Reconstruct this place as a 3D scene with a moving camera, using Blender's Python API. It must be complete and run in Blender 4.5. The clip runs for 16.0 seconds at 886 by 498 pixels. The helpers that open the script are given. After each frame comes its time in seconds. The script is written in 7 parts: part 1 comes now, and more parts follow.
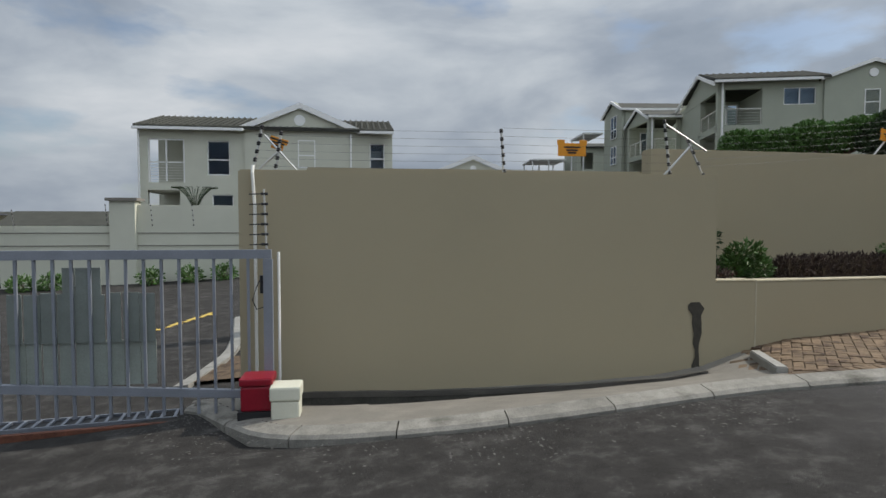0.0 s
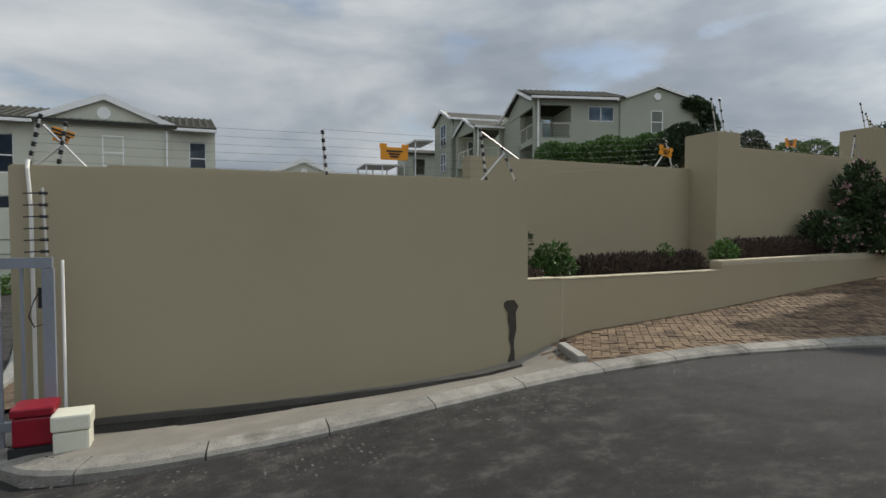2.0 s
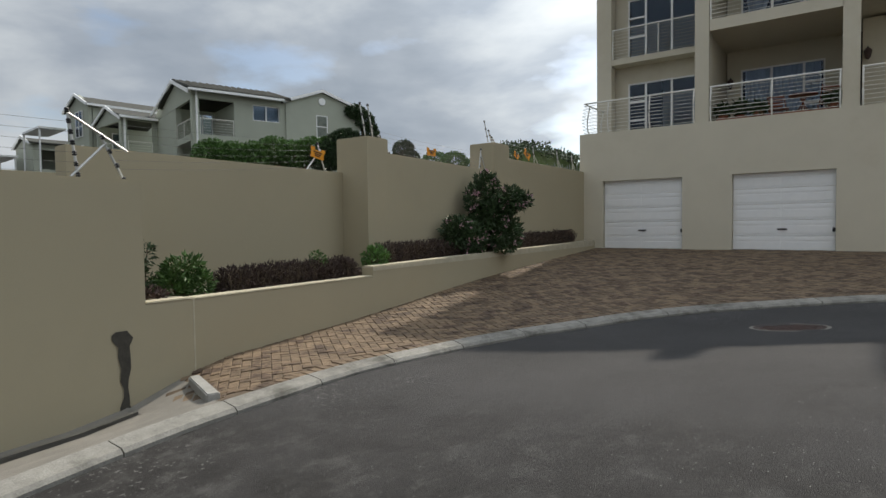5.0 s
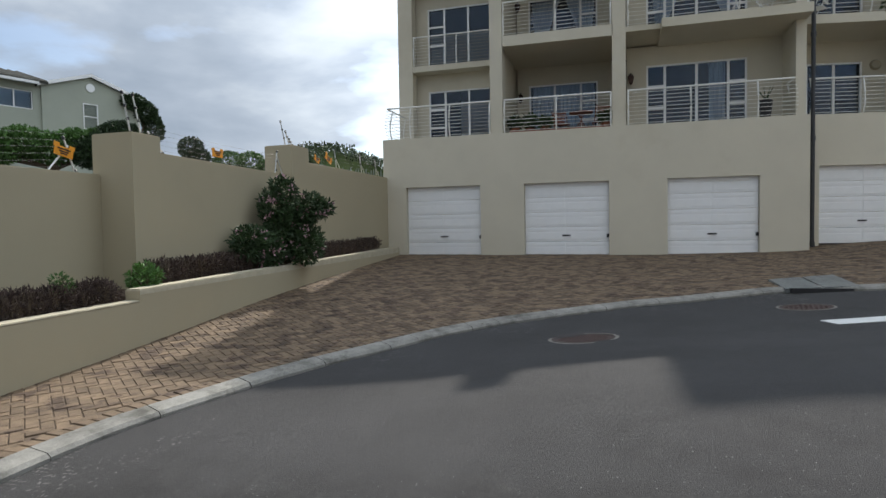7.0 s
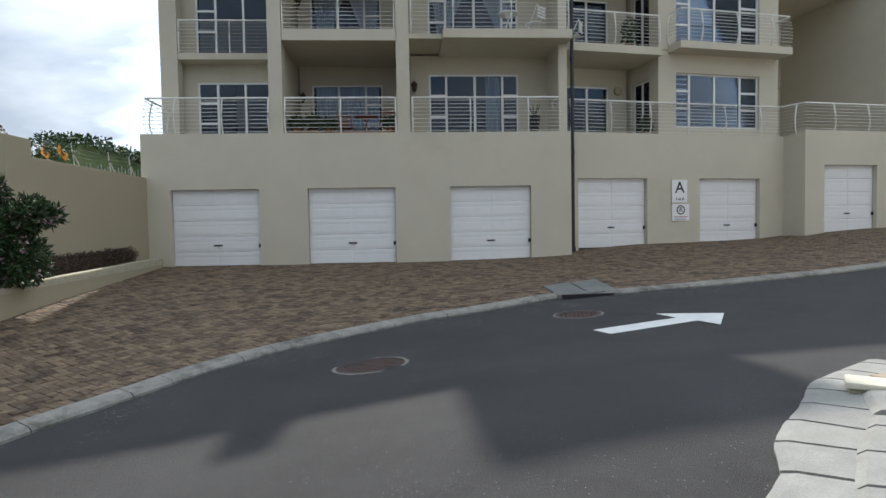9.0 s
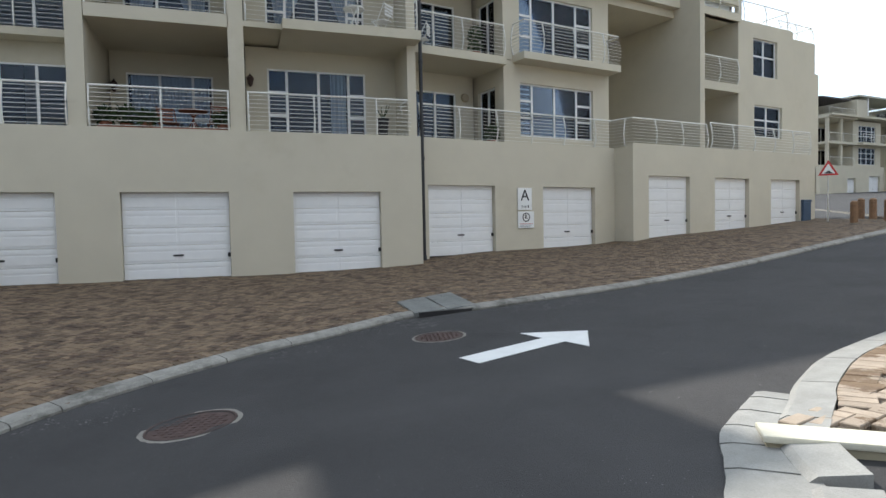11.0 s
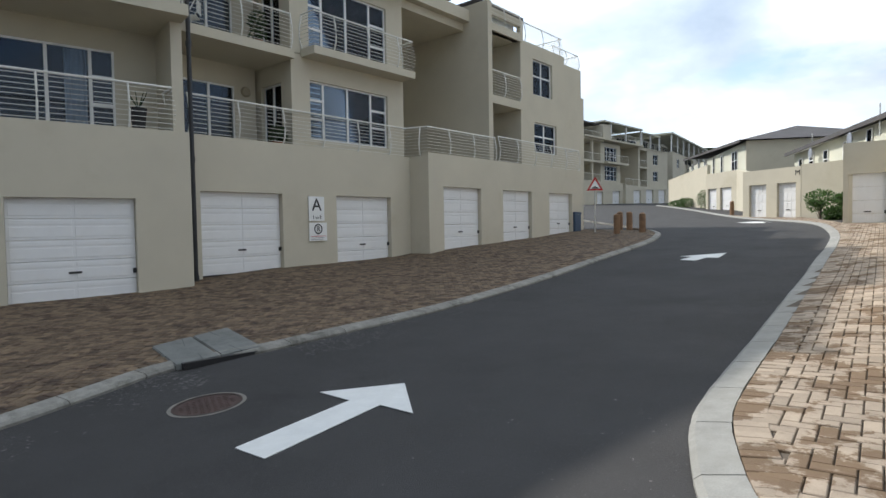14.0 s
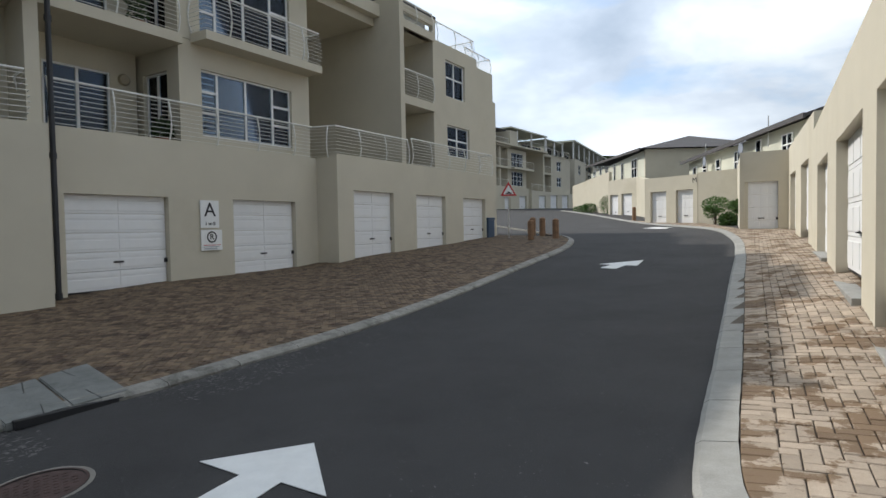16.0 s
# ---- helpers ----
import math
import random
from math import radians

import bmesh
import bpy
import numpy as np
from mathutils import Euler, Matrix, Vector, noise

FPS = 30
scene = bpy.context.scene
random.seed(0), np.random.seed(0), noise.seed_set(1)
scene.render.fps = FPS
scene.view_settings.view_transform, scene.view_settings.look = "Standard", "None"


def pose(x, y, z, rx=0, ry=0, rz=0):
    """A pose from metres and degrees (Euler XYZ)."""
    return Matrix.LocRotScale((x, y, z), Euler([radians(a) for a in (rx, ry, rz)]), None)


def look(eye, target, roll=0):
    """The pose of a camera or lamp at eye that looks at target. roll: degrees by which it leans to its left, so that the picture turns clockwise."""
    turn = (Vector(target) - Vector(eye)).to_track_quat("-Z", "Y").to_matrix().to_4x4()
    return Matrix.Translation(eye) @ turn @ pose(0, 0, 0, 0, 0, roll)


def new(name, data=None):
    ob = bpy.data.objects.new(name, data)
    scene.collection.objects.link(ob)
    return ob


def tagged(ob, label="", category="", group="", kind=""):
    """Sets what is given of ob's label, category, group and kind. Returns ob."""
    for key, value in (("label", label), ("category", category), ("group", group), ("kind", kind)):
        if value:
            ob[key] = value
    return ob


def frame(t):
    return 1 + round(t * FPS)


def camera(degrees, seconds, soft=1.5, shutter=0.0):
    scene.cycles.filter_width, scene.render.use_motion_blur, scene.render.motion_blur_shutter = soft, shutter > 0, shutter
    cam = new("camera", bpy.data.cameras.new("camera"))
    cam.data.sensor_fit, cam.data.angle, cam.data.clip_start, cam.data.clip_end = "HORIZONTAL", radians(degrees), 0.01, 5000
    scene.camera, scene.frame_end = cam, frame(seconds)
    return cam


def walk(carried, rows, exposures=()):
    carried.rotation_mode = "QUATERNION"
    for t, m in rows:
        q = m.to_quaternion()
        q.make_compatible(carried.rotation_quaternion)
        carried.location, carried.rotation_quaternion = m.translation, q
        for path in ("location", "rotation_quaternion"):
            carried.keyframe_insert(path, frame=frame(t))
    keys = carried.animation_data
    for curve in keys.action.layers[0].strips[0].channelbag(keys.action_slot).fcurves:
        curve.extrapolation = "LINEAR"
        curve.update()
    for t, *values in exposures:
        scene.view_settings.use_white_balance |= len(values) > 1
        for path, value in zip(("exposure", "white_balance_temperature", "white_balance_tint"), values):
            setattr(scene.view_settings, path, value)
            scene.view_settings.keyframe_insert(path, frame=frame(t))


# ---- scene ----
cam = camera(73.96, 16.0)
PATH = [
    (0, pose(-3.451, 1.656, 1.533, 87.34, -0.07, -8.20)),
    (0.5, pose(-3.449, 1.656, 1.530, 87.45, -0.05, -11.78)),
    (1, pose(-3.416, 1.649, 1.518, 87.59, 0.01, -15.90)),
    (1.5, pose(-3.373, 1.657, 1.511, 87.77, 0.05, -19.82)),
    (2, pose(-3.294, 1.684, 1.518, 87.79, 0.05, -24.06)),
    (2.5, pose(-3.125, 1.745, 1.526, 87.80, 0.17, -27.74)),
    (3, pose(-2.981, 1.798, 1.524, 87.77, 0.35, -31.44)),
    (3.5, pose(-2.848, 1.934, 1.533, 87.81, 0.43, -36.17)),
    (4, pose(-2.706, 2.056, 1.537, 87.80, 0.53, -43.61)),
    (4.5, pose(-2.540, 2.109, 1.548, 87.81, 0.64, -49.59)),
    (6.8, pose(-1.774, 2.381, 1.720, 87.75, 0.97, -71.84)),
    (7.5, pose(-1.466, 2.425, 1.750, 87.71, 0.92, -78.44)),
    (8, pose(-1.273, 2.425, 1.788, 87.68, 0.91, -84.91)),
    (8.5, pose(-1.071, 2.429, 1.822, 87.64, 0.99, -89.93)),
    (9, pose(-0.842, 2.418, 1.859, 87.64, 1.02, -93.89)),
    (11.5, pose(0.409, 2.268, 2.033, 87.66, 1.14, -112.45)),
    (12, pose(0.674, 2.150, 2.050, 87.71, 1.06, -115.88)),
    (12.5, pose(0.892, 2.040, 2.087, 87.76, 1.07, -119.28)),
    (13, pose(1.162, 1.943, 2.128, 87.80, 1.07, -123.25)),
    (13.5, pose(1.420, 1.835, 2.160, 87.79, 1.12, -126.81)),
    (14, pose(1.672, 1.682, 2.228, 87.75, 1.01, -129.24)),
    (14.5, pose(1.917, 1.573, 2.269, 87.81, 0.98, -130.95)),
    (15, pose(2.160, 1.403, 2.300, 87.82, 1.01, -133.67)),
    (15.5, pose(2.418, 1.203, 2.316, 87.86, 1.02, -136.20)),
    (16, pose(2.652, 1.001, 2.322, 87.97, 1.04, -138.19)),
]
EXPOSURE = [(0, -0.48, 6700, 10), (3.5, -0.54, 7100, 10), (5.5, -0.28, 6800, 10), (7.5, -0.08, 6500, 10), (9, 0.06, 6450, 10), (11.5, 0.27, 6450, 10), (12.5, 0.08, 6450, 10), (14.0, -0.16, 6450, 10), (16, -0.4, 6500, 10)]
walk(cam, PATH, EXPOSURE)

# ---- light and sky ----
world = bpy.data.worlds.new("world")
scene.world = world
world.use_nodes = True
wt = world.node_tree
wt.nodes.clear()
SUN_EL, SUN_AZ = radians(42.6), radians(10)          # height above ground, turn from +x towards +y


def nd(tree, kind, **sets):
    n = tree.nodes.new(kind)
    for k, val in sets.items():
        if k in n.inputs.keys():
            n.inputs[k].default_value = val
    return n


def ramp(tree, stops, src=None):
    n = tree.nodes.new("ShaderNodeValToRGB")
    e = n.color_ramp.elements
    while len(e) < len(stops):
        e.new(0.5)
    for el, (p, c) in zip(e, stops):
        el.position = p
        el.color = (c, c, c, 1) if not isinstance(c, tuple) else (*c, 1)
    if src is not None:
        tree.links.new(src, n.inputs[0])
    return n


def build_sky():
    t, L = wt, wt.links
    out = t.nodes.new("ShaderNodeOutputWorld")
    bg = t.nodes.new("ShaderNodeBackground")
    sky = t.nodes.new("ShaderNodeTexSky")
    sky.sky_type = "NISHITA"
    sky.sun_disc = False
    sky.sun_elevation, sky.sun_rotation = SUN_EL, radians(90) - SUN_AZ
    sky.air_density, sky.dust_density = 1.0, 1.0
    dimmer = nd(t, "ShaderNodeVectorMath")
    dimmer.operation = "SCALE"
    dimmer.inputs["Scale"].default_value = 0.12
    L.new(sky.outputs[0], dimmer.inputs[0])
    co = t.nodes.new("ShaderNodeTexCoord")
    mp = t.nodes.new("ShaderNodeMapping")
    mp.inputs["Scale"].default_value = (1.0, 1.0, 2.6)
    L.new(co.outputs["Generated"], mp.inputs[0])
    big = nd(t, "ShaderNodeTexNoise", Scale=2.1, Detail=7.0, Roughness=0.52, Distortion=0.25)
    L.new(mp.outputs[0], big.inputs["Vector"])
    fine = nd(t, "ShaderNodeTexNoise", Scale=4.6, Detail=6.0, Roughness=0.5)
    L.new(mp.outputs[0], fine.inputs["Vector"])
    shade = ramp(t, [(0.30, (0.27, 0.325, 0.40)), (0.44, (0.40, 0.455, 0.53)), (0.56, (0.60, 0.65, 0.70)), (0.72, (0.86, 0.88, 0.90))], big.outputs[0])
    cover = ramp(t, [(0.34, 0.35), (0.46, 1.0)], fine.outputs[0])
    mix = t.nodes.new("ShaderNodeMix")
    mix.data_type = "RGBA"
    L.new(cover.outputs[0], mix.inputs[0])
    L.new(dimmer.outputs[0], mix.inputs[6])
    L.new(shade.outputs[0], mix.inputs[7])
    # the cloud is thinner and brighter round the sun
    dot = t.nodes.new("ShaderNodeVectorMath")
    dot.operation = "DOT_PRODUCT"
    sv = Vector((math.cos(SUN_EL) * math.cos(SUN_AZ), math.cos(SUN_EL) * math.sin(SUN_AZ), math.sin(SUN_EL)))
    dot.inputs[1].default_value = (math.cos(radians(30)) * math.cos(radians(-30)), math.cos(radians(30)) * math.sin(radians(-30)), 0.5)
    L.new(co.outputs["Generated"], dot.inputs[0])
    glow = ramp(t, [(0.0, (0.95, 0.98, 1.02)), (0.45, (1.10, 1.13, 1.16)), (0.8, (1.85, 1.9, 1.95)), (1.0, (2.5, 2.55, 2.6))], dot.outputs["Value"])
    mul = t.nodes.new("ShaderNodeMix")
    mul.data_type, mul.blend_type = "RGBA", "MULTIPLY"
    mul.inputs[0].default_value = 1.0
    L.new(mix.outputs[2], mul.inputs[6])
    L.new(glow.outputs[0], mul.inputs[7])
    sep = t.nodes.new("ShaderNodeSeparateXYZ")
    L.new(co.outputs["Generated"], sep.inputs[0])
    high = ramp(t, [(0.0, 0.50), (0.36, 0.58), (0.7, 0.80)], sep.outputs[2])
    top = nd(t, "ShaderNodeVectorMath")
    top.operation = "SCALE"
    L.new(mul.outputs[2], top.inputs[0])
    L.new(high.outputs[0], top.inputs["Scale"])
    L.new(top.outputs[0], bg.inputs[0])
    bg.inputs[1].default_value = 2.15
    L.new(bg.outputs[0], out.inputs[0])
    return sv


SUNV = build_sky()
sun = new("sun", bpy.data.lights.new("sun", "SUN"))
sun.data.energy, sun.data.angle, sun.data.color = 4.8, radians(0.7), (1.0, 0.95, 0.87)
sun.matrix_world = look(SUNV * 50, (0, 0, 0))


# ---- materials ----
def material(name, colour, rough=0.8, metal=0.0, vary=0.12, scale=3.0, fine=60.0, bump=0.15, stain=None, stain_at=(0.55, 0.7), island=0.0, spec=0.4):
    m = bpy.data.materials.new(name)
    m.use_nodes = True
    t = m.node_tree
    L = t.links
    p = t.nodes["Principled BSDF"]
    p.inputs["Roughness"].default_value, p.inputs["Metallic"].default_value = rough, metal
    p.inputs["Specular IOR Level"].default_value = spec
    co = t.nodes.new("ShaderNodeTexCoord")
    geo = t.nodes.new("ShaderNodeNewGeometry")
    pos = geo.outputs["Position"]
    n1 = nd(t, "ShaderNodeTexNoise", Scale=scale, Detail=5.0, Roughness=0.6)
    n2 = nd(t, "ShaderNodeTexNoise", Scale=fine, Detail=3.0, Roughness=0.6)
    L.new(pos, n1.inputs["Vector"])
    L.new(pos, n2.inputs["Vector"])
    lo = tuple(c * (1 - vary) for c in colour)
    hi = tuple(min(1, c * (1 + vary)) for c in colour)
    r = ramp(t, [(0.3, lo), (0.7, hi)], n1.outputs[0])
    cur = r.outputs[0]

    def blend(kind, fac, a, b):
        mx = t.nodes.new("ShaderNodeMix")
        mx.data_type, mx.blend_type = "RGBA", kind
        for sock, val in ((mx.inputs[0], fac), (mx.inputs[6], a), (mx.inputs[7], b)):
            if isinstance(val, (int, float)):
                sock.default_value = val
            elif isinstance(val, tuple):
                sock.default_value = (*val, 1)
            else:
                L.new(val, sock)
        return mx.outputs[2]
    rf = ramp(t, [(0.25, 1 - vary), (0.75, 1 + vary)], n2.outputs[0])
    cur = blend("MULTIPLY", 0.8, cur, rf.outputs[0])
    if stain:
        n3 = nd(t, "ShaderNodeTexNoise", Scale=scale * 0.37, Detail=8.0, Roughness=0.68)
        L.new(pos, n3.inputs["Vector"])
        mk = ramp(t, [(stain_at[0], 0.0), (stain_at[1], 1.0)], n3.outputs[0])
        cur = blend("MIX", mk.outputs[0], cur, stain)
    if island:
        rr = ramp(t, [(0.0, 1 - island), (1.0, 1 + island)], geo.outputs["Random Per Island"])
        cur = blend("MULTIPLY", 1.0, cur, rr.outputs[0])
        oi = t.nodes.new("ShaderNodeObjectInfo")
        r2 = ramp(t, [(0.0, 1 - island * 0.6), (1.0, 1 + island * 0.6)], oi.outputs["Random"])
        cur = blend("MULTIPLY", 1.0, cur, r2.outputs[0])
    L.new(cur, p.inputs["Base Color"])
    if bump:
        b = t.nodes.new("ShaderNodeBump")
        b.inputs["Strength"].default_value = bump
        b.inputs["Distance"].default_value = 0.01
        L.new(n2.outputs[0], b.inputs["Height"])
        L.new(b.outputs[0], p.inputs["Normal"])
    return m


def glass_material(name, tint, gloss=0.12):
    m = bpy.data.materials.new(name)
    m.use_nodes = True
    t = m.node_tree
    L = t.links
    t.nodes.remove(t.nodes["Principled BSDF"])
    tr = nd(t, "ShaderNodeBsdfTransparent", Color=(*tint, 1))
    gl = nd(t, "ShaderNodeBsdfGlossy", Color=(0.6, 0.68, 0.78, 1), Roughness=0.03)
    fr = nd(t, "ShaderNodeFresnel", IOR=1.5)
    add = t.nodes.new("ShaderNodeMath")
    add.inputs[1].default_value = gloss
    L.new(fr.outputs[0], add.inputs[0])
    mx = t.nodes.new("ShaderNodeMixShader")
    L.new(add.outputs[0], mx.inputs[0])
    L.new(tr.outputs[0], mx.inputs[1])
    L.new(gl.outputs[0], mx.inputs[2])
    L.new(mx.outputs[0], t.nodes["Material Output"].inputs[0])
    return m


M_WALL = material("olive_plaster", (0.38, 0.33, 0.225), 0.9, vary=0.025, scale=0.5, fine=140, bump=0.25, stain=(0.32, 0.285, 0.20), stain_at=(0.55, 0.9))
M_CREAM = material("cream_plaster", (0.56, 0.515, 0.41), 0.9, vary=0.04, scale=0.8, fine=140, bump=0.2, stain=(0.45, 0.40, 0.29), stain_at=(0.55, 0.85))
M_CAP = material("wall_cap", (0.62, 0.58, 0.46), 0.9, vary=0.08, scale=4)
M_EDGE = material("worn_plaster_edge", (0.45, 0.405, 0.30), 0.9, vary=0.12, scale=6)
M_GREYGREEN = material("grey_green_plaster", (0.36, 0.38, 0.31), 0.9, vary=0.05, scale=0.7, bump=0.1)
M_PALE = material("pale_plaster", (0.55, 0.55, 0.46), 0.9, vary=0.05, scale=0.7, bump=0.1)
M_DOOR = material("door_white", (0.80, 0.80, 0.79), 0.45, vary=0.02, scale=5, fine=90, bump=0.08)
M_WHITE = material("white_paint", (0.80, 0.80, 0.78), 0.4, vary=0.03, bump=0.05)
M_ASPH = material("asphalt", (0.050, 0.0485, 0.048), 0.93, vary=0.18, scale=0.7, fine=160, bump=0.8, stain=(0.058, 0.057, 0.056), stain_at=(0.57, 0.8), spec=0.25)


def browner_asphalt(m):
    """Browner, darker colour on the stretch by the gate, with a ragged border, and pale stone chips throughout."""
    t, L = m.node_tree, m.node_tree.links
    p = t.nodes["Principled BSDF"]
    base = p.inputs["Base Color"].links[0].from_socket
    geo = t.nodes.new("ShaderNodeNewGeometry")
    sep = t.nodes.new("ShaderNodeSeparateXYZ")
    L.new(geo.outputs["Position"], sep.inputs[0])
    n = nd(t, "ShaderNodeTexNoise", Scale=0.9, Detail=6.0, Roughness=0.65)
    L.new(geo.outputs["Position"], n.inputs["Vector"])
    add = t.nodes.new("ShaderNodeMath")
    add.operation = "MULTIPLY_ADD"
    add.inputs[1].default_value = 5.0
    L.new(n.outputs[0], add.inputs[0])
    L.new(sep.outputs[0], add.inputs[2])
    rng = t.nodes.new("ShaderNodeMapRange")
    rng.inputs["From Min"].default_value, rng.inputs["From Max"].default_value = 4.4, 1.8
    L.new(add.outputs[0], rng.inputs["Value"])
    n2 = nd(t, "ShaderNodeTexNoise", Scale=3.5, Detail=8.0, Roughness=0.7)
    L.new(geo.outputs["Position"], n2.inputs["Vector"])
    brown_tone = ramp(t, [(0.36, (0.023, 0.0215, 0.020)), (0.52, (0.036, 0.034, 0.032)), (0.70, (0.085, 0.082, 0.077))], n2.outputs[0])
    mx = t.nodes.new("ShaderNodeMix")
    mx.data_type = "RGBA"
    L.new(rng.outputs[0], mx.inputs[0])
    L.new(base, mx.inputs[6])
    L.new(brown_tone.outputs[0], mx.inputs[7])
    v = nd(t, "ShaderNodeTexVoronoi", Scale=42.0)
    L.new(geo.outputs["Position"], v.inputs["Vector"])
    chip = ramp(t, [(0.10, 1.0), (0.16, 0.0)], v.outputs["Distance"])
    sparse = ramp(t, [(0.58, 0.0), (0.78, 0.8)], v.outputs["Color"])
    mul = t.nodes.new("ShaderNodeMath")
    mul.operation = "MULTIPLY"
    L.new(chip.outputs[0], mul.inputs[0])
    L.new(sparse.outputs[0], mul.inputs[1])
    m2 = t.nodes.new("ShaderNodeMix")
    m2.data_type = "RGBA"
    m2.inputs[7].default_value = (0.26, 0.255, 0.245, 1)
    L.new(mul.outputs[0], m2.inputs[0])
    L.new(mx.outputs[2], m2.inputs[6])
    L.new(m2.outputs[2], p.inputs["Base Color"])


browner_asphalt(M_ASPH)
M_KERB = material("kerb_concrete", (0.265, 0.26, 0.24), 0.9, vary=0.15, scale=5, fine=90, bump=0.4, stain=(0.25, 0.245, 0.22), stain_at=(0.5, 0.7), island=0.1)
M_KERBN = material("weathered_kerb", (0.235, 0.225, 0.20), 0.92, vary=0.22, scale=6, fine=70, bump=0.7, stain=(0.10, 0.095, 0.08), stain_at=(0.53, 0.68), island=0.18)
M_SLAB = material("drain_concrete", (0.16, 0.165, 0.155), 0.92, vary=0.18, scale=4, fine=80, bump=0.5, stain=(0.09, 0.09, 0.085), stain_at=(0.55, 0.7))
M_CONC = material("concrete", (0.205, 0.19, 0.165), 0.9, vary=0.15, scale=3, fine=90, bump=0.4, stain=(0.17, 0.16, 0.14), stain_at=(0.5, 0.68))
M_DARKC = material("gutter_concrete", (0.11, 0.105, 0.09), 0.9, vary=0.3, scale=4, bump=0.5)
M_BRICK = material("paving_brick", (0.31, 0.25, 0.19), 0.88, vary=0.15, scale=5.5, fine=120, bump=0.5, stain=(0.15, 0.10, 0.06), stain_at=(0.50, 0.54), island=0.22)
M_BRICKD = material("worn_paving_brick", (0.155, 0.108, 0.068), 0.88, vary=0.25, scale=9, fine=120, bump=0.5, stain=(0.070, 0.045, 0.030), stain_at=(0.52, 0.59), island=0.36)
M_SAND = material("jointing_sand", (0.10, 0.08, 0.06), 0.95, vary=0.25, scale=6)
M_SANDN = material("worn_jointing", (0.105, 0.075, 0.05), 0.95, vary=0.25, scale=6)
M_SOIL = material("soil", (0.12, 0.085, 0.06), 0.95, vary=0.3, scale=8, fine=60, bump=0.9)
M_LAND = material("scrub_land", (0.032, 0.045, 0.018), 1.0, vary=0.35, scale=0.4, fine=5, bump=0.0, spec=0.0)
M_METAL = material("grey_metal", (0.25, 0.27, 0.31), 0.5, vary=0.1, metal=0.3, bump=0.1)
M_SHEET = material("weathered_board", (0.19, 0.215, 0.20), 0.7, vary=0.12, scale=3, bump=0.2)
M_SHEETP = material("paler_board", (0.27, 0.30, 0.27), 0.7, vary=0.15, scale=3, bump=0.2)
M_RAIL = material("cream_rail", (0.74, 0.73, 0.68), 0.45, vary=0.05, bump=0.05)
M_BLACK = material("black_plastic", (0.02, 0.02, 0.022), 0.5, vary=0.1, bump=0.05)
M_PIPE = material("black_pipe", (0.035, 0.037, 0.042), 0.5, vary=0.15, bump=0.1)
M_GALV = material("galvanised", (0.55, 0.55, 0.53), 0.4, metal=0.6, vary=0.1, bump=0.05)
M_WIRE = material("wire", (0.10, 0.10, 0.10), 0.4, metal=0.8, vary=0.05, bump=0.0)
M_ORANGE = material("orange_plate", (0.75, 0.30, 0.02), 0.5, vary=0.05, bump=0.0)
M_RED = material("red_plastic", (0.22, 0.008, 0.02), 0.35, vary=0.12, bump=0.05)
M_BOXW = material("cream_plastic", (0.62, 0.62, 0.52), 0.45, vary=0.05, bump=0.05)
M_PAINT = material("road_paint", (0.66, 0.66, 0.64), 0.7, vary=0.06, scale=6, fine=120, bump=0.3)
M_YPAINT = material("yellow_paint", (0.50, 0.36, 0.08), 0.7, vary=0.2)
M_IRON = material("rusty_iron", (0.075, 0.048, 0.042), 0.75, metal=0.3, vary=0.25, scale=9, fine=80, bump=0.5)
M_RUST = material("rust", (0.13, 0.05, 0.03), 0.85, vary=0.3, scale=9, bump=0.3)
M_TILE = material("roof_tile", (0.045, 0.046, 0.037), 0.85, vary=0.2, scale=1.5, bump=0.2, island=0.12)
M_SLATE = material("dark_roof", (0.075, 0.07, 0.07), 0.8, vary=0.15, scale=1, bump=0.2)
M_LEAF = material("leaf", (0.07, 0.145, 0.033), 0.55, vary=0.3, scale=6, bump=0.0, island=0.35)
M_LEAFD = material("dark_leaf", (0.035, 0.065, 0.022), 0.55, vary=0.3, scale=6, bump=0.0, island=0.35)
M_PINK = material("pink_flower", (0.55, 0.33, 0.38), 0.6, vary=0.2, bump=0.0, island=0.2)
M_HEDGE = material("purple_brown_leaf", (0.065, 0.042, 0.035), 0.8, vary=0.3, scale=5, bump=0.0, island=0.35)
M_BARK = material("bark", (0.12, 0.09, 0.06), 0.9, vary=0.25, scale=8)
M_WOOD = material("bollard_wood", (0.22, 0.13, 0.075), 0.85, vary=0.2, scale=6)
M_BLUE = material("blue_bin", (0.05, 0.085, 0.14), 0.5, vary=0.1)
M_CURT = material("curtain", (0.70, 0.73, 0.74), 0.9, vary=0.05, bump=0.05)
M_BLIND = material("blue_blind", (0.78, 0.84, 0.88), 0.8, vary=0.04, bump=0.0)
# near-black colour standing in for the unlit rooms behind the glass
M_DARK = material("interior_shade", (0.025, 0.025, 0.03), 0.9, vary=0.1, bump=0.0)
M_TERRA = material("terracotta", (0.26, 0.10, 0.06), 0.8, vary=0.15)
M_SIGNR = material("sign_red", (0.50, 0.03, 0.03), 0.4, vary=0.03, bump=0.0)
M_LAMP = material("lamp_glass", (0.35, 0.30, 0.2), 0.3, vary=0.05, bump=0.0)
M_GLASS = glass_material("window_glass", (0.76, 0.82, 0.88), 0.0)
M_SMOKE = material("wet_mark", (0.055, 0.05, 0.04), 0.8, vary=0.25, scale=10, bump=0.2)


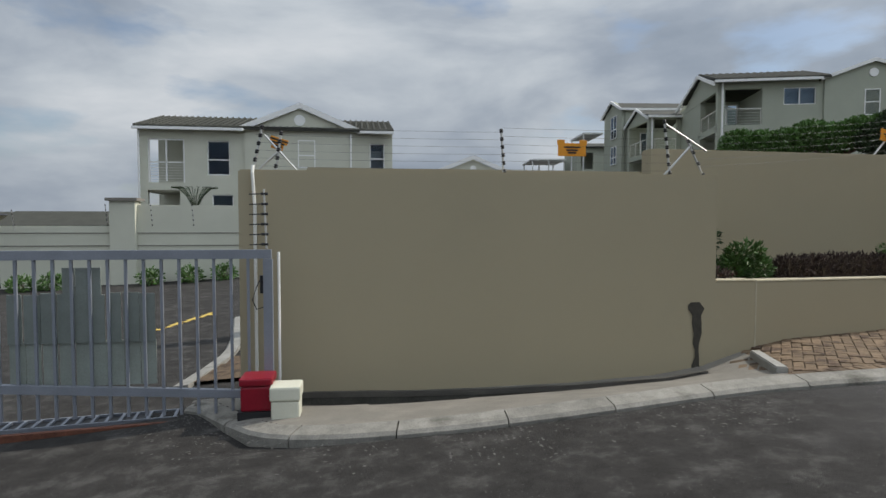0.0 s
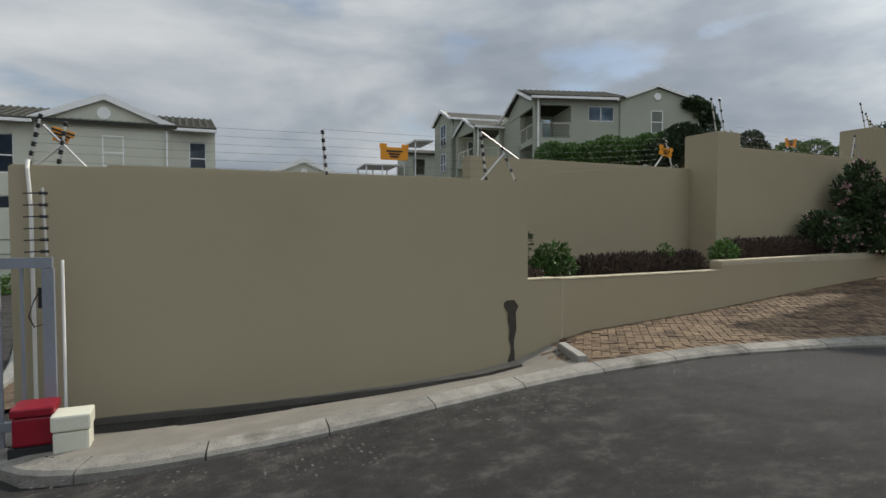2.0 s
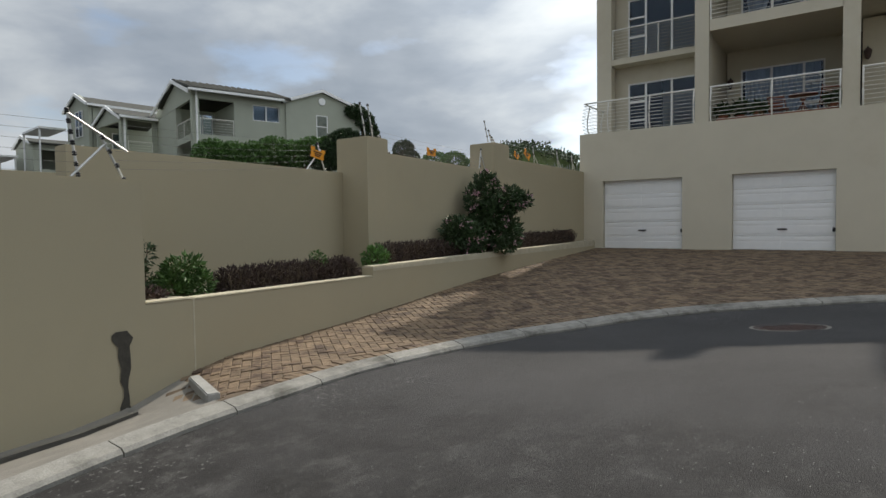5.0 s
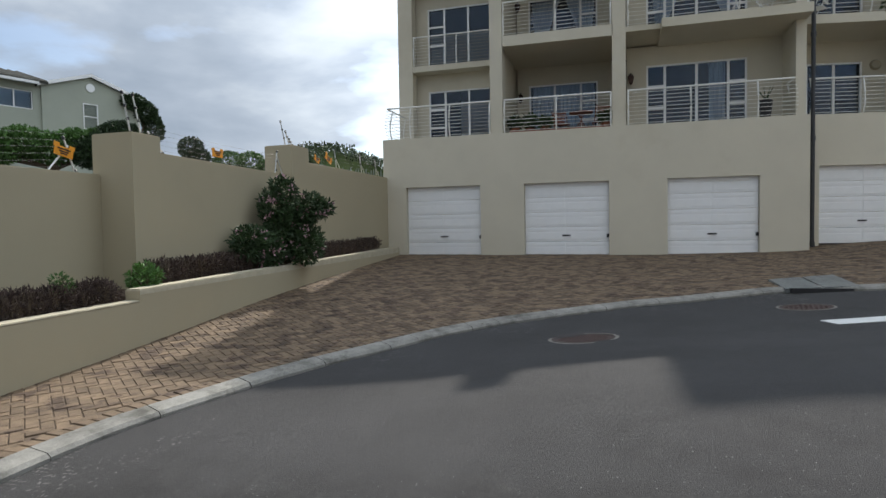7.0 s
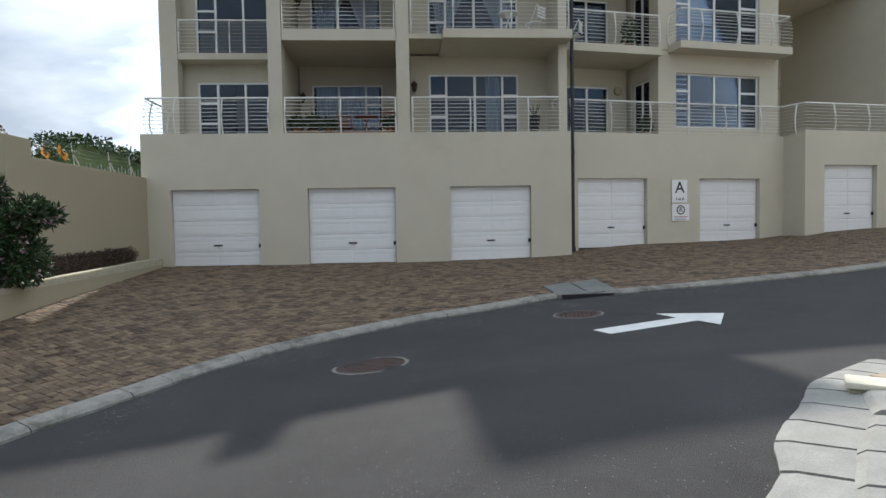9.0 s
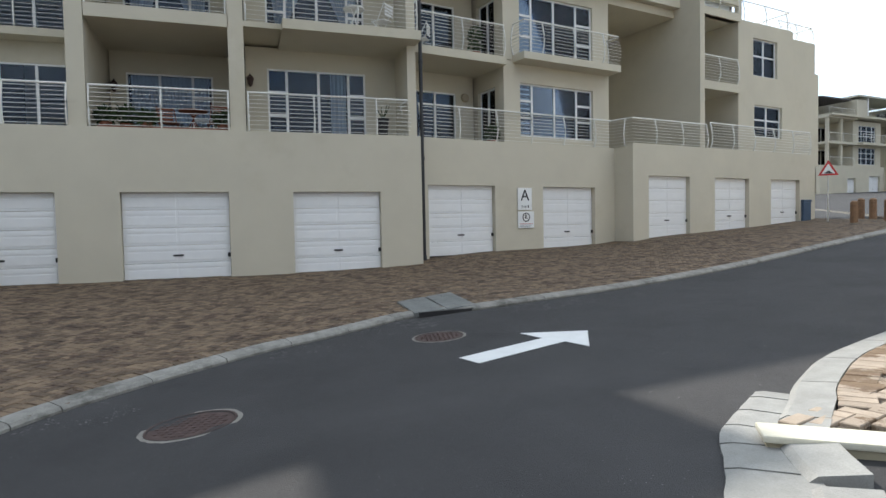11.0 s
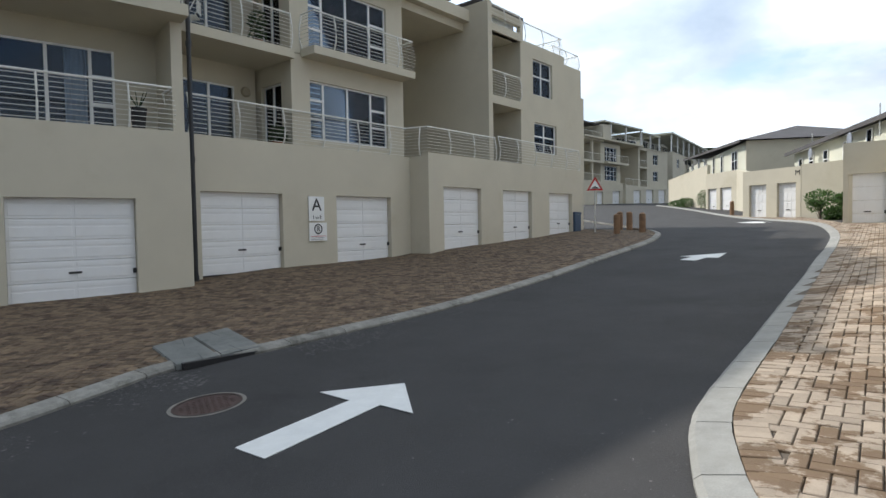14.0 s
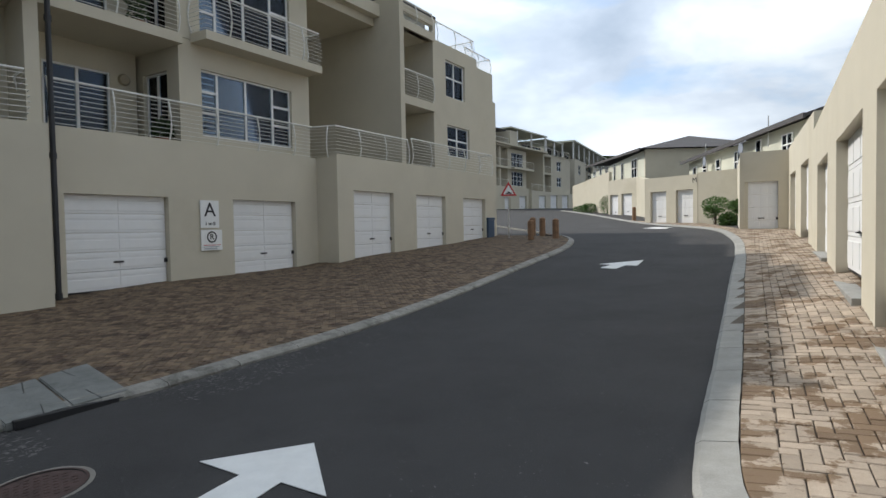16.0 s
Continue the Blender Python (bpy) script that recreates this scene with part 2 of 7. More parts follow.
# ---- building blocks ----
def link(name, bm, mat, parent=None, label="", normals=True):
    if normals:
        bmesh.ops.recalc_face_normals(bm, faces=bm.faces)
    me = bpy.data.meshes.new(name)
    bm.to_mesh(me)
    bm.free()
    me.materials.append(mat)
    ob = new(name, me)
    if parent is not None:
        ob.parent = parent
    if label:
        tagged(ob, label)
    return ob


def empty(name, loc=(0, 0, 0), rz=0.0):
    ob = new(name)
    ob.empty_display_size = 0.2
    ob.location = loc
    ob.rotation_euler = (0, 0, rz)
    return ob


class Frame:
    """A facade's own axes: u along it, v into it, z up."""

    def __init__(self, o, d):
        n = math.hypot(*d)
        self.o, self.d = o, (d[0] / n, d[1] / n)
        self.n = (-self.d[1], self.d[0])

    def __call__(self, u, v, z):
        return Vector((self.o[0] + self.d[0] * u + self.n[0] * v, self.o[1] + self.d[1] * u + self.n[1] * v, z))


W = Frame((0, 0), (1, 0))


def hexa(bm, p):
    vs = [bm.verts.new(q) for q in p]
    for f in ((0, 1, 2, 3), (7, 6, 5, 4), (0, 4, 5, 1), (1, 5, 6, 2), (2, 6, 7, 3), (3, 7, 4, 0)):
        bm.faces.new([vs[i] for i in f])
    return vs


def box(bm, fr, u0, u1, v0, v1, z0, z1, bevel=0.0):
    if u1 < u0:
        u0, u1 = u1, u0
    vs = hexa(bm, [fr(u0, v0, z0), fr(u1, v0, z0), fr(u1, v1, z0), fr(u0, v1, z0), fr(u0, v0, z1), fr(u1, v0, z1), fr(u1, v1, z1), fr(u0, v1, z1)])
    if bevel:
        es = {e for q in vs for e in q.link_edges}
        bmesh.ops.bevel(bm, geom=list(es), offset=bevel, segments=2, affect="EDGES", profile=0.6)


def tube(bm, pts, r, n=6, cap=True):
    pts = [Vector(p) for p in pts]
    rings = []
    up = Vector((0, 0, 1))
    for i, p in enumerate(pts):
        t = (pts[min(i + 1, len(pts) - 1)] - pts[max(i - 1, 0)]).normalized()
        a = t.cross(up)
        if a.length < 0.05:
            a = t.cross(Vector((1, 0, 0)))
        a.normalize()
        b = t.cross(a).normalized()
        rr = r[i] if isinstance(r, (list, tuple)) else r
        rings.append([bm.verts.new(p + (a * math.cos(k * math.tau / n) + b * math.sin(k * math.tau / n)) * rr) for k in range(n)])
    for q, w in zip(rings, rings[1:]):
        for k in range(n):
            bm.faces.new((q[k], q[(k + 1) % n], w[(k + 1) % n], w[k]))
    if cap:
        bm.faces.new(rings[0])
        bm.faces.new(rings[-1][::-1])


def wall_open(bm, fr, u0, u1, v0, v1, z0, z1, holes=()):
    """A wall with openings (ua, ub, za, zb), in one piece."""
    us = sorted({u0, u1, *[min(max(h[k], u0), u1) for h in holes for k in (0, 1)]})
    zs = sorted({z0, z1, *[min(max(h[k], z0), z1) for h in holes for k in (2, 3)]})
    vert = {}

    def V(i, j, k):
        if (i, j, k) not in vert:
            vert[i, j, k] = bm.verts.new(fr(us[i], (v0, v1)[k], zs[j]))
        return vert[i, j, k]

    def solid(i, j):
        if not (0 <= i < len(us) - 1 and 0 <= j < len(zs) - 1):
            return False
        u, z = (us[i] + us[i + 1]) / 2, (zs[j] + zs[j + 1]) / 2
        return not any(h[0] < u < h[1] and h[2] < z < h[3] for h in holes)
    for i in range(len(us) - 1):
        for j in range(len(zs) - 1):
            if not solid(i, j):
                continue
            bm.faces.new((V(i, j, 0), V(i + 1, j, 0), V(i + 1, j + 1, 0), V(i, j + 1, 0)))
            bm.faces.new((V(i, j, 1), V(i, j + 1, 1), V(i + 1, j + 1, 1), V(i + 1, j, 1)))
            for di, dj, a, b in ((-1, 0, (i, j), (i, j + 1)), (1, 0, (i + 1, j), (i + 1, j + 1)), (0, -1, (i, j), (i + 1, j)), (0, 1, (i, j + 1), (i + 1, j + 1))):
                if not solid(i + di, j + dj):
                    bm.faces.new((V(*a, 0), V(*b, 0), V(*b, 1), V(*a, 1)))


# ---- the lie of the ground ----
GROUND = [
    (-5.1, 8.0, -0.5), (-4.3, 6.9, -0.39), (-3.57, 6.62, -0.33), (-2.66, 6.47, -0.24), (-1.76, 6.4, -0.16),
    (-0.82, 6.47, -0.1), (0.11, 6.48, -0.03), (1.2, 7.6, 0), (2.24, 6.43, 0.03), (3.14, 6.09, 0.09),
    (4.17, 5.81, 0.13), (5.08, 5.35, 0.17), (5.48, 5.18, 0.19), (5.63, 2.74, 0.32), (7.61, -0.14, 0.5),
    (6.27, 0.09, 0.51), (6.44, -1.7, 0.65), (16, 8.85, 0.74), (16, 5, 0.74), (16, -1.3, 0.78),
    (17.2, -5.3, 1.07), (18.1, -9.5, 1.1), (17.7, -11.4, 1.33), (18.6, -15.9, 1.52), (19.1, -19.5, 1.72),
    (17.6, -20.6, 1.78), (7, 8.6, 0.36), (11, 8.7, 0.55), (-8, 7, -0.6), (-6, 12, -0.62),
    (-5, 20, -0.5), (-20, 30, -0.7), (0, 9, 0.0), (9.2, -26.7, 2.0), (14.7, -34.8, 2.3),
    (17.6, -35.3, 2.35), (24, -47, 3.1), (48, -72, 4.85), (3.35, -6.3, 1.07), (3.57, -7.3, 1.25),
    (4.3, -11.1, 1.4), (5, -13.4, 1.5), (4.95, -6.9, 0.95), (6, -10.7, 1.08), (7.4, -16, 1.4),
    (10.5, -14, 1.3), (2.5, -3, 0.85), (-3.4, 1.66, 0), (-2.5, 2.1, 0.03), (-1.7, 2.4, 0.18),
    (-0.84, 2.4, 0.3), (0.41, 2.27, 0.48), (1.16, 1.94, 0.6), (1.92, 1.57, 0.7), (2.65, 1.0, 0.76),
    (3.3, -1.2, 0.78), (-10, -10, 0.2), (40, 20, 3), (20, 60, 4), (-60, 60, -0.8)]


def ground_weights():
    c = np.array(GROUND)
    n = len(c)
    d = np.hypot(c[:, None, 0] - c[None, :, 0], c[:, None, 1] - c[None, :, 1])
    k = np.where(d > 0, d * d * np.log(d + 1e-9), 0) + 3.0 * np.eye(n)
    a = np.block([[k, np.c_[np.ones(n), c[:, :2]]], [np.r_[np.ones((1, n)), c[:, :2].T], np.zeros((3, 3))]])
    return c, np.linalg.solve(a, np.r_[c[:, 2], 0, 0, 0])


GC, GW = ground_weights()
DIP_X, DIP_Z = (-4.6, -4, -3, -2, -1, 0, 0.5, 0.8, 1.3, 1.8), (0, 0.03, 0.15, 0.24, 0.315, 0.335, 0.285, 0.20, 0.06, 0)


def gz(x, y):
    d = np.hypot(GC[:, 0] - x, GC[:, 1] - y)
    z = float((GW[:len(GC)] * np.where(d > 0, d * d * np.log(d + 1e-9), 0)).sum() + GW[-3] + GW[-2] * x + GW[-1] * y)
    if -4.6 < x < 1.8 and 6.7 < y < 9.4:
        z -= float(np.interp(x, DIP_X, DIP_Z)) * min(1, (y - 6.7) / 1.3) * min(1, (9.4 - y) / 0.8)
    return max(-0.9, min(z, 5.2))


def steps_along(pts, gap):
    """Points every gap metres along a smooth line through pts."""
    out = []
    p = [Vector((*q, 0)) for q in pts]
    fine = []
    for i in range(len(p) - 1):
        a, b, c, d = p[max(i - 1, 0)], p[i], p[i + 1], p[min(i + 2, len(p) - 1)]
        for s in range(24):
            t = s / 24
            fine.append(0.5 * (2 * b + (c - a) * t + (2 * a - 5 * b + 4 * c - d) * t * t + (3 * b - a - 3 * c + d) * t ** 3))
    fine.append(p[-1])
    out, left = [fine[0]], gap
    for a, b in zip(fine, fine[1:]):
        while (b - a).length >= left:
            a = a + (b - a).normalized() * left
            out.append(a)
            left = gap
        left -= (b - a).length
    return [(q.x, q.y) for q in out]


def inside(x, y, poly):
    c, j = False, len(poly) - 1
    for i in range(len(poly)):
        if (poly[i][1] > y) != (poly[j][1] > y) and x < (poly[j][0] - poly[i][0]) * (y - poly[i][1]) / (poly[j][1] - poly[i][1]) + poly[i][0]:
            c = not c
        j = i
    return c


KERB_L = [(-5.3, 8.15), (-5.16, 8.06), (-4.56, 7.2), (-4.19, 6.85), (-3.57, 6.6), (-2.7, 6.45), (-1.8, 6.4), (-0.9, 6.42), (0.05, 6.47), (1.07, 6.44), (2.15, 6.38), (3.12, 6.08), (4.03, 5.73), (4.87, 5.25),
          (6.0, 4.6), (6.95, 3.75), (8.1, 2.22), (8.5, 1.37), (9.0, 0.44), (9.35, -0.3), (9.32, -1.5), (9.45, -2.6), (9.8, -5.0), (10.9, -9.3), (12.7, -16.0), (14.2, -19.6), (15.6, -21.6), (17.6, -23.4), (21, -26.4), (27, -31)]
KERB_R = [(0.7, 1.45), (1.0, 1.0), (1.22, 0.75), (1.66, 0.38), (2.08, -0.05), (2.56, -0.38), (2.95, -0.92), (3.3, -1.4), (3.78, -2.3), (4.07, -3.25), (4.4, -4.55), (5.02, -6.95), (5.6, -9.2), (6.05, -10.9), (7.35, -16), (9.0, -21.5), (11.5, -27.0), (15.5, -32.0), (20.5, -38.0), (28, -47), (38, -59)]
COBBLES = [(1.37, 1.03), (1.45, 0.93), (1.62, 0.77), (1.92, 0.60), (2.38, 0.14), (2.78, -0.22), (3.10, -0.70), (3.36, -1.12)]


def ground_sheet():
    def axis(lo, hi, fine_lo, fine_hi, step, grow=1.35):
        a = list(np.arange(fine_lo, fine_hi + 0.01, step))
        s, x = step, fine_hi
        while x < hi:
            s *= grow
            x += s
            a.append(x)
        s, x = step, fine_lo
        while x > lo:
            s *= grow
            x -= s
            a.insert(0, x)
        return a
    xs, ys = axis(-900, 1500, -8, 28, 0.75), axis(-1500, 1500, -34, 14, 0.75)
    bm = bmesh.new()
    grid = [[bm.verts.new((x, y, gz(x, y) - (0.1 if -4.5 < x < 0.6 and 6.8 < y < 8.3 else 0))) for y in ys] for x in xs]
    for i in range(len(xs) - 1):
        for j in range(len(ys) - 1):
            bm.faces.new((grid[i][j], grid[i + 1][j], grid[i + 1][j + 1], grid[i][j + 1]))
    ob = link("ground", bm, M_ASPH, normals=False)
    for p in ob.data.polygons:
        p.use_smooth = True
    tagged(ob, "worn dark grey asphalt road with pale scuffs", "road", kind="structure")


ground_sheet()


def kerb_run(pts, name, width, stone=0.95, h=1.0, mat=None, gap=0.005):
    """Concrete edging laid stone by stone; the outer edge follows pts, the width lies to the left of the way."""
    root = empty(name)
    tagged(root, "pale worn concrete edging stones with cracked joints", "kerb", kind="structure")
    line = steps_along(pts, stone / 4)
    rnd = random.Random(5)
    i = 0
    while i + 1 < len(line):
        k = min(4 if rnd.random() > (0.35 if mat and line[i][0] > 4 else 0.08) else rnd.choice((1, 2)), len(line) - 1 - i)
        bm = bmesh.new()
        rows = []
        for j in range(i, i + k + 1):
            a, b = line[max(j - 1, 0)], line[min(j + 1, len(line) - 1)]
            dx, dy = b[0] - a[0], b[1] - a[1]
            n = math.hypot(dx, dy)
            tx, ty = dx / n, dy / n
            x, y = line[j]
            s = gap + rnd.uniform(0, gap) if j == i else (-gap if j == i + k else 0)
            x, y = x + tx * s, y + ty * s
            z = gz(x, y)
            wob = rnd.uniform(-0.004, 0.004)
            x, y = x - ty * wob, y + tx * wob
            nx, ny = -ty * width, tx * width
            rows.append([bm.verts.new(q) for q in ((x, y, z - 0.1), (x, y, z + 0.03 * h), (x + nx * 0.15, y + ny * 0.15, z + 0.06 * h), (x + nx, y + ny, z + 0.085 * h), (x + nx, y + ny, z - 0.1))])
        for a, b in zip(rows, rows[1:]):
            for q in range(5):
                bm.faces.new((a[q], a[(q + 1) % 5], b[(q + 1) % 5], b[q]))
        bm.faces.new(rows[0])
        bm.faces.new(rows[-1][::-1])
        link("kerbstone", bm, mat or M_KERB, root)
        i += k


kerb_run(KERB_L, "kerb_north", 0.215, mat=M_KERBN)
kerb_run(KERB_R[:5], "kerb_south_end", -0.26, 0.36, gap=0.009)
kerb_run(KERB_R[4:], "kerb_south", -0.26, 0.9)
kerb_run(COBBLES, "kerb_cobbles", -0.40, 0.34, 0.45, gap=0.009)


# ---- garage doors, windows, rails ----
def garage_door(fr, u0, u1, v, z0, z1, panelled=False, handle_side=1, label="white sectional garage door, closed"):
    root = empty("garage_door", fr((u0 + u1) / 2, v, z0))
    base = root.location.copy()

    def bmadd(name, fn, mat, lab=""):
        bm = bmesh.new()
        fn(bm)
        for q in bm.verts:
            q.co -= base
        return link(name, bm, mat, root, lab)
    rows = 4 if panelled else 5
    h = (z1 - z0) / rows
    for r in range(rows):
        za, zb = z0 + r * h + 0.004, z0 + (r + 1) * h - 0.004

        def panel(bm, za=za, zb=zb):
            box(bm, fr, u0 + 0.01, u1 - 0.01, v, v + 0.04, za, zb, 0.006)
            if panelled:
                n = 4
                for c in range(n):
                    a = u0 + 0.07 + c * (u1 - u0 - 0.1) / n
                    box(bm, fr, a, a + (u1 - u0 - 0.1) / n - 0.08, v - 0.012, v + 0.01, za + 0.08, zb - 0.07, 0.006)
            else:
                n = 2
                for c in range(n):
                    a = u0 + 0.06 + c * (u1 - u0 - 0.06) / n
                    box(bm, fr, a, a + (u1 - u0 - 0.06) / n - 0.06, v - 0.009, v + 0.01, za + 0.06, zb - 0.16, 0.006)
                    box(bm, fr, a, a + (u1 - u0 - 0.06) / n - 0.06, v - 0.009, v + 0.01, zb - 0.12, zb - 0.03, 0.006)
        bmadd("door_section", panel, M_DOOR)
    um = (u0 + u1) / 2

    def handle(bm):
        tube(bm, [fr(um - 0.09, v - 0.012, z0 + 0.62), fr(um - 0.08, v - 0.05, z0 + 0.62), fr(um + 0.08, v - 0.05, z0 + 0.62), fr(um + 0.09, v - 0.012, z0 + 0.62)], 0.012)
        box(bm, fr, um - 0.12, um + 0.12, v - 0.014, v, z0 + 0.60, z0 + 0.645)
    bmadd("handle", handle, M_BLACK, "small black pull handle")
    ul = u1 - 0.04 if handle_side > 0 else u0 + 0.04
    bmadd("latch", lambda bm: box(bm, fr, ul - 0.035, ul + 0.035, v - 0.05, v, z0 + 0.55, z0 + 0.66, 0.008), M_BLACK, "black side latch")
    bmadd("seal", lambda bm: box(bm, fr, u0 + 0.005, u1 - 0.005, v + 0.005, v + 0.05, z0 - 0.03, z0 + 0.002), M_BLACK)
    return tagged(root, label, "garage door", "garage doors")


def window(parent, fr, u0, u1, v, z0, z1, cols=(), rows=(), curtain="curtain", side_rows=None, glass=None):
    """cols: inner bars as parts of the width; side_rows: (part of the width at each side that is split in three)."""
    root = empty("window")
    root.parent = parent
    bm = bmesh.new()
    w, f = u1 - u0, 0.05
    box(bm, fr, u0, u1, v, v + 0.07, z0, z0 + f)
    box(bm, fr, u0, u1, v, v + 0.07, z1 - f, z1)
    box(bm, fr, u0, u0 + f, v + 0.001, v + 0.069, z0 + f, z1 - f)
    box(bm, fr, u1 - f, u1, v + 0.001, v + 0.069, z0 + f, z1 - f)
    cut = [u0] + [u0 + w * c for c in cols] + [u1]
    for c in cut[1:-1]:
        box(bm, fr, c - 0.035, c + 0.035, v + 0.002, v + 0.068, z0 + f, z1 - f)
    for r in rows:
        z = z0 + (z1 - z0) * r
        box(bm, fr, u0 + f, u1 - f, v + 0.004, v + 0.066, z - 0.03, z + 0.03)
    if side_rows:
        for a, b in side_rows:
            for r in (0.36, 0.68):
                z = z0 + (z1 - z0) * r
                box(bm, fr, u0 + w * a + 0.03, u0 + w * b - 0.03, v + 0.005, v + 0.065, z - 0.035, z + 0.035)
    link("frame", bm, M_WHITE, root)
    for a, b in zip(cut, cut[1:]):
        bm = bmesh.new()
        box(bm, fr, a + 0.03, b - 0.03, v + 0.03, v + 0.036, z0 + 0.04, z1 - 0.04)
        p = link("pane", bm, M_GLASS, root)
        p.visible_shadow = False
    if curtain:
        spans = {"curtain": [(0.05, 0.95)], "sides": [(0.04, 0.26), (0.74, 0.96)], "right": [(0.64, 0.8)], "lights": [(0.02, 0.2), (0.8, 0.98)], "left": [(0.03, 0.35)], "blind": [(0.02, 0.98)], "tied": [(0.04, 0.46), (0.54, 0.96)], "halfblind": [(0.45, 0.98)]}[curtain]
        for a, b in spans:
            bm = bmesh.new()
            n = int((b - a) * w / 0.04) + 2
            top, bot = [], []
            tied = curtain == "tied"
            for i in range(n + 1):
                q = i / n
                u = u0 + w * (a + (b - a) * i / n)
                dv = v + 0.17 + (0.0 if "blind" in curtain else 0.03 * math.sin(i * 1.9) + 0.012 * math.sin(i * 0.7))
                top.append(bm.verts.new(fr(u, dv, z1 - 0.03)))
                if tied:       # drawn together towards the outer side at sill height
                    q = q if a < 0.5 else 1 - q
                    pull = (u1 if a > 0.5 else u0) + (1 if a < 0.5 else -1) * w * (0.10 + 0.10 * q)
                    bot.append(bm.verts.new(fr(pull, dv, z0 + 0.35)))
                else:
                    bot.append(bm.verts.new(fr(u, dv, z0 + 0.03)))
            for i in range(n):
                bm.faces.new((top[i], top[i + 1], bot[i + 1], bot[i]))
            bmesh.ops.solidify(bm, geom=bm.faces[:], thickness=0.006)
            link("blind" if "blind" in curtain else "curtain", bm, M_BLIND if "blind" in curtain else M_CURT, root)
    return root


def railing(pts, z0, h=1.0, bars=9, post_every=1.45, bulge=0.1, group="balcony railings", zslope=0.0):
    """A railing along the flat points pts (x, y): handrail, thin bars and bowed posts; bulge to the right of the way."""
    root = empty("balcony_railing", (pts[0][0], pts[0][1], z0))
    base = root.location.copy()
    P = [Vector((p[0], p[1], 0)) for p in pts]
    lens = [0]
    for a, b in zip(P, P[1:]):
        lens.append(lens[-1] + (b - a).length)

    def at(s):
        for i in range(len(P) - 1):
            if s <= lens[i + 1] + 1e-6:
                t = (P[i + 1] - P[i]).normalized()
                return P[i] + t * (s - lens[i]), Vector((t.y, -t.x, 0))
        return P[-1], Vector((t.y, -t.x, 0))
    off = lambda q: bulge * math.sin(math.pi * min(1, max(0, q)) ** 0.8)

    def line(q):
        out = []
        for i, p in enumerate(P):
            n = Vector((0, 0, 0))
            for a, b in ((i - 1, i), (i, i + 1)):
                if a >= 0 and b < len(P):
                    t = (P[b] - P[a]).normalized()
                    n += Vector((t.y, -t.x, 0))
            n.normalize()
            out.append(p + n * off(q) + Vector((0, 0, z0 + h * q + zslope * lens[i])) - base)
        return out
    bm = bmesh.new()
    tube(bm, line(1.0), 0.027, 8)
    link("handrail", bm, M_RAIL, root)
    for k in range(bars):
        bm = bmesh.new()
        tube(bm, line(0.06 + 0.86 * k / (bars - 1)), 0.0075, 4)
        link("bar", bm, M_RAIL, root)
    n = max(1, round(lens[-1] / post_every))
    for k in range(n + 1):
        p, nn = at(min(lens[-1] - 0.02, max(0.02, lens[-1] * k / n)))
        bm = bmesh.new()
        zz = zslope * lens[-1] * k / n
        tube(bm, [p + nn * off(q) + Vector((0, 0, z0 + h * q + zz)) - base for q in (0, 0.2, 0.4, 0.6, 0.8, 1.0)], 0.022, 6)
        link("post", bm, M_RAIL, root)
    return tagged(root, "cream painted steel balcony railing with thin bars", "railing", group)


# ---- boundary walls by the gate ----
def plain_wall(name, fr, u0, u1, v0, v1, zb, zt0, zt1, mat, label, cap=None):
    """A wall whose top runs from zt0 to zt1."""
    bm = bmesh.new()
    vs = hexa(bm, [fr(u0, v0, zb), fr(u1, v0, zb), fr(u1, v1, zb), fr(u0, v1, zb), fr(u0, v0, zt0), fr(u1, v0, zt1), fr(u1, v1, zt1), fr(u0, v1, zt0)])
    top = [e for e in bm.edges if all(q in vs[4:] for q in e.verts)]
    bmesh.ops.bevel(bm, geom=top, offset=0.015, segments=2, affect="EDGES")
    ob = link(name, bm, mat)
    return tagged(ob, label, "wall", kind="structure")


WF = Frame((-4.72, 8.22), (5.49, -0.1))     # front wall beside the gate
plain_wall("wall_front", WF, 0, 5.49, 0, 0.25, -0.9, 2.09, 2.09, M_WALL, "olive plastered boundary wall with a water mark")
plain_wall("wall_front_low", WF, 5.49, 6.02, 0, 0.25, -0.6, 0.83, 0.83, M_WALL, "low end of the olive plastered wall")
plain_wall("wall_front_return", WF, 5.76, 6.02, 0.25, 1.0, -0.6, 0.83, 0.83, M_WALL, "low return of the olive plastered wall")

plain_wall("wall_end_arris", WF, 6.008, 6.026, -0.004, 0.02, -0.5, 0.836, 0.836, M_EDGE, "worn pale plaster edge at the wall's end")
plain_wall("wall_end_coping", WF, 5.495, 5.999, -0.004, 0.254, 0.831, 0.84, 0.84, M_EDGE, "pale top of the low wall end")
PF = Frame((1.28, 8.12), (13.1, 0.86))      # planter front, running to the apartment block
plain_wall("planter_wall_west", PF, 0.0, 3.2, 0, 0.22, -0.4, 0.82, 0.82, M_WALL, "olive planter wall with a paler top")
plain_wall("planter_wall_east", PF, 3.2, 14.68, 0, 0.22, -0.2, 0.96, 1.07, M_WALL, "olive planter wall with a paler top")
plain_wall("planter_coping_west", PF, 0.03, 3.2, -0.004, 0.224, 0.821, 0.83, 0.83, M_EDGE, "pale worn top of the planter wall")
plain_wall("planter_coping_east", PF, 3.201, 14.6, -0.004, 0.224, 0.90, 0.972, 1.08, M_EDGE, "pale worn top of the planter wall")
plain_wall("wall_back_west", Frame((0.65, 9.52), (4.65, 0.2)), 0, 4.7, 0, 0.25, -0.4, 2.57, 2.57, M_WALL, "tall olive plastered garden wall")
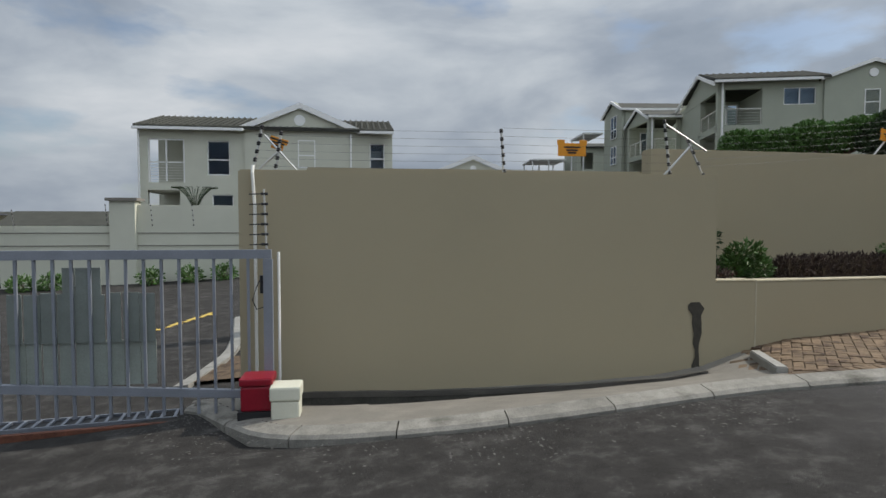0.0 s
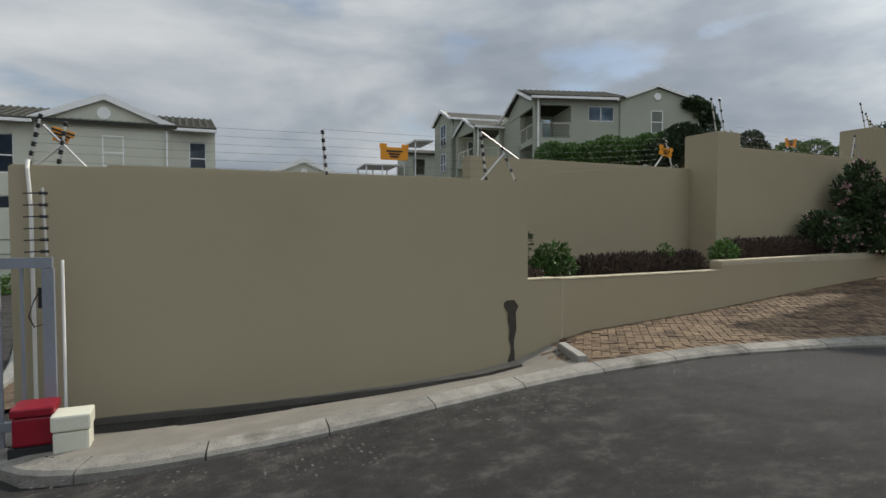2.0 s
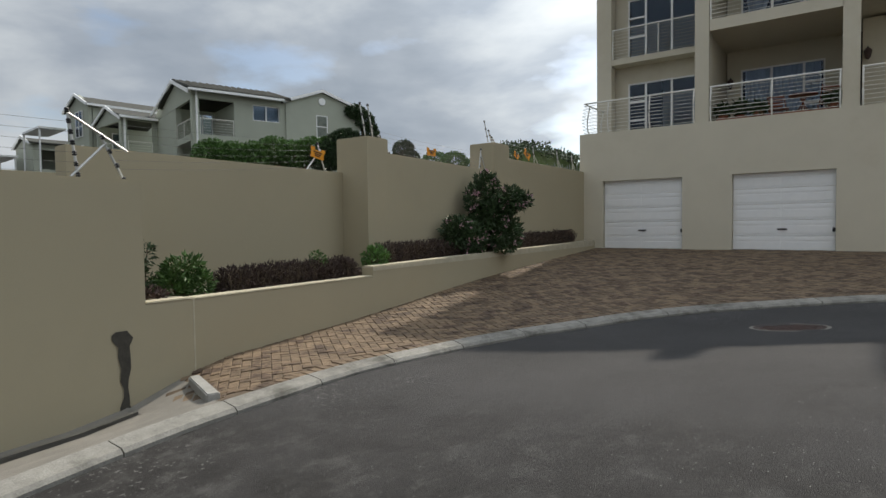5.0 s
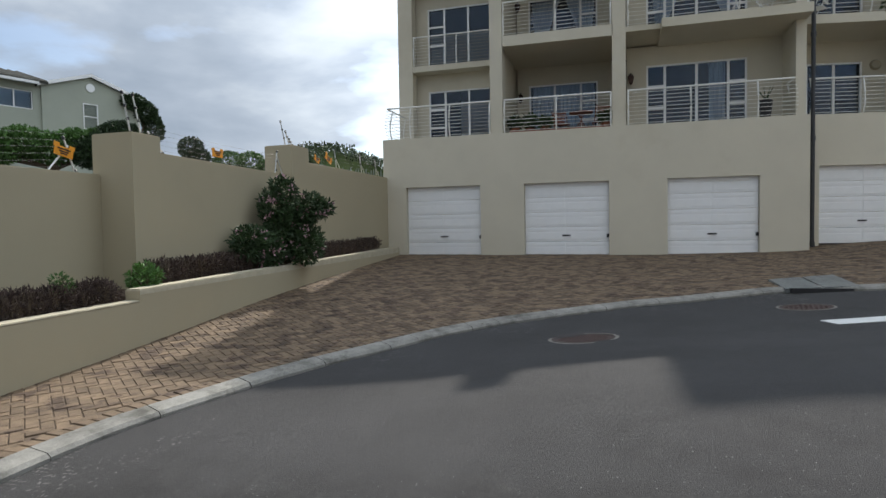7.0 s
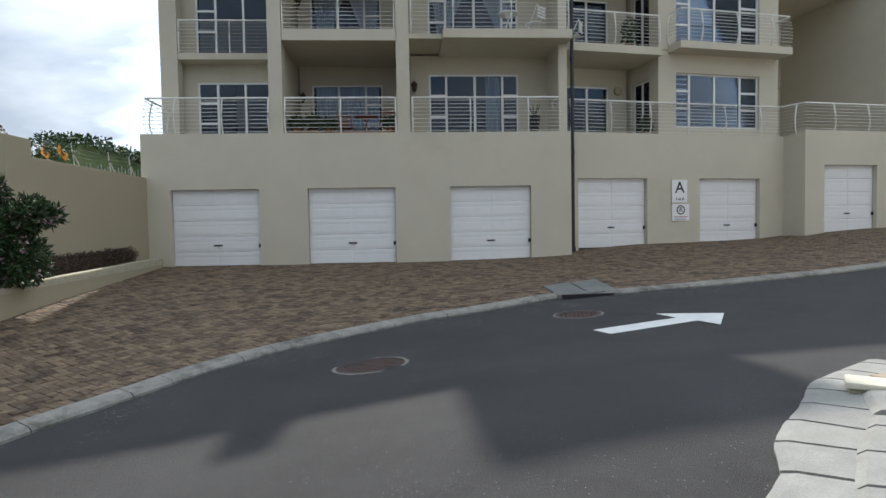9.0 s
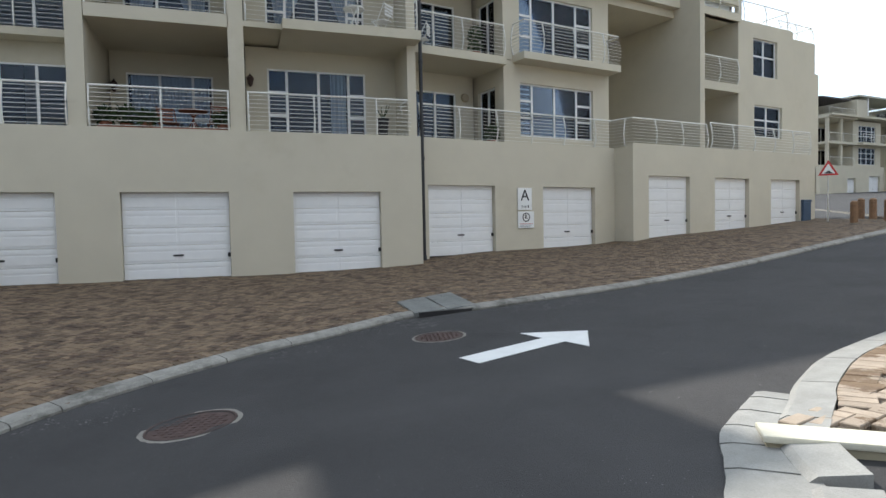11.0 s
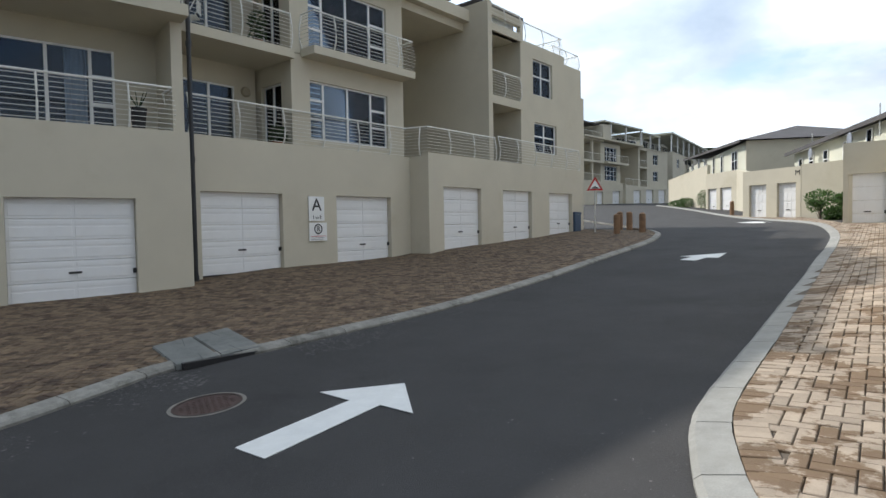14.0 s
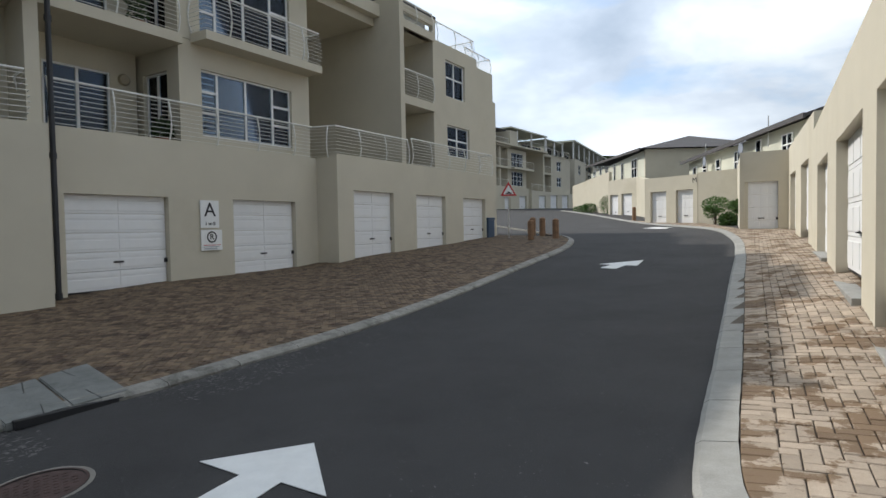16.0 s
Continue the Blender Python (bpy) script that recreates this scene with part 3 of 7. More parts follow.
plain_wall("wall_back_low", Frame((-4.4, 13.0), (1, 0.0)), 0, 8.4, 0, 0.25, -0.9, 2.55, 2.55, M_WALL, "olive plastered wall further back")
plain_wall("wall_pier_west", W, 5.25, 5.8, 9.12, 9.85, 0, 3.17, 3.17, M_WALL, "square olive wall pier")
plain_wall("wall_back_middle", Frame((5.8, 9.13), (4.4, 0.3)), 0, 4.25, 0, 0.25, 0, 2.92, 2.92, M_WALL, "tall olive plastered garden wall")
plain_wall("wall_pier_east", W, 10.03, 10.78, 9.36, 10.05, 0, 3.6, 3.6, M_WALL, "square olive wall pier")
plain_wall("wall_back_east", Frame((10.78, 9.37), (5.3, 0.1)), 0, 5.25, 0, 0.25, 0, 3.27, 3.3, M_WALL, "tall olive plastered garden wall")

# ---- apartment block ----
ZT = 4.5
A1 = Frame((16.0, 9.6), (0, -1))
A2 = Frame((16.85, -2.6), (0.178, -0.984))
block = empty("apartment_building", (18, 0, 0))
tagged(block, "cream plastered apartment block with garages below and balconies above", "apartment building")
Z0 = -0.5


def bpart(name, boxes, mat=M_CREAM, parent=None):
    for a in boxes:
        bm = bmesh.new()
        box(bm, *a)
        ob = link(name, bm, mat)
        ob.parent = parent or block
        ob.matrix_parent_inverse = Matrix.Translation(-Vector(block.location))


def bwall(name, fr, u0, u1, v0, v1, z0, z1, holes=(), mat=M_CREAM):
    bm = bmesh.new()
    wall_open(bm, fr, u0, u1, v0, v1, z0, z1, holes)
    ob = link(name, bm, mat)
    ob.parent = block
    ob.matrix_parent_inverse = Matrix.Translation(-Vector(block.location))
    return ob


def bwin(*a, **k):
    w = window(block, *a, **k)
    w.matrix_parent_inverse = Matrix.Translation(-Vector(block.location))
    return w


# garage level
G1 = [(0.76, 3.18), (4.52, 6.98), (8.56, 10.9)]
bwall("garage_wall", A1, 0, 12.08, 0, 0.3, Z0, ZT, [(a, b, Z0, 2.95) for a, b in G1])
G2 = [(0.36, 2.76), (4.68, 7.0)]
bwall("garage_wall", A2, -0.05, 8.3, 0, 0.3, Z0, 4.62, [(a, b, Z0, 3.21) for a, b in G2])
G3 = [(8.72, 10.9), (12.33, 14.45), (15.9, 17.95)]
A3 = Frame(tuple(A2(0, -0.87, 0))[:2], A2.d)
bwall("garage_wall", A3, 7.95, 19.1, 0, 0.3, Z0, 4.72, [(a, b, Z0, 3.6) for a, b in G3])
bpart("return_wall", [(A1, 11.83, 12.08, 0.3, 1.3, Z0, ZT)])
bpart("return_wall", [(A3, 7.95, 8.2, 0.3, 1.17, Z0, 4.62), (A3, 18.85, 19.1, 0.3, 9, Z0, 4.62)])
for a, b in G1:
    garage_door(A1, a, b, 0.16, 0.76, 2.96)
for i, (a, b) in enumerate(G2):
    garage_door(A2, a, b, 0.16, 1.06, 3.22)
for i, (a, b) in enumerate(G3):
    garage_door(A3, a, b, 0.16, 1.38 + 0.12 * i, 3.61)
bpart("terrace_slab", [(A1, 0, 12.08, 0.3, 9, 4.15, 4.4), (A2, 0, 18.5, 0.3, 9, 4.15, 4.42)])
# behind the garages
bpart("back_wall", [(A1, 0, 12.08, 8.8, 9, Z0, 13), (A2, -0.5, 19.1, 8.8, 9, Z0, 13), (A1, -0.001, 0.25, 0.3, 8.8, Z0, 4.4), (A1, -0.15, 0.2, 2.4, 8.8, 4.4, 13)])

# upper floors, first wing
F = [4.4, 7.3, 10.2, 13.1]
UP = A1
for i in (0, 1, 2):
    zf, zc = F[i], F[i + 1]
    bwall("bay_wall", UP, 0.2, 3.5, 2.6, 2.8, zf, zc - 0.2, [(0.75, 3.3, zf + 0.1, zf + 2.12)])
    bwin(UP, 0.75, 3.3, 2.62, zf + 0.1, zf + 2.12, cols=(0.24, 0.58), side_rows=[(0, 0.24)], curtain="halfblind" if i == 0 else "blind")
    bwall("bay_wall", UP, 3.9, 7.1, 2.9, 3.1, zf, zc - 0.2, [(4.3, 6.6, zf + 0.1, zf + 2.1)])
    bwin(UP, 4.3, 6.6, 2.92, zf + 0.1, zf + 2.1, cols=(0.38, 0.76), side_rows=[(0.76, 1.0)], curtain="tied" if i else "curtain")
    bwall("bay_wall", UP, 7.5, 11.95, 1.6, 1.8, zf, zc - 0.2, [(8.08, 10.88, zf + 0.1, zf + 2.12)])
    bwin(UP, 8.08, 10.88, 1.62, zf + 0.1, zf + 2.12, cols=(0.19, 0.51, 0.82), side_rows=[(0, 0.19), (0.82, 1)], curtain="tied" if i else "right")
    bpart("side_wall", [(UP, 3.52, 3.85, 0.62, 8.8, zf, zc - 0.2), (UP, 7.12, 7.42, 0.62, 8.8, zf, zc - 0.2), (UP, 11.8, 12.05, 0.25, 8.8, zf, zc - 0.2)])
    # added near-black panels, so the rooms look unlit through the windows
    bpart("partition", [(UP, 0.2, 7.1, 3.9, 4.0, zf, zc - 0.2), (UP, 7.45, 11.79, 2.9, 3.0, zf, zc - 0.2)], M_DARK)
for i in (1, 2, 3):
    z = F[i]
    # top slabs are out of view and set back to shape the road shadow
    top = i == 3
    bpart("balcony_slab", [(UP, 0.362, 3.5, 2.03, 8.8, z - 0.2, z), (UP, 3.5, 3.9, 0.6, 8.8, z - 0.2, z), (UP, 3.9, 7.1, 1.9 if top else 0.1, 8.8, z - 0.2, z + 0.12)])
    bpart("balcony_slab", [(UP, 7.1, 8.4, 1.9 if top else 0.11, 8.8, z - 0.14, z), (UP, 8.4, 12.05, 1.9 if top else -0.35, 8.8, z - 0.25, z + 0.0)])
bpart("column", [(UP, -0.16, 0.36, 2.0, 2.4, ZT - 0.1, 13.1)])
bpart("column", [(UP, 3.5, 3.88, 0.1, 0.6, ZT - 0.1, 12.0)])
bpart("column", [(UP, 7.08, 7.46, 0.1, 0.6, ZT - 0.1, 12.9)])
# roof edges out of view, stepped to shape the block's shadow on the road
bpart("roof", [(UP, 5.2, 7.5, -0.2, 9.2, 13.22, 13.5), (UP, 7.5, 12.3, 1.5, 9.2, 13.22, 13.5)], M_SLATE)


def uv(fr, *pts):
    return [tuple(fr(u, v, 0))[:2] for u, v in pts]


railing(uv(A1, (0.12, 1.9), (0.12, 0.12), (3.5, 0.12)), ZT, 1.0)
railing(uv(A1, (3.92, 0.12), (7.06, 0.12)), ZT, 1.0)
railing(uv(A1, (7.5, 0.12), (11.75, 0.12), (11.75, 0.9)), ZT, 1.0)
for z in (7.3, 10.2):
    railing(uv(A1, (0.38, 2.05), (3.5, 2.05)), z, 1.0, bulge=0.03)
    railing(uv(A1, (3.9, 0.16), (7.06, 0.16)), z + 0.12, 1.0, bulge=0.03)
    railing(uv(A1, (7.5, 0.15), (8.35, 0.15), (8.35, -0.3), (11.95, -0.3)), z, 1.0)

# second and third wing
V2 = 0.2
bpart("side_wall", [(A2, -0.1, 0.12, V2 + 0.6, 8.8, F[0], 13.1)])
for i in (0, 1, 2):
    zf, zc = F[i] + 0.02, F[i + 1]
    bwall("bay_wall", A2, 0.1, 3.2, 1.9, 2.1, zf, zc - 0.2, [(0.9, 2.5, zf + 0.1, zf + 2.05)])
    bwin(A2, 0.9, 2.5, 1.92, zf + 0.1, zf + 2.05, cols=(0.5,), curtain=None)
    bpart("side_wall", [(A2, 3.3, 3.5, V2 + 0.25, 0.7, zf, zc), (A2, 3.3, 3.5, 1.75, 8.8, zf, zc), (A2, 3.3, 3.5, 0.7, 1.75, zf + 2.1, zc)])
    w = bwin(Frame(tuple(A2(3.3, 1.75, 0))[:2], (-A2.n[0], -A2.n[1])), 0.03, 1.02, 0.08, zf + 0.1, zf + 2.1, cols=(0.5,), curtain=None)
    bwall("bay_wall", A2, 3.3, 7.9, V2, V2 + 0.25, zf, zc, [(3.95, 7.14, zf + (0.45 if i == 0 else 0.1), zf + 2.2)])
    bwin(A2, 3.95, 7.14, V2 + 0.08, zf + (0.45 if i == 0 else 0.1), zf + 2.2, cols=(0.17, 0.47, 0.78), side_rows=[(0, 0.17), (0.78, 1)], curtain=None if i == 0 else "blind")
    if i == 0:
        for ua, ub in ((4.02, 4.46), (6.66, 7.08)):
            bpart("louvre", [(A2, ua, ub, V2 + 0.17, V2 + 0.19, 5.0 + 0.16 * k, 5.04 + 0.16 * k) for k in range(10)], M_BLIND)
    bpart("side_wall", [(A2, 7.65, 7.9, V2 + 0.25, 8.8, zf, zc)])
    # room darkness put into colour: added black panels close behind the panes
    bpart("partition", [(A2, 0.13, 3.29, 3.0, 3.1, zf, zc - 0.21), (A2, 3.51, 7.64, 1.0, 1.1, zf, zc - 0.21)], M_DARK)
    bwall("recess_wall", A2, 7.9, 11.9, 4.2, 4.4, zf, zc, [])
for z in F[1:]:
    bpart("balcony_slab", [(A2, -0.1, 3.3, 0.0, 8.8, z - 0.22, z + 0.03)])
    bpart("balcony_slab", [(A2, 3.65, 7.85, -0.45, V2, z - 0.08, z + 0.15), (A2, 3.3, 7.9, V2 + 0.25, 8.8, z - 0.2, z)])
bpart("fin_wall", [(A2, 11.85, 12.12, -0.6, 8.8, F[0], 10.95)])
bpart("bridge_slab", [(A2, 7.9, 11.85, 0.6, 4.2, 10.0, 10.3)])
for i in (0, 1):
    zf, zc = (4.45, 7.32) if i == 0 else (7.5, 10.2)
    bwall("bay_wall", A2, 12.12, 14.6, 1.3, 1.5, zf, zc - 0.1, [(12.5, 14.2, zf + 0.1, zf + 2.05)])
    bwin(A2, 12.5, 14.2, 1.32, zf + 0.1, zf + 2.05, cols=(0.5,), curtain=None)
    # added black panel in place of the dim room depth
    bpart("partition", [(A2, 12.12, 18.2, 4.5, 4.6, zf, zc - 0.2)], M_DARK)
bpart("balcony_slab", [(A2, 12.12, 14.7, -0.35, 8.8, 7.12, 7.45), (A2, 12.12, 14.7, -0.35, 8.8, 10.0, 10.3)])
bwall("bay_wall", A2, 14.6, 18.4, -0.3, -0.05, 4.42, 7.4, [(15.65, 17.6, 5.43, 6.75)])
bwall("bay_wall", A2, 14.6, 18.4, -0.3, -0.05, 7.4, 10.12, [(15.58, 17.25, 7.95, 9.5)])
bwin(A2, 15.65, 17.6, -0.2, 5.43, 6.75, cols=(0.5,), rows=(0.55,), curtain="sides")
bwin(A2, 15.58, 17.25, -0.2, 7.95, 9.5, cols=(0.5,), rows=(0.55,), curtain="blind")
bpart("side_wall", [(A2, 14.6, 14.8, -0.05, 1.3, 4.42, 10.12), (A2, 18.2, 18.4, -0.05, 8.8, 4.42, 10.12)])
bpart("step_wall", [(A2, 18.4, 21.2, 0.3, 8.8, 4.42, 10.1), (A2, 21.201, 21.5, 0.3, 8.8, 4.42, 8.72)])
bpart("parapet", [(A2, 12.1, 18.4, -0.05, 8.8, 10.05, 10.12)])
bpart("parapet", [(A2, 12.12, 14.9, -0.25, -0.05, 10.0, 10.2), (A2, 12.12, 14.9, -0.25, -0.05, 10.66, 10.96), (A2, 14.7, 14.9, -0.25, -0.05, 10.2, 10.66)])
bpart("top_storey", [(A2, 7.9, 12.1, 2.2, 8.8, 10.3, 12.6), (A2, 7.9, 12.12, 0.3, 2.19, 10.3, 10.75), (A2, 12.1, 14.9, 0.3, 8.8, 10.3, 10.9)])
bpart("screen_wall", [(A2, 14.91, 16.3, 1.4, 1.6, 10.12, 11.35)], M_PALE)
bpart("screen_end", [(A2, 16.31, 16.5, 1.3, 1.7, 10.12, 11.75)], M_SLATE)
bpart("balcony_glazing", [(A2, 12.5, 14.6, 0.1, 0.28, 10.31, 10.8)], M_BLIND)
# unseen roof edge, its step placed by the road shadow
bpart("roof", [(A1, -0.3, 5.2, 1.7, 9.2, 13.22, 13.5)], M_SLATE)
# the upper two slabs are unseen, their reach set to shape the road shadow
bpart("roof", [(A2, -0.5, 11.5, 0.25, 9.2, 13.1, 13.4), (A2, 11.501, 15.4, 1.4, 9.2, 13.1, 13.25), (A2, 11.9, 15.1, -0.15, 9.2, 11.0, 11.14)], M_SLATE)
railing(uv(A2, (0.15, 0.12), (7.9, 0.12), (8.1, -0.7), (12.0, -0.75)), 4.62, 1.0)
railing(uv(A2, (12.2, -0.75), (18.9, -0.75), (18.9, 0.6)), 4.7, 1.0)
for z in (7.33, 10.2):
    railing(uv(A2, (0.1, 0.08), (3.25, 0.08)), z, 1.0)
    railing(uv(A2, (3.7, V2), (3.7, -0.38), (7.8, -0.38), (7.8, V2)), z + 0.12, 1.0)
railing(uv(A2, (12.15, -0.3), (14.55, -0.3)), 7.45, 1.0)
railing(uv(A2, (12.15, -0.3), (14.55, -0.3)), 10.3, 0.75, bars=5)
railing(uv(A2, (15.0, -0.2), (18.3, -0.2), (18.3, 2.5)), 10.0, 0.95)
railing(uv(A2, (18.45, 0.4), (21.1, 0.4), (21.1, 3)), 10.1, 0.75)

# downpipe
bm = bmesh.new()
tube(bm, [A2(0.12, -0.14, z) for z in (0.9, 4, 8, 13)], 0.055, 10)
for z in (1.0, 3.9, 6.7, 9.4):
    tube(bm, [A2(0.12, -0.14, z), A2(0.12, -0.14, z + 0.12)], 0.072, 10)
tagged(link("downpipe", bm, M_PIPE), "black plastic downpipe with collars fixed to the wall", "pipe")


# ---- low garages across the road ----
def garage_row(name, fr, length, depth, zb, zt, doors, dz, label, mat=M_CREAM, panelled=True, zt1=None):
    root = empty(name, fr(0, 0, zb))
    tagged(root, label, "garage")
    bm = bmesh.new()
    wall_open(bm, fr, 0, length, 0, 0.28, zb - 1.5, zt, [(a, b, zb - 1.5, dz) for a, b in doors])
    box(bm, fr, 0, 0.25, 0.28, depth, zb - 1.5, zt)
    box(bm, fr, length - 0.25, length, 0.28, depth, zb - 1.5, zt)
    box(bm, fr, 0.25, length - 0.25, depth - 0.25, depth, zb - 1.5, zt)
    box(bm, fr, 0.25, length - 0.25, 0.28, depth - 0.25, zt - 0.4, zt - 0.2)
    for q in bm.verts:
        q.co -= root.location
    link("wall", bm, mat, root)
    for a, b in doors:
        garage_door(fr, a, b, 0.17, dz - 2.15, dz + 0.01, panelled)
    return root


# near row, rising away from the road's bend
N1 = Frame((4.9, -13.4), (-0.218, 0.976))
N1F = Frame(tuple(N1(-4.5, 0, 0))[:2], (-0.218, 0.976))
garage_row("garage_block", N1F, 14.3, 6, 1.2, 4.72, [(2.2, 5.2), (7.0, 10.35), (11.45, 13.7)], 3.68, "cream plastered row of garages with white panelled doors")
for a, b in ((2.2, 5.2), (7.0, 10.35), (11.45, 13.7)):
    bm = bmesh.new()
    p = N1F((a + b) / 2, 0, 0)
    zt_ = gz(p.x, p.y) + 0.10
    box(bm, N1F, a + 0.02, b - 0.02, -0.1, 0.16, zt_ - 0.4, zt_, 0.015)
    tagged(link("door_threshold", bm, M_KERB), "worn concrete threshold in front of a garage door", "threshold", "garage thresholds")
N1B = Frame((8.3, -26.9), (N1(-4.5, 0, 0).x - 8.3 - 0.05, N1(-4.5, 0, 0).y + 26.9))
garage_row("garage_block", N1B, 9.3, 5, 1.7, 5.35, [(1.2, 3.6), (5.6, 8.0)], 4.2, "cream plastered row of garages with white panelled doors")
N2 = Frame((9.95, -26.1), (-1.0, -0.2))
garage_row("garage_block", N2, 1.95, 5, 1.9, 5.28, [(0.18, 1.42)], 4.03, "cream plastered garage with one white panelled door")
N3 = Frame((18.1, -35.6), (-0.97, 0.32))
garage_row("garage_block", N3, 3.85, 7, 2.2, 5.2, [(0.45, 1.65), (2.35, 3.55)], 4.34, "cream plastered double garage with a letter on its end wall", panelled=True)
N4 = Frame((27.0, -48.7), (-0.84, 0.5))
garage_row("garage_block", N4, 4.2, 7, 3.0, 6.3, [(0.25, 1.5), (2.0, 3.5)], 5.0, "cream plastered double garage at the bend")


# ---- paving, apron and road marks ----
def offset_line(pts, dist):
    out = []
    for i, p in enumerate(pts):
        a, b = pts[max(i - 1, 0)], pts[min(i + 1, len(pts) - 1)]
        dx, dy = b[0] - a[0], b[1] - a[1]
        n = math.hypot(dx, dy)
        out.append((p[0] - dy / n * dist, p[1] + dx / n * dist))
    return out


def bed(name, poly, mat, lift, label, step=0.25):
    xs, ys = [p[0] for p in poly], [p[1] for p in poly]
    bm = bmesh.new()
    seen = {}

    def vert(i, j):
        if (i, j) not in seen:
            x, y = min(xs) + i * step, min(ys) + j * step
            seen[i, j] = bm.verts.new((x, y, gz(x, y) + lift))
        return seen[i, j]
    for i in range(int((max(xs) - min(xs)) / step) + 1):
        for j in range(int((max(ys) - min(ys)) / step) + 1):
            if inside(min(xs) + (i + 0.5) * step, min(ys) + (j + 0.5) * step, poly):
                bm.faces.new((vert(i, j), vert(i + 1, j), vert(i + 1, j + 1), vert(i, j + 1)))
    return tagged(link(name, bm, mat, normals=False), label, kind="structure")


def brick_cells(poly, angle, w, origin, gap_holes=()):
    """Herringbone: the middle, turn and size of each brick whose middle lies in poly."""
    ca, sa = math.cos(angle), math.sin(angle)
    xs, ys = [p[0] for p in poly], [p[1] for p in poly]
    cx, cy = origin
    r = max(math.hypot(x - cx, y - cy) for x in (min(xs), max(xs)) for y in (min(ys), max(ys)))
    n = int(r / w) + 3
    out = []
    for a in range(-n, n):
        for b in range(-n, n):
            k = (a - b) % 4
            if k == 0:
                u, v, t = a + 1, b + 0.5, 0
            elif k == 3:
                u, v, t = a + 0.5, b + 1, math.pi / 2
            else:
                continue
            x, y = cx + (u * ca - v * sa) * w, cy + (u * sa + v * ca) * w
            if min(xs) < x < max(xs) and min(ys) < y < max(ys) and inside(x, y, poly) and not any(inside(x, y, h) for h in gap_holes):
                out.append((x, y, angle + t))
    return out


def brick_points(w, g=0.004):
    l, h, c = w * 2, 0.05, 0.006
    pts = []
    for z, s in ((-h, g), (-c, g), (0, g + c)):
        pts += [(-l / 2 + s, -w / 2 + s, z), (l / 2 - s, -w / 2 + s, z), (l / 2 - s, w / 2 - s, z), (-l / 2 + s, w / 2 - s, z)]
    faces = [(8, 9, 10, 11)]
    for a in (0, 4):
        faces += [(a + i, a + (i + 1) % 4, a + 4 + (i + 1) % 4, a + 4 + i) for i in range(4)]
    return pts, faces


def soldiers(line, dist, w, poly=None):
    """A row of bricks set square to a line."""
    pts = steps_along(line, w)
    out = []
    for i, (x, y) in enumerate(offset_line(pts, dist)):
        a, b = pts[max(i - 1, 0)], pts[min(i + 1, len(pts) - 1)]
        out.append((x, y, math.atan2(b[1] - a[1], b[0] - a[0]) + math.pi / 2))
    return out


def pave(parent, poly, angle, w, origin, mat, near, count, lift=0.075, holes=(), extra=(), joint=0.004):
    cells = brick_cells(poly, angle, w, origin, holes) + list(extra)
    cells.sort(key=lambda c: (c[0] - near[0]) ** 2 + (c[1] - near[1]) ** 2)
    pts, faces = brick_points(w, joint)
    rnd = random.Random(9)
    one = bpy.data.meshes.new("brick")
    one.from_pydata(pts, [], faces)
    one.materials.append(mat)
    vs, fs = [], []
    P = np.array(pts)
    for i, (x, y, a) in enumerate(cells):
        z = gz(x, y)
        gx, gy = (gz(x + 0.2, y) - z) / 0.2, (gz(x, y + 0.2) - z) / 0.2
        z += lift + rnd.uniform(-0.004, 0.004)
        ex = Vector((math.cos(a), math.sin(a), gx * math.cos(a) + gy * math.sin(a) + rnd.uniform(-0.012, 0.012))).normalized()
        ey0 = Vector((-math.sin(a), math.cos(a), -gx * math.sin(a) + gy * math.cos(a) + rnd.uniform(-0.015, 0.015)))
        ez = ex.cross(ey0).normalized()
        ey = ez.cross(ex)
        m = Matrix(((ex.x, ey.x, ez.x, x), (ex.y, ey.y, ez.y, y), (ex.z, ey.z, ez.z, z), (0, 0, 0, 1)))
        if i < count:
            ob = new("brick", one)
            ob.matrix_local = m
            ob.parent = parent
        else:
            q = P @ np.array(m.to_3x3()).T + np.array((x, y, z))
            k = len(vs)
            vs.extend(q.tolist())
            fs.extend([tuple(k + c for c in f) for f in faces])
    me = bpy.data.meshes.new("paving")
    me.from_pydata(vs, [], fs)
    me.materials.append(mat)
    rest = new("paving", me)
    rest.parent = parent
    tagged(rest, kind="stuff")


FACE1 = [tuple(A1(u, 0.25, 0))[:2] for u in (12.28, 0)]
FACE2 = [tuple(A2(u, 0.25, 0))[:2] for u in (8.0, 0)]
FACE3 = [tuple(A3(u, 0.25, 0))[:2] for u in (19.0, 7.95)]
in_l = offset_line(KERB_L, 0.22)
in_ls = offset_line(KERB_L, 0.44)
PAVE1 = [(0.75, 6.95)] + in_ls[9:27] + [(30, -24), (24, -19.0)] + FACE3 + FACE2 + FACE1 + [(14.5, 9.15), (1.3, 8.22), (0.8, 7.9)]
in_r = offset_line(KERB_R, -0.26)
in_rs = offset_line(KERB_R, -0.41)
PAVE2 = in_rs[6:19] + [(14.6, -34.3), (14.0, -34.0), (9.95, -26.1), tuple(N1B(0, 0.3, 0))[:2], tuple(N1F(0, 0.3, 0))[:2], tuple(N1F(14.3, 0.3, 0))[:2], (1.15, -2.4), (2.3, -0.87), (2.70, -0.47)]
SLAB = [(9.28, -0.28), (10.55, -0.3), (11.0, -1.5), (9.42, -1.42)]
BED1 = [(0.75, 6.72)] + in_l[9:27] + PAVE1[19:]
BED2 = in_r[6:19] + PAVE2[13:]
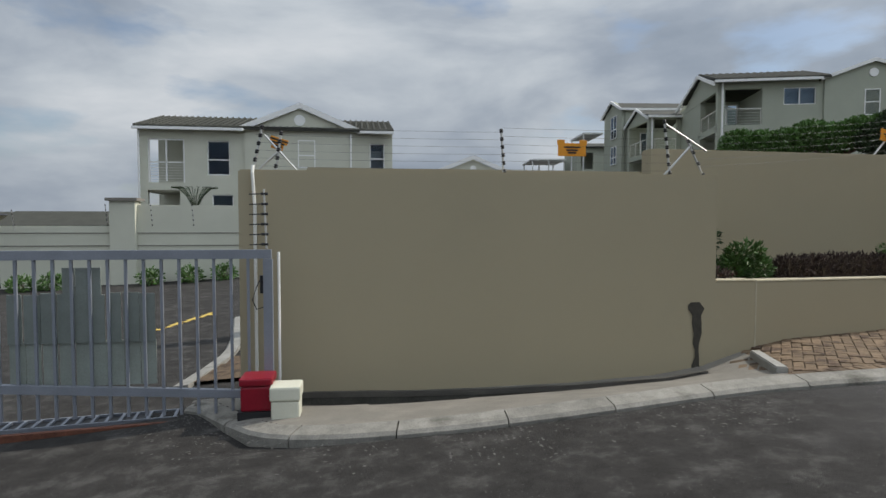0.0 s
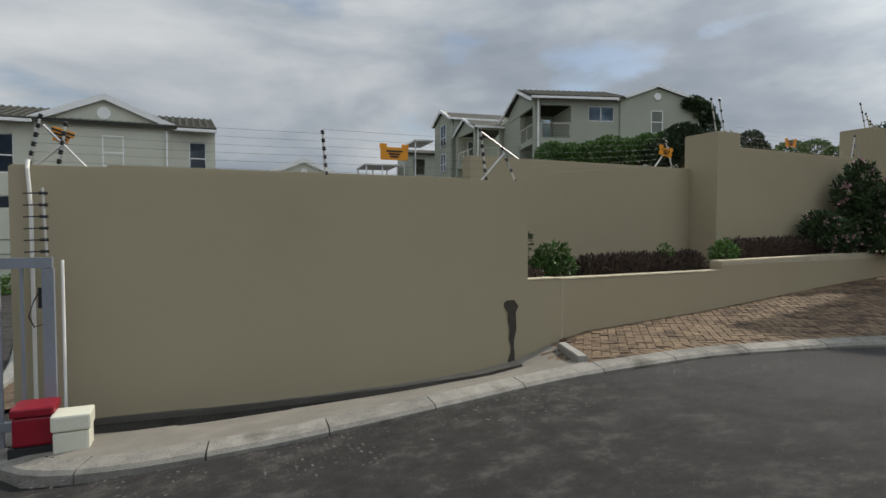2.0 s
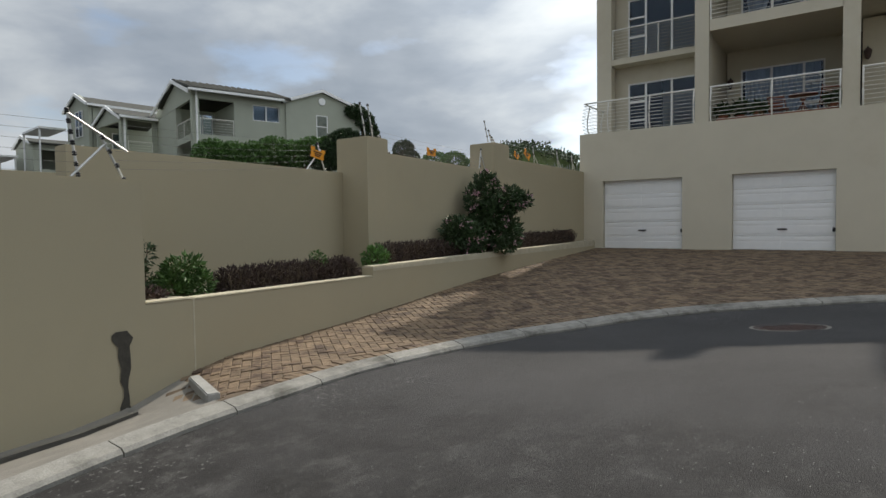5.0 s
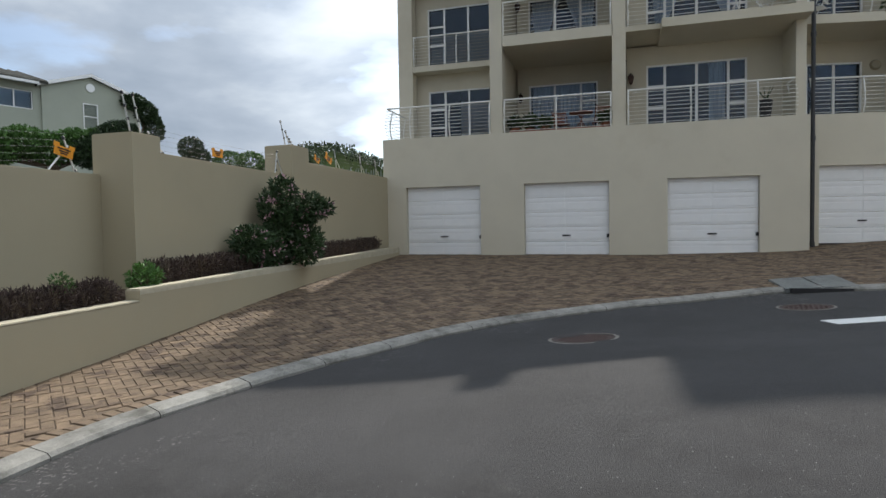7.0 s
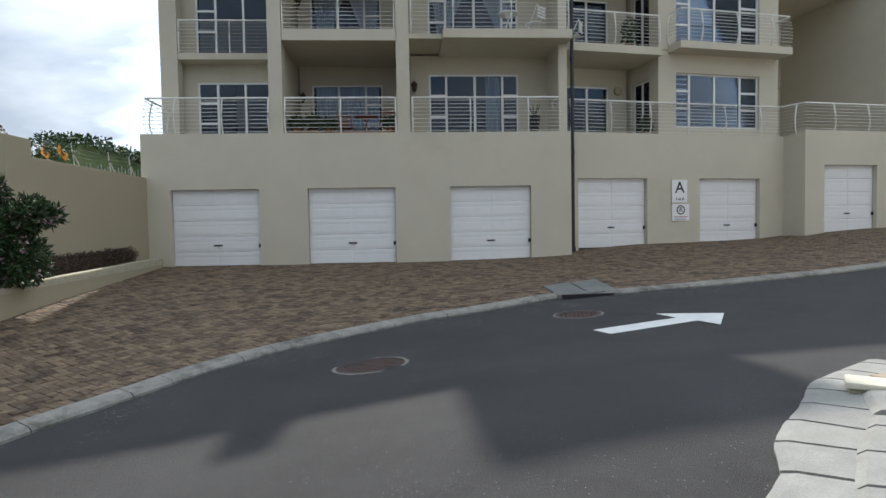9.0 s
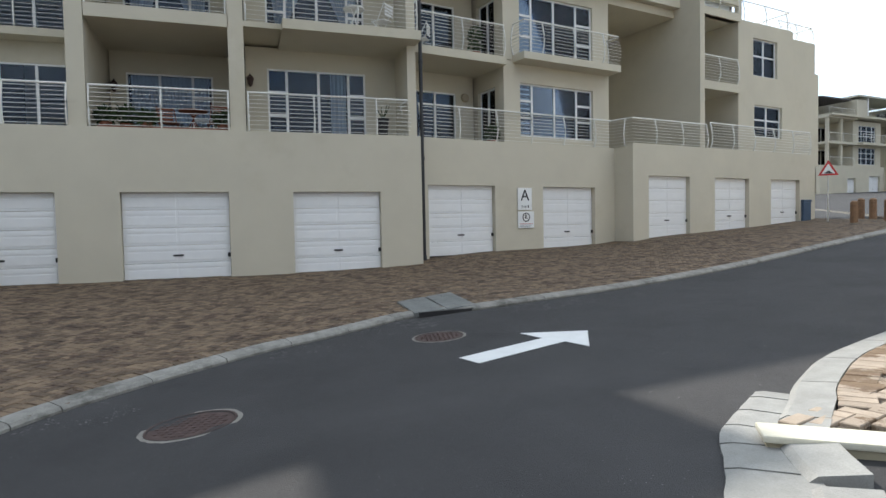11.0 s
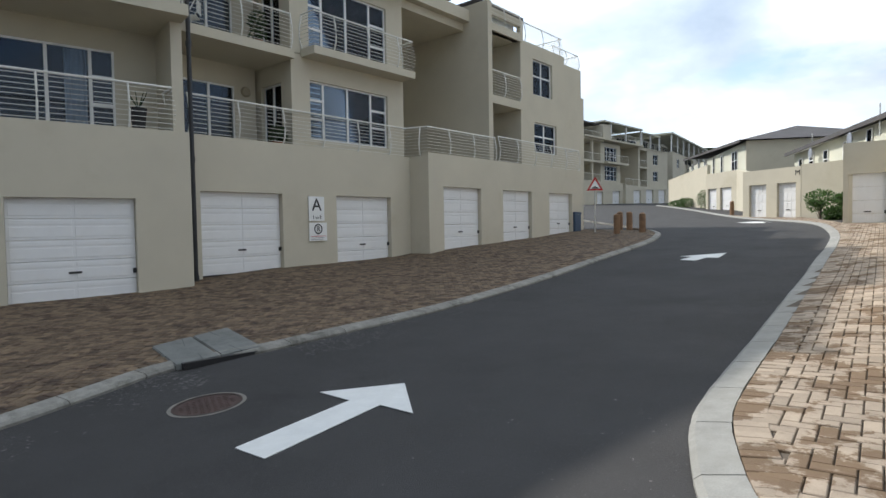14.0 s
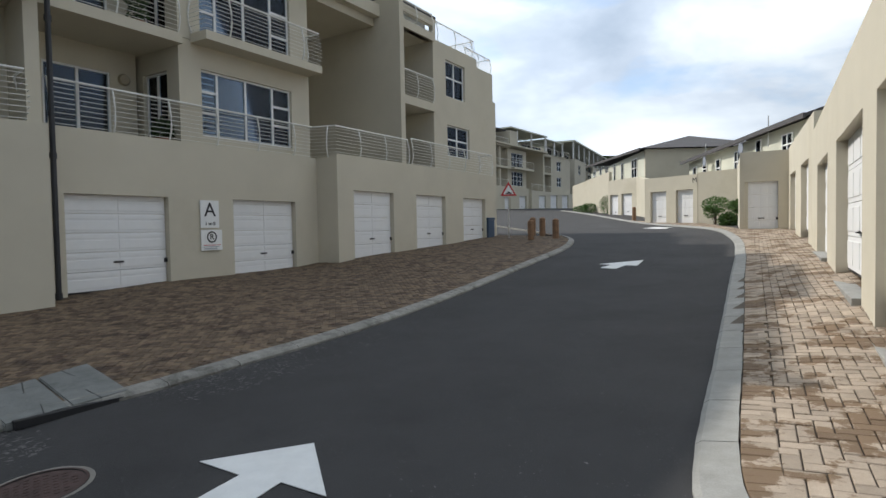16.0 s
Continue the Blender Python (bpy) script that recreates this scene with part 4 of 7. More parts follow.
b1 = bed("pavement_north", BED1, M_SANDN, 0.064, "worn brown brick paving in a herringbone bond")
b2 = bed("pavement_south", BED2, M_SAND, 0.055, "pale brown brick paving with damp patches")

# apron with its gutter along the front wall
GX = [-4.5, -4.0, -3.3, -2.4, -1.5, -0.7, 0.0, 0.5]
GS = [7.73, 7.70, 7.64, 7.64, 7.68, 7.72, 7.73, 7.72]
GN = [8.19, 8.18, 8.16, 8.06, 7.96, 7.90, 7.86, 7.82]
APRON = [(-5.25, 8.4), (-5.2, 8.15)] + in_l[1:10] + [(0.68, 6.72), (1.1, 7.9), (1.15, 8.15), (0.5, 8.2)] + list(zip(GX, GS))[::-1] + [(-4.55, 8.25)]
bed("apron", APRON, M_CONC, 0.075, "stained concrete apron between kerb and gutter", 0.05)
bed("apron_strip", list(zip(GX, GN))[2:] + [(0.55, 8.2), (-3.3, 8.26)], M_CONC, 0.094, "stained concrete strip between gutter and wall", 0.05)


def gutter():
    root = empty("gutter")
    tagged(root, "open concrete storm gutter at the foot of the wall", "gutter", kind="structure")
    xs = np.linspace(-4.45, 0.5, 40)
    for nm, mat, prof in (("channel", M_DARKC, ((0, 0.0, 0.07), (0, 0.03, -0.06), (1, -0.03, -0.06), (1, 0.0, 0.07))),
                          ("lip", M_CONC, ((0, -0.05, 0.074), (0, -0.04, 0.088), (0, 0.012, 0.088), (0, 0.016, 0.03))),
                          ("lip", M_CONC, ((1, -0.016, 0.03), (1, -0.012, 0.09), (1, 0.03, 0.09), (1, 0.04, 0.074)))):
        bm = bmesh.new()
        rows = []
        for x in xs:
            e = (float(np.interp(x, GX, GS)), float(np.interp(x, GX, GN)))
            z = gz(x, sum(e) / 2)
            rows.append([bm.verts.new((x, min(8.2, e[k] + o), z + h)) for k, o, h in prof])
        for a, b in zip(rows, rows[1:]):
            for q in range(len(a) - 1):
                bm.faces.new((a[q], b[q], b[q + 1], a[q + 1]))
        bmesh.ops.solidify(bm, geom=bm.faces[:], thickness=0.015)
        link(nm, bm, mat, root)


gutter()
bm = bmesh.new()
hexa(bm, [(1.08, 7.9, -0.25), (0.68, 6.95, -0.15), (0.80, 6.92, -0.15), (1.2, 7.88, -0.25), (1.08, 7.9, gz(1.1, 7.9) + 0.14), (0.68, 6.95, gz(0.75, 6.95) + 0.14), (0.80, 6.92, gz(0.75, 6.95) + 0.14), (1.2, 7.88, gz(1.1, 7.9) + 0.14)])
bmesh.ops.bevel(bm, geom=bm.edges[:], offset=0.012, segments=2, affect="EDGES")
tagged(link("edging_stone", bm, M_KERB), "loose concrete edging stone at the end of the gutter", "kerbstone")

# drain slab by the kerb
drain = empty("drain_cover", (10.0, -0.85, gz(10.0, -0.85)))
tagged(drain, "pale cracked concrete drain slab over a dark inlet", "drain cover")
for k, (a, b) in enumerate(((0, 0.49), (0.51, 1))):
    bm = bmesh.new()

    def q(s, t, z):
        p = Vector((*SLAB[0], 0)).lerp(Vector((*SLAB[3], 0)), s).lerp(Vector((*SLAB[1], 0)).lerp(Vector((*SLAB[2], 0)), s), t)
        return (p.x - 10.0, p.y + 0.85, gz(p.x, p.y) + z - drain.location.z)
    hexa(bm, [q(a, 0, 0.0), q(b, 0, 0.0), q(b, 1, 0.0), q(a, 1, 0.0), q(a, 0, 0.075), q(b, 0, 0.075), q(b, 1, 0.1), q(a, 1, 0.1)])
    bmesh.ops.bevel(bm, geom=bm.edges[:], offset=0.012, segments=2, affect="EDGES")
    link("slab", bm, M_SLAB, drain)
for pts in ([(0.28, 0.0), (0.33, 0.3), (0.27, 0.55), (0.36, 1.0)], [(0.74, 0.0), (0.70, 0.4), (0.78, 0.62), (0.72, 1.0)], [(0.0, 0.42), (0.2, 0.47), (0.33, 0.40)]):
    bm = bmesh.new()
    for (sa, ta), (sb, tb) in zip(pts, pts[1:]):
        hexa(bm, [q(sa, ta, 0.06), q(sa + 0.012, ta, 0.06), q(sb + 0.012, tb, 0.06), q(sb, tb, 0.06)] + [q(sa, ta, 0.078 + 0.025 * ta), q(sa + 0.012, ta + 0.01, 0.078 + 0.025 * ta), q(sb + 0.012, tb + 0.01, 0.078 + 0.025 * tb), q(sb, tb, 0.078 + 0.025 * tb)])
    link("crack", bm, M_BLACK, drain, "dark crack across the slab")
# no hollow here: a black block gives the opening its shade
bm = bmesh.new()
box(bm, Frame((9.25 - 10.0, -0.35 + 0.85), (0.1, -1)), 0, 1.05, -0.02, 0.06, -0.02, 0.055)
link("inlet", bm, M_BLACK, drain, "solid black block standing in for the shaded drain opening")


def manhole(x, y, r):
    z = gz(x, y)
    n = Vector((-(gz(x + 0.3, y) - gz(x - 0.3, y)) / 0.6, -(gz(x, y + 0.3) - gz(x, y - 0.3)) / 0.6, 1)).normalized()
    root = empty("manhole_cover", (x, y, z))
    root.rotation_euler = n.to_track_quat("Z", "Y").to_euler()
    for nm, r0, r1, h, mat in (("surround", r * 0.90, r, 0.008, M_CONC), ("ring", r * 0.84, r * 0.895, 0.014, M_IRON), ("lid", 0, r * 0.83, 0.006, M_IRON)):
        bm = bmesh.new()
        seg = 40
        rnd = random.Random(3)
        o = [(r1 * (1 + (rnd.uniform(-0.03, 0.03) if nm == "surround" else 0)) * math.cos(k * math.tau / seg), 0, k) for k in range(seg)]
        out = [bm.verts.new((c[0] if 0 else r1 * (1 + (rnd.uniform(-0.03, 0.03) if nm == "surround" else 0)) * math.cos(k * math.tau / seg), r1 * math.sin(k * math.tau / seg), h)) for k, c in enumerate(o)]
        if r0:
            inn = [bm.verts.new((r0 * math.cos(k * math.tau / seg), r0 * math.sin(k * math.tau / seg), h)) for k in range(seg)]
            for k in range(seg):
                bm.faces.new((out[k], out[(k + 1) % seg], inn[(k + 1) % seg], inn[k]))
        else:
            bm.faces.new(out)
            for a in range(-4, 5):
                for b in range(-4, 5):
                    if math.hypot(a, b) < 4.3:
                        box(bm, W, a * r * 0.16 - 0.018, a * r * 0.16 + 0.018, b * r * 0.16 - 0.018, b * r * 0.16 + 0.018, h - 0.004, h + 0.004)
        link(nm, bm, mat, root)
    tagged(root, "round rusty iron manhole cover in a worn concrete ring", "manhole cover", "manhole covers")


manhole(5.55, 2.80, 0.42)
manhole(7.62, -0.13, 0.37)


def flat_mark(name, polys, mat, label, lift=0.012, cat="road marking"):
    bm = bmesh.new()
    for poly in polys:
        bm.faces.new([bm.verts.new((x, y, gz(x, y) + lift)) for x, y in poly])
    bmesh.ops.triangulate(bm, faces=bm.faces[:])
    bmesh.ops.subdivide_edges(bm, edges=bm.edges[:], cuts=3, use_grid_fill=True)
    for v in bm.verts:
        v.co.z = gz(v.co.x, v.co.y) + lift
    bmesh.ops.recalc_face_normals(bm, faces=bm.faces)
    if sum(f.normal.z for f in bm.faces) < 0:
        bmesh.ops.reverse_faces(bm, faces=bm.faces[:])
    ob = link(name, bm, mat, normals=False)
    sm = ob.modifiers.new("thick", "SOLIDIFY")
    sm.thickness, sm.offset = 0.006, -1
    return tagged(ob, label, cat)


ARROW = [(6.2, 0.11), (5.76, 0.05), (6.09, -1.16), (5.63, -1.19), (6.48, -1.71), (6.99, -1.03), (6.47, -1.07)]
flat_mark("road_arrow", [ARROW], M_PAINT, "white painted direction arrow on the asphalt")
flat_mark("road_arrow", [[(9.75, -13.0), (9.3, -12.95), (9.35, -13.6), (9.02, -13.6), (9.35, -14.75), (10.1, -13.65), (9.75, -13.62)]], M_PAINT, "white painted direction arrow further up the road")
flat_mark("road_arrow", [[(14.2, -28.0), (13.8, -28.2), (14.2, -29.0), (13.9, -29.2), (15.1, -30.0), (15.3, -28.6), (14.9, -28.8)]], M_PAINT, "small white painted arrow far up the road")

# ---- gate ----
GY = 7.78
gate = empty("sliding_gate", (-6.5, GY, -0.4))
tagged(gate, "grey steel sliding gate with upright bars and nailed boards", "gate")


def gbox(name, b, mat=M_METAL, parent=gate, bevel=0.0, label=""):
    bm = bmesh.new()
    box(bm, *b, bevel)
    for v in bm.verts:
        v.co -= gate.location
    return link(name, bm, mat, parent, label)


GW_ = Frame((0, GY), (1, 0))
gbox("top_rail", (GW_, -9.6, -4.32, -0.03, 0.03, 1.16, 1.25))
bm = bmesh.new()
hexa(bm, [Vector(c) - gate.location for c in ((-9.6, GY - 0.03, 0.04), (-4.62, GY - 0.03, -0.25), (-4.62, GY + 0.03, -0.25), (-9.6, GY + 0.03, 0.04), (-9.6, GY - 0.03, 0.13), (-4.62, GY - 0.03, -0.17), (-4.62, GY + 0.03, -0.17), (-9.6, GY + 0.03, 0.13))])
link("bottom_rail", bm, M_METAL, gate)
gbox("end_post", (GW_, -4.40, -4.31, -0.031, 0.031, -0.45, 1.155))
for k in range(31):
    x = -9.5 + k * 0.165
    gbox("bar", (GW_, x - 0.013, x + 0.013, -0.013, 0.013, -0.40, 1.158))
rnd = random.Random(21)
for k in range(9):
    x = -6.80 + k * 0.150
    gbox("board", (GW_, x, x + rnd.choice((0.128, 0.14, 0.144)), 0.035, 0.05, 0.34, 0.82 + rnd.uniform(-0.01, 0.02)), M_SHEET, bevel=0.0)
    gbox("board", (GW_, x + 0.004, x + rnd.choice((0.136, 0.146)), 0.052, 0.066, -0.09, 0.36), M_SHEETP)
for k in range(3):
    x = -6.30 + k * 0.12
    gbox("board", (GW_, x, x + 0.11, 0.033, 0.048, 0.80, 1.08), M_SHEET)
GT = Frame((-8.6, 7.62), (1.5, 0.2))
gz_ = gz(-6.2, 7.95) + 0.02
grate = empty("drain_grating", (-6.5, 7.9, gz_))
tagged(grate, "steel drain grating with square holes under the gate", "grating")
# a flat black slab under the bars paints the darkness of the hollow
for nm, mat, bs in (("pit", M_BLACK, [(0, 3.3, 0.02, 0.26, -0.02, 0.004)]), ("edge_bar", M_METAL, [(0, 3.3, 0.0, 0.02, -0.02, 0.03), (0, 3.3, 0.26, 0.28, -0.02, 0.03)]), ("cross_bar", M_METAL, [(k * 0.13, k * 0.13 + 0.03, 0.021, 0.259, 0.005, 0.03) for k in range(26)])):
    for b_ in bs:
        bm = bmesh.new()
        box(bm, GT, *b_[:4], gz_ + b_[4], gz_ + b_[5])
        for v in bm.verts:
            v.co -= grate.location
        link(nm, bm, mat, grate)
bm = bmesh.new()
box(bm, GT, 0, 3.35, -0.18, -0.12, gz_ - 0.1, gz_ + 0.03, 0.006)
tagged(link("gate_rail", bm, M_RUST), "rusty steel gate rail along the road", "gate rail")


def tub(name, x0, x1, y0, y1, z0, z1, mat, label, cat, lid=0.25):
    root = empty(name, ((x0 + x1) / 2, (y0 + y1) / 2, z0))
    h = z1 - z0
    for nm, a, b, g in (("body", z0, z1 - h * lid, 0.0), ("lid", z1 - h * lid + 0.004, z1, -0.012)):
        bm = bmesh.new()
        box(bm, W, x0 + g, x1 - g, y0 + g, y1 - g, a, b, 0.02)
        for v in bm.verts:
            v.co -= root.location
        link(nm, bm, mat, root)
    return tagged(root, label, cat)


zg = gz(-4.45, 7.5) + 0.08
red = tub("gate_motor", -4.575, -4.285, 7.42, 7.72, zg + 0.06, zg + 0.38, M_RED, "dark red plastic gate motor box on a black base", "gate motor")
bm = bmesh.new()
box(bm, W, -0.17, 0.17, -0.17, 0.17, -0.1, -0.001)
link("base", bm, M_BLACK, red)
wb = tub("meter_box", -4.275, -4.01, 7.30, 7.56, zg - 0.01, zg + 0.32, M_BOXW, "cream plastic service box beside the gate motor", "service box", 0.42)

# pipe, brackets and wires at the wall's end
bm = bmesh.new()
tube(bm, [(-4.54, 8.16, -0.4), (-4.54, 8.16, 1.7), (-4.56, 8.16, 2.05), (-4.56, 8.2, 2.13)], 0.018, 8)
tagged(link("conduit", bm, M_RAIL), "thin cream conduit down the end of the wall", "conduit")
bm = bmesh.new()
tube(bm, [(-4.26, 7.86, -0.42), (-4.26, 7.86, 1.22)], 0.014, 8)
tagged(link("conduit", bm, M_WHITE), "thin white conduit beside the gate post", "conduit")
lad = empty("wire_bracket", (-4.4, 8.0, 1.25))
tagged(lad, "upright electric wire bracket with black insulators", "electric fence bracket")
bm = bmesh.new()
tube(bm, [(0.0, 0, 0), (-0.02, 0, 0.62)], 0.012, 6)
link("rod", bm, M_GALV, lad)
for k in range(6):
    bm = bmesh.new()
    tube(bm, [(-0.17, 0, 0.04 + 0.105 * k), (-0.05, 0, 0.045 + 0.105 * k)], 0.006, 5)
    tube(bm, [(-0.05, 0, 0.045 + 0.105 * k), (0.02, 0, 0.045 + 0.105 * k)], 0.016, 6)
    link("insulator", bm, M_BLACK, lad)
bm = bmesh.new()
tube(bm, [(-4.45, 7.95, 0.95), (-4.50, 7.95, 0.85), (-4.54, 7.95, 0.72), (-4.50, 7.95, 0.62), (-4.43, 7.95, 0.64), (-4.40, 7.95, 0.78), (-4.42, 7.95, 0.9)], 0.006, 5)
tagged(link("cable_loop", bm, M_BLACK), "loose loop of black cable by the gate post", "cable")
bm = bmesh.new()
tube(bm, [(-4.42, 7.86, 0.8), (-4.42, 7.86, 0.98)], 0.03, 8)
tagged(link("gate_lock", bm, M_BLACK), "black lock on the gate post", "lock")

# water mark on the front wall
bm = bmesh.new()
prof = [(-0.42, 0.085), (-0.3, 0.07), (-0.18, 0.05), (-0.08, 0.028), (0.0, 0.022), (0.08, 0.04), (0.2, 0.05), (0.33, 0.062), (0.42, 0.055), (0.5, 0.08), (0.55, 0.06), (0.58, 0.03)]
l, r = [], []
for i, (z, w) in enumerate(prof):
    j = 0.012 * math.sin(i * 2.3)
    l.append(bm.verts.new((0.54 - w + j - (0.05 if i >= 9 else 0), 8.115 - 0.001, z)))
    r.append(bm.verts.new((0.54 + w + j, 8.115 - 0.001, z)))
for i in range(len(prof) - 1):
    bm.faces.new((l[i], r[i], r[i + 1], l[i + 1]))
tagged(link("wet_mark", bm, M_SMOKE), "dark water mark running down the olive wall", "stain")

# ---- electric fence on the walls ----
def fence_post(name, pts, dots, label="galvanised electric fence post with black insulators"):
    root = empty(name, pts[0][0])
    o = Vector(pts[0][0])
    for a, b in pts:
        bm = bmesh.new()
        tube(bm, [Vector(a) - o, Vector(b) - o], 0.013, 6)
        link("rod", bm, M_GALV, root)
    for a, b, n in dots:
        a, b = Vector(a), Vector(b)
        for k in range(n):
            p = a.lerp(b, k / max(1, n - 1)) - o
            bm = bmesh.new()
            d = (b - a).normalized() * 0.025
            tube(bm, [p - d, p - d * 0.4, p, p + d * 0.4, p + d], [0.012, 0.026, 0.014, 0.026, 0.012], 8)
            link("insulator", bm, M_BLACK, root)
    return tagged(root, label, "electric fence post", "electric fence posts")


def V3(x, y, z):
    return (x, y, z)


fence_post("fence_post", [((-4.58, 8.34, 2.08), (-4.48, 8.34, 2.56)), ((-4.34, 8.34, 2.08), (-4.28, 8.34, 2.5)), ((-4.12, 8.34, 2.1), (-4.46, 8.34, 2.48)), ((-4.52, 8.34, 2.1), (-4.28, 8.34, 2.33))],
           [((-4.58, 8.34, 2.12), (-4.48, 8.34, 2.56), 6), ((-4.34, 8.34, 2.14), (-4.28, 8.34, 2.5), 5)])
fence_post("fence_post", [((-1.78, 8.34, 2.08), (-1.81, 8.34, 2.6))], [((-1.77, 8.34, 2.12), (-1.81, 8.34, 2.58), 6)])
fence_post("fence_post", [((0.23, 8.25, 2.08), (0.15, 8.25, 2.74)), ((0.66, 8.25, 2.08), (0.44, 8.25, 2.52)), ((0.15, 8.25, 2.08), (0.5, 8.25, 2.45)), ((0.15, 8.25, 2.7), (0.7, 8.25, 2.38))],
           [((0.23, 8.25, 2.12), (0.15, 8.25, 2.72), 7), ((0.66, 8.25, 2.1), (0.46, 8.25, 2.5), 4)])
for x in (5.42, 5.62):
    fence_post("fence_post", [((x, 9.3, 3.15), (x - 0.14, 9.3, 3.75))], [((x, 9.3, 3.2), (x - 0.14, 9.3, 3.75), 4)])
for x in (10.35, 10.55, 10.7):
    fence_post("fence_post", [((x, 9.7, 3.58), (x - 0.2, 9.7, 4.15 - (x - 10.35)))], [((x, 9.7, 3.62), (x - 0.2, 9.7, 4.15 - (x - 10.35)), 4)])
fence_post("fence_post", [((4.95, 9.85, 2.55), (4.78, 9.85, 3.05)), ((4.5, 9.85, 2.55), (4.85, 9.85, 2.95))], [((4.95, 9.85, 2.6), (4.78, 9.85, 3.05), 3)])
fence_post("fence_post", [((9.55, 9.5, 2.9), (9.65, 9.5, 3.4)), ((9.85, 9.5, 2.9), (9.65, 9.5, 3.3))], [((9.6, 9.5, 3.0), (9.65, 9.5, 3.4), 3)])
fence_post("fence_post", [((6.1, 9.3, 2.9), (5.75, 9.3, 3.25))], [((6.05, 9.3, 2.95), (5.8, 9.3, 3.2), 3)])
for x in (12.6, 14.2, 15.3):
    fence_post("fence_post", [((x, 9.55, 3.25), (x - 0.12, 9.55, 3.8)), ((x + 0.25, 9.55, 3.25), (x - 0.1, 9.55, 3.6))], [((x, 9.55, 3.3), (x - 0.12, 9.55, 3.8), 3)])


def wires(name, a, b, dz, n, sag=0.03):
    bm = bmesh.new()
    for k in range(n):
        p, q = Vector(a) + Vector((0, 0, dz * k)), Vector(b) + Vector((0, 0, dz * k))
        tube(bm, [p.lerp(q, s) - Vector((0, 0, sag * 4 * s * (1 - s))) for s in (0, 0.25, 0.5, 0.75, 1)], 0.0016, 3)
    tagged(link(name, bm, M_WIRE), "thin taut electric fence wires above the wall", "fence wires", kind="stuff")


wires("fence_wires", (-4.55, 8.34, 2.14), (-1.8, 8.34, 2.14), 0.085, 6, 0.01)
wires("fence_wires", (-1.8, 8.34, 2.14), (0.2, 8.25, 2.14), 0.095, 6, 0.01)
wires("fence_wires", (0.6, 8.3, 2.2), (4.8, 9.85, 2.66), 0.09, 6)
wires("fence_wires", (5.7, 9.3, 3.0), (9.65, 9.5, 3.0), 0.08, 5)
wires("fence_wires", (10.7, 9.55, 3.32), (15.6, 9.6, 3.38), 0.09, 5)


def warning_plate(x, y, z, w=0.34, h=0.19, tilt=0.0):
    root = empty("warning_sign", (x, y, z))
    root.rotation_euler = (0, tilt, 0)
    bm = bmesh.new()
    box(bm, W, -w / 2, w / 2, -0.004, 0.004, 0, h - 0.04, 0.006)
    for s in (-1, 1):
        box(bm, W, s * w * 0.4 - 0.045, s * w * 0.4 + 0.045, -0.0045, 0.0045, h - 0.06, h, 0.004)
    link("plate", bm, M_ORANGE, root)
    for k, (zz, ww) in enumerate(((0.095, 0.2), (0.06, 0.14), (0.03, 0.1))):
        bm = bmesh.new()
        box(bm, W, -ww / 2, ww / 2, -0.009, -0.005, zz, zz + 0.018)
        link("text_bar", bm, M_BLACK, root)
    tagged(root, "small orange warning plate hung on the fence wires", "warning sign", "fence warning plates")


warning_plate(-0.97, 8.30, 2.30)
warning_plate(-4.34, 8.40, 2.33, 0.13, 0.13, 0.3)
warning_plate(4.72, 9.8, 2.78, 0.3, 0.18, 0.2)
warning_plate(7.55, 9.42, 3.05, 0.3, 0.16)
warning_plate(12.2, 9.6, 3.45, 0.36, 0.18, 0.5)
warning_plate(11.6, 9.6, 3.38, 0.25, 0.14, 0.4)


# ---- planting ----
def leaf_mass(bm, rnd, c, r, n, size, flat=0.6, hollow=0.35):
    for _ in range(n):
        while True:
            d = Vector((rnd.uniform(-1, 1), rnd.uniform(-1, 1), rnd.uniform(-1, 1)))
            if hollow < d.length < 1:
                break
        p = Vector((c[0] + d.x * r[0], c[1] + d.y * r[1], c[2] + d.z * r[2]))
        s = size * rnd.uniform(0.6, 1.3)
        a = (d + Vector((rnd.uniform(-1, 1), rnd.uniform(-1, 1), rnd.uniform(-0.6, 1)))).normalized()
        b = a.cross(Vector((rnd.uniform(-1, 1), rnd.uniform(-1, 1), rnd.uniform(-1, 1)))).normalized()
        t = a.cross(b) * 0.12
        v = [bm.verts.new(p), bm.verts.new(p + a * s * 0.5 + b * s * 0.3 * flat + t * s), bm.verts.new(p + a * s), bm.verts.new(p + a * s * 0.5 - b * s * 0.3 * flat + t * s)]
        bm.faces.new((v[0], v[1], v[2]))
        bm.faces.new((v[0], v[2], v[3]))


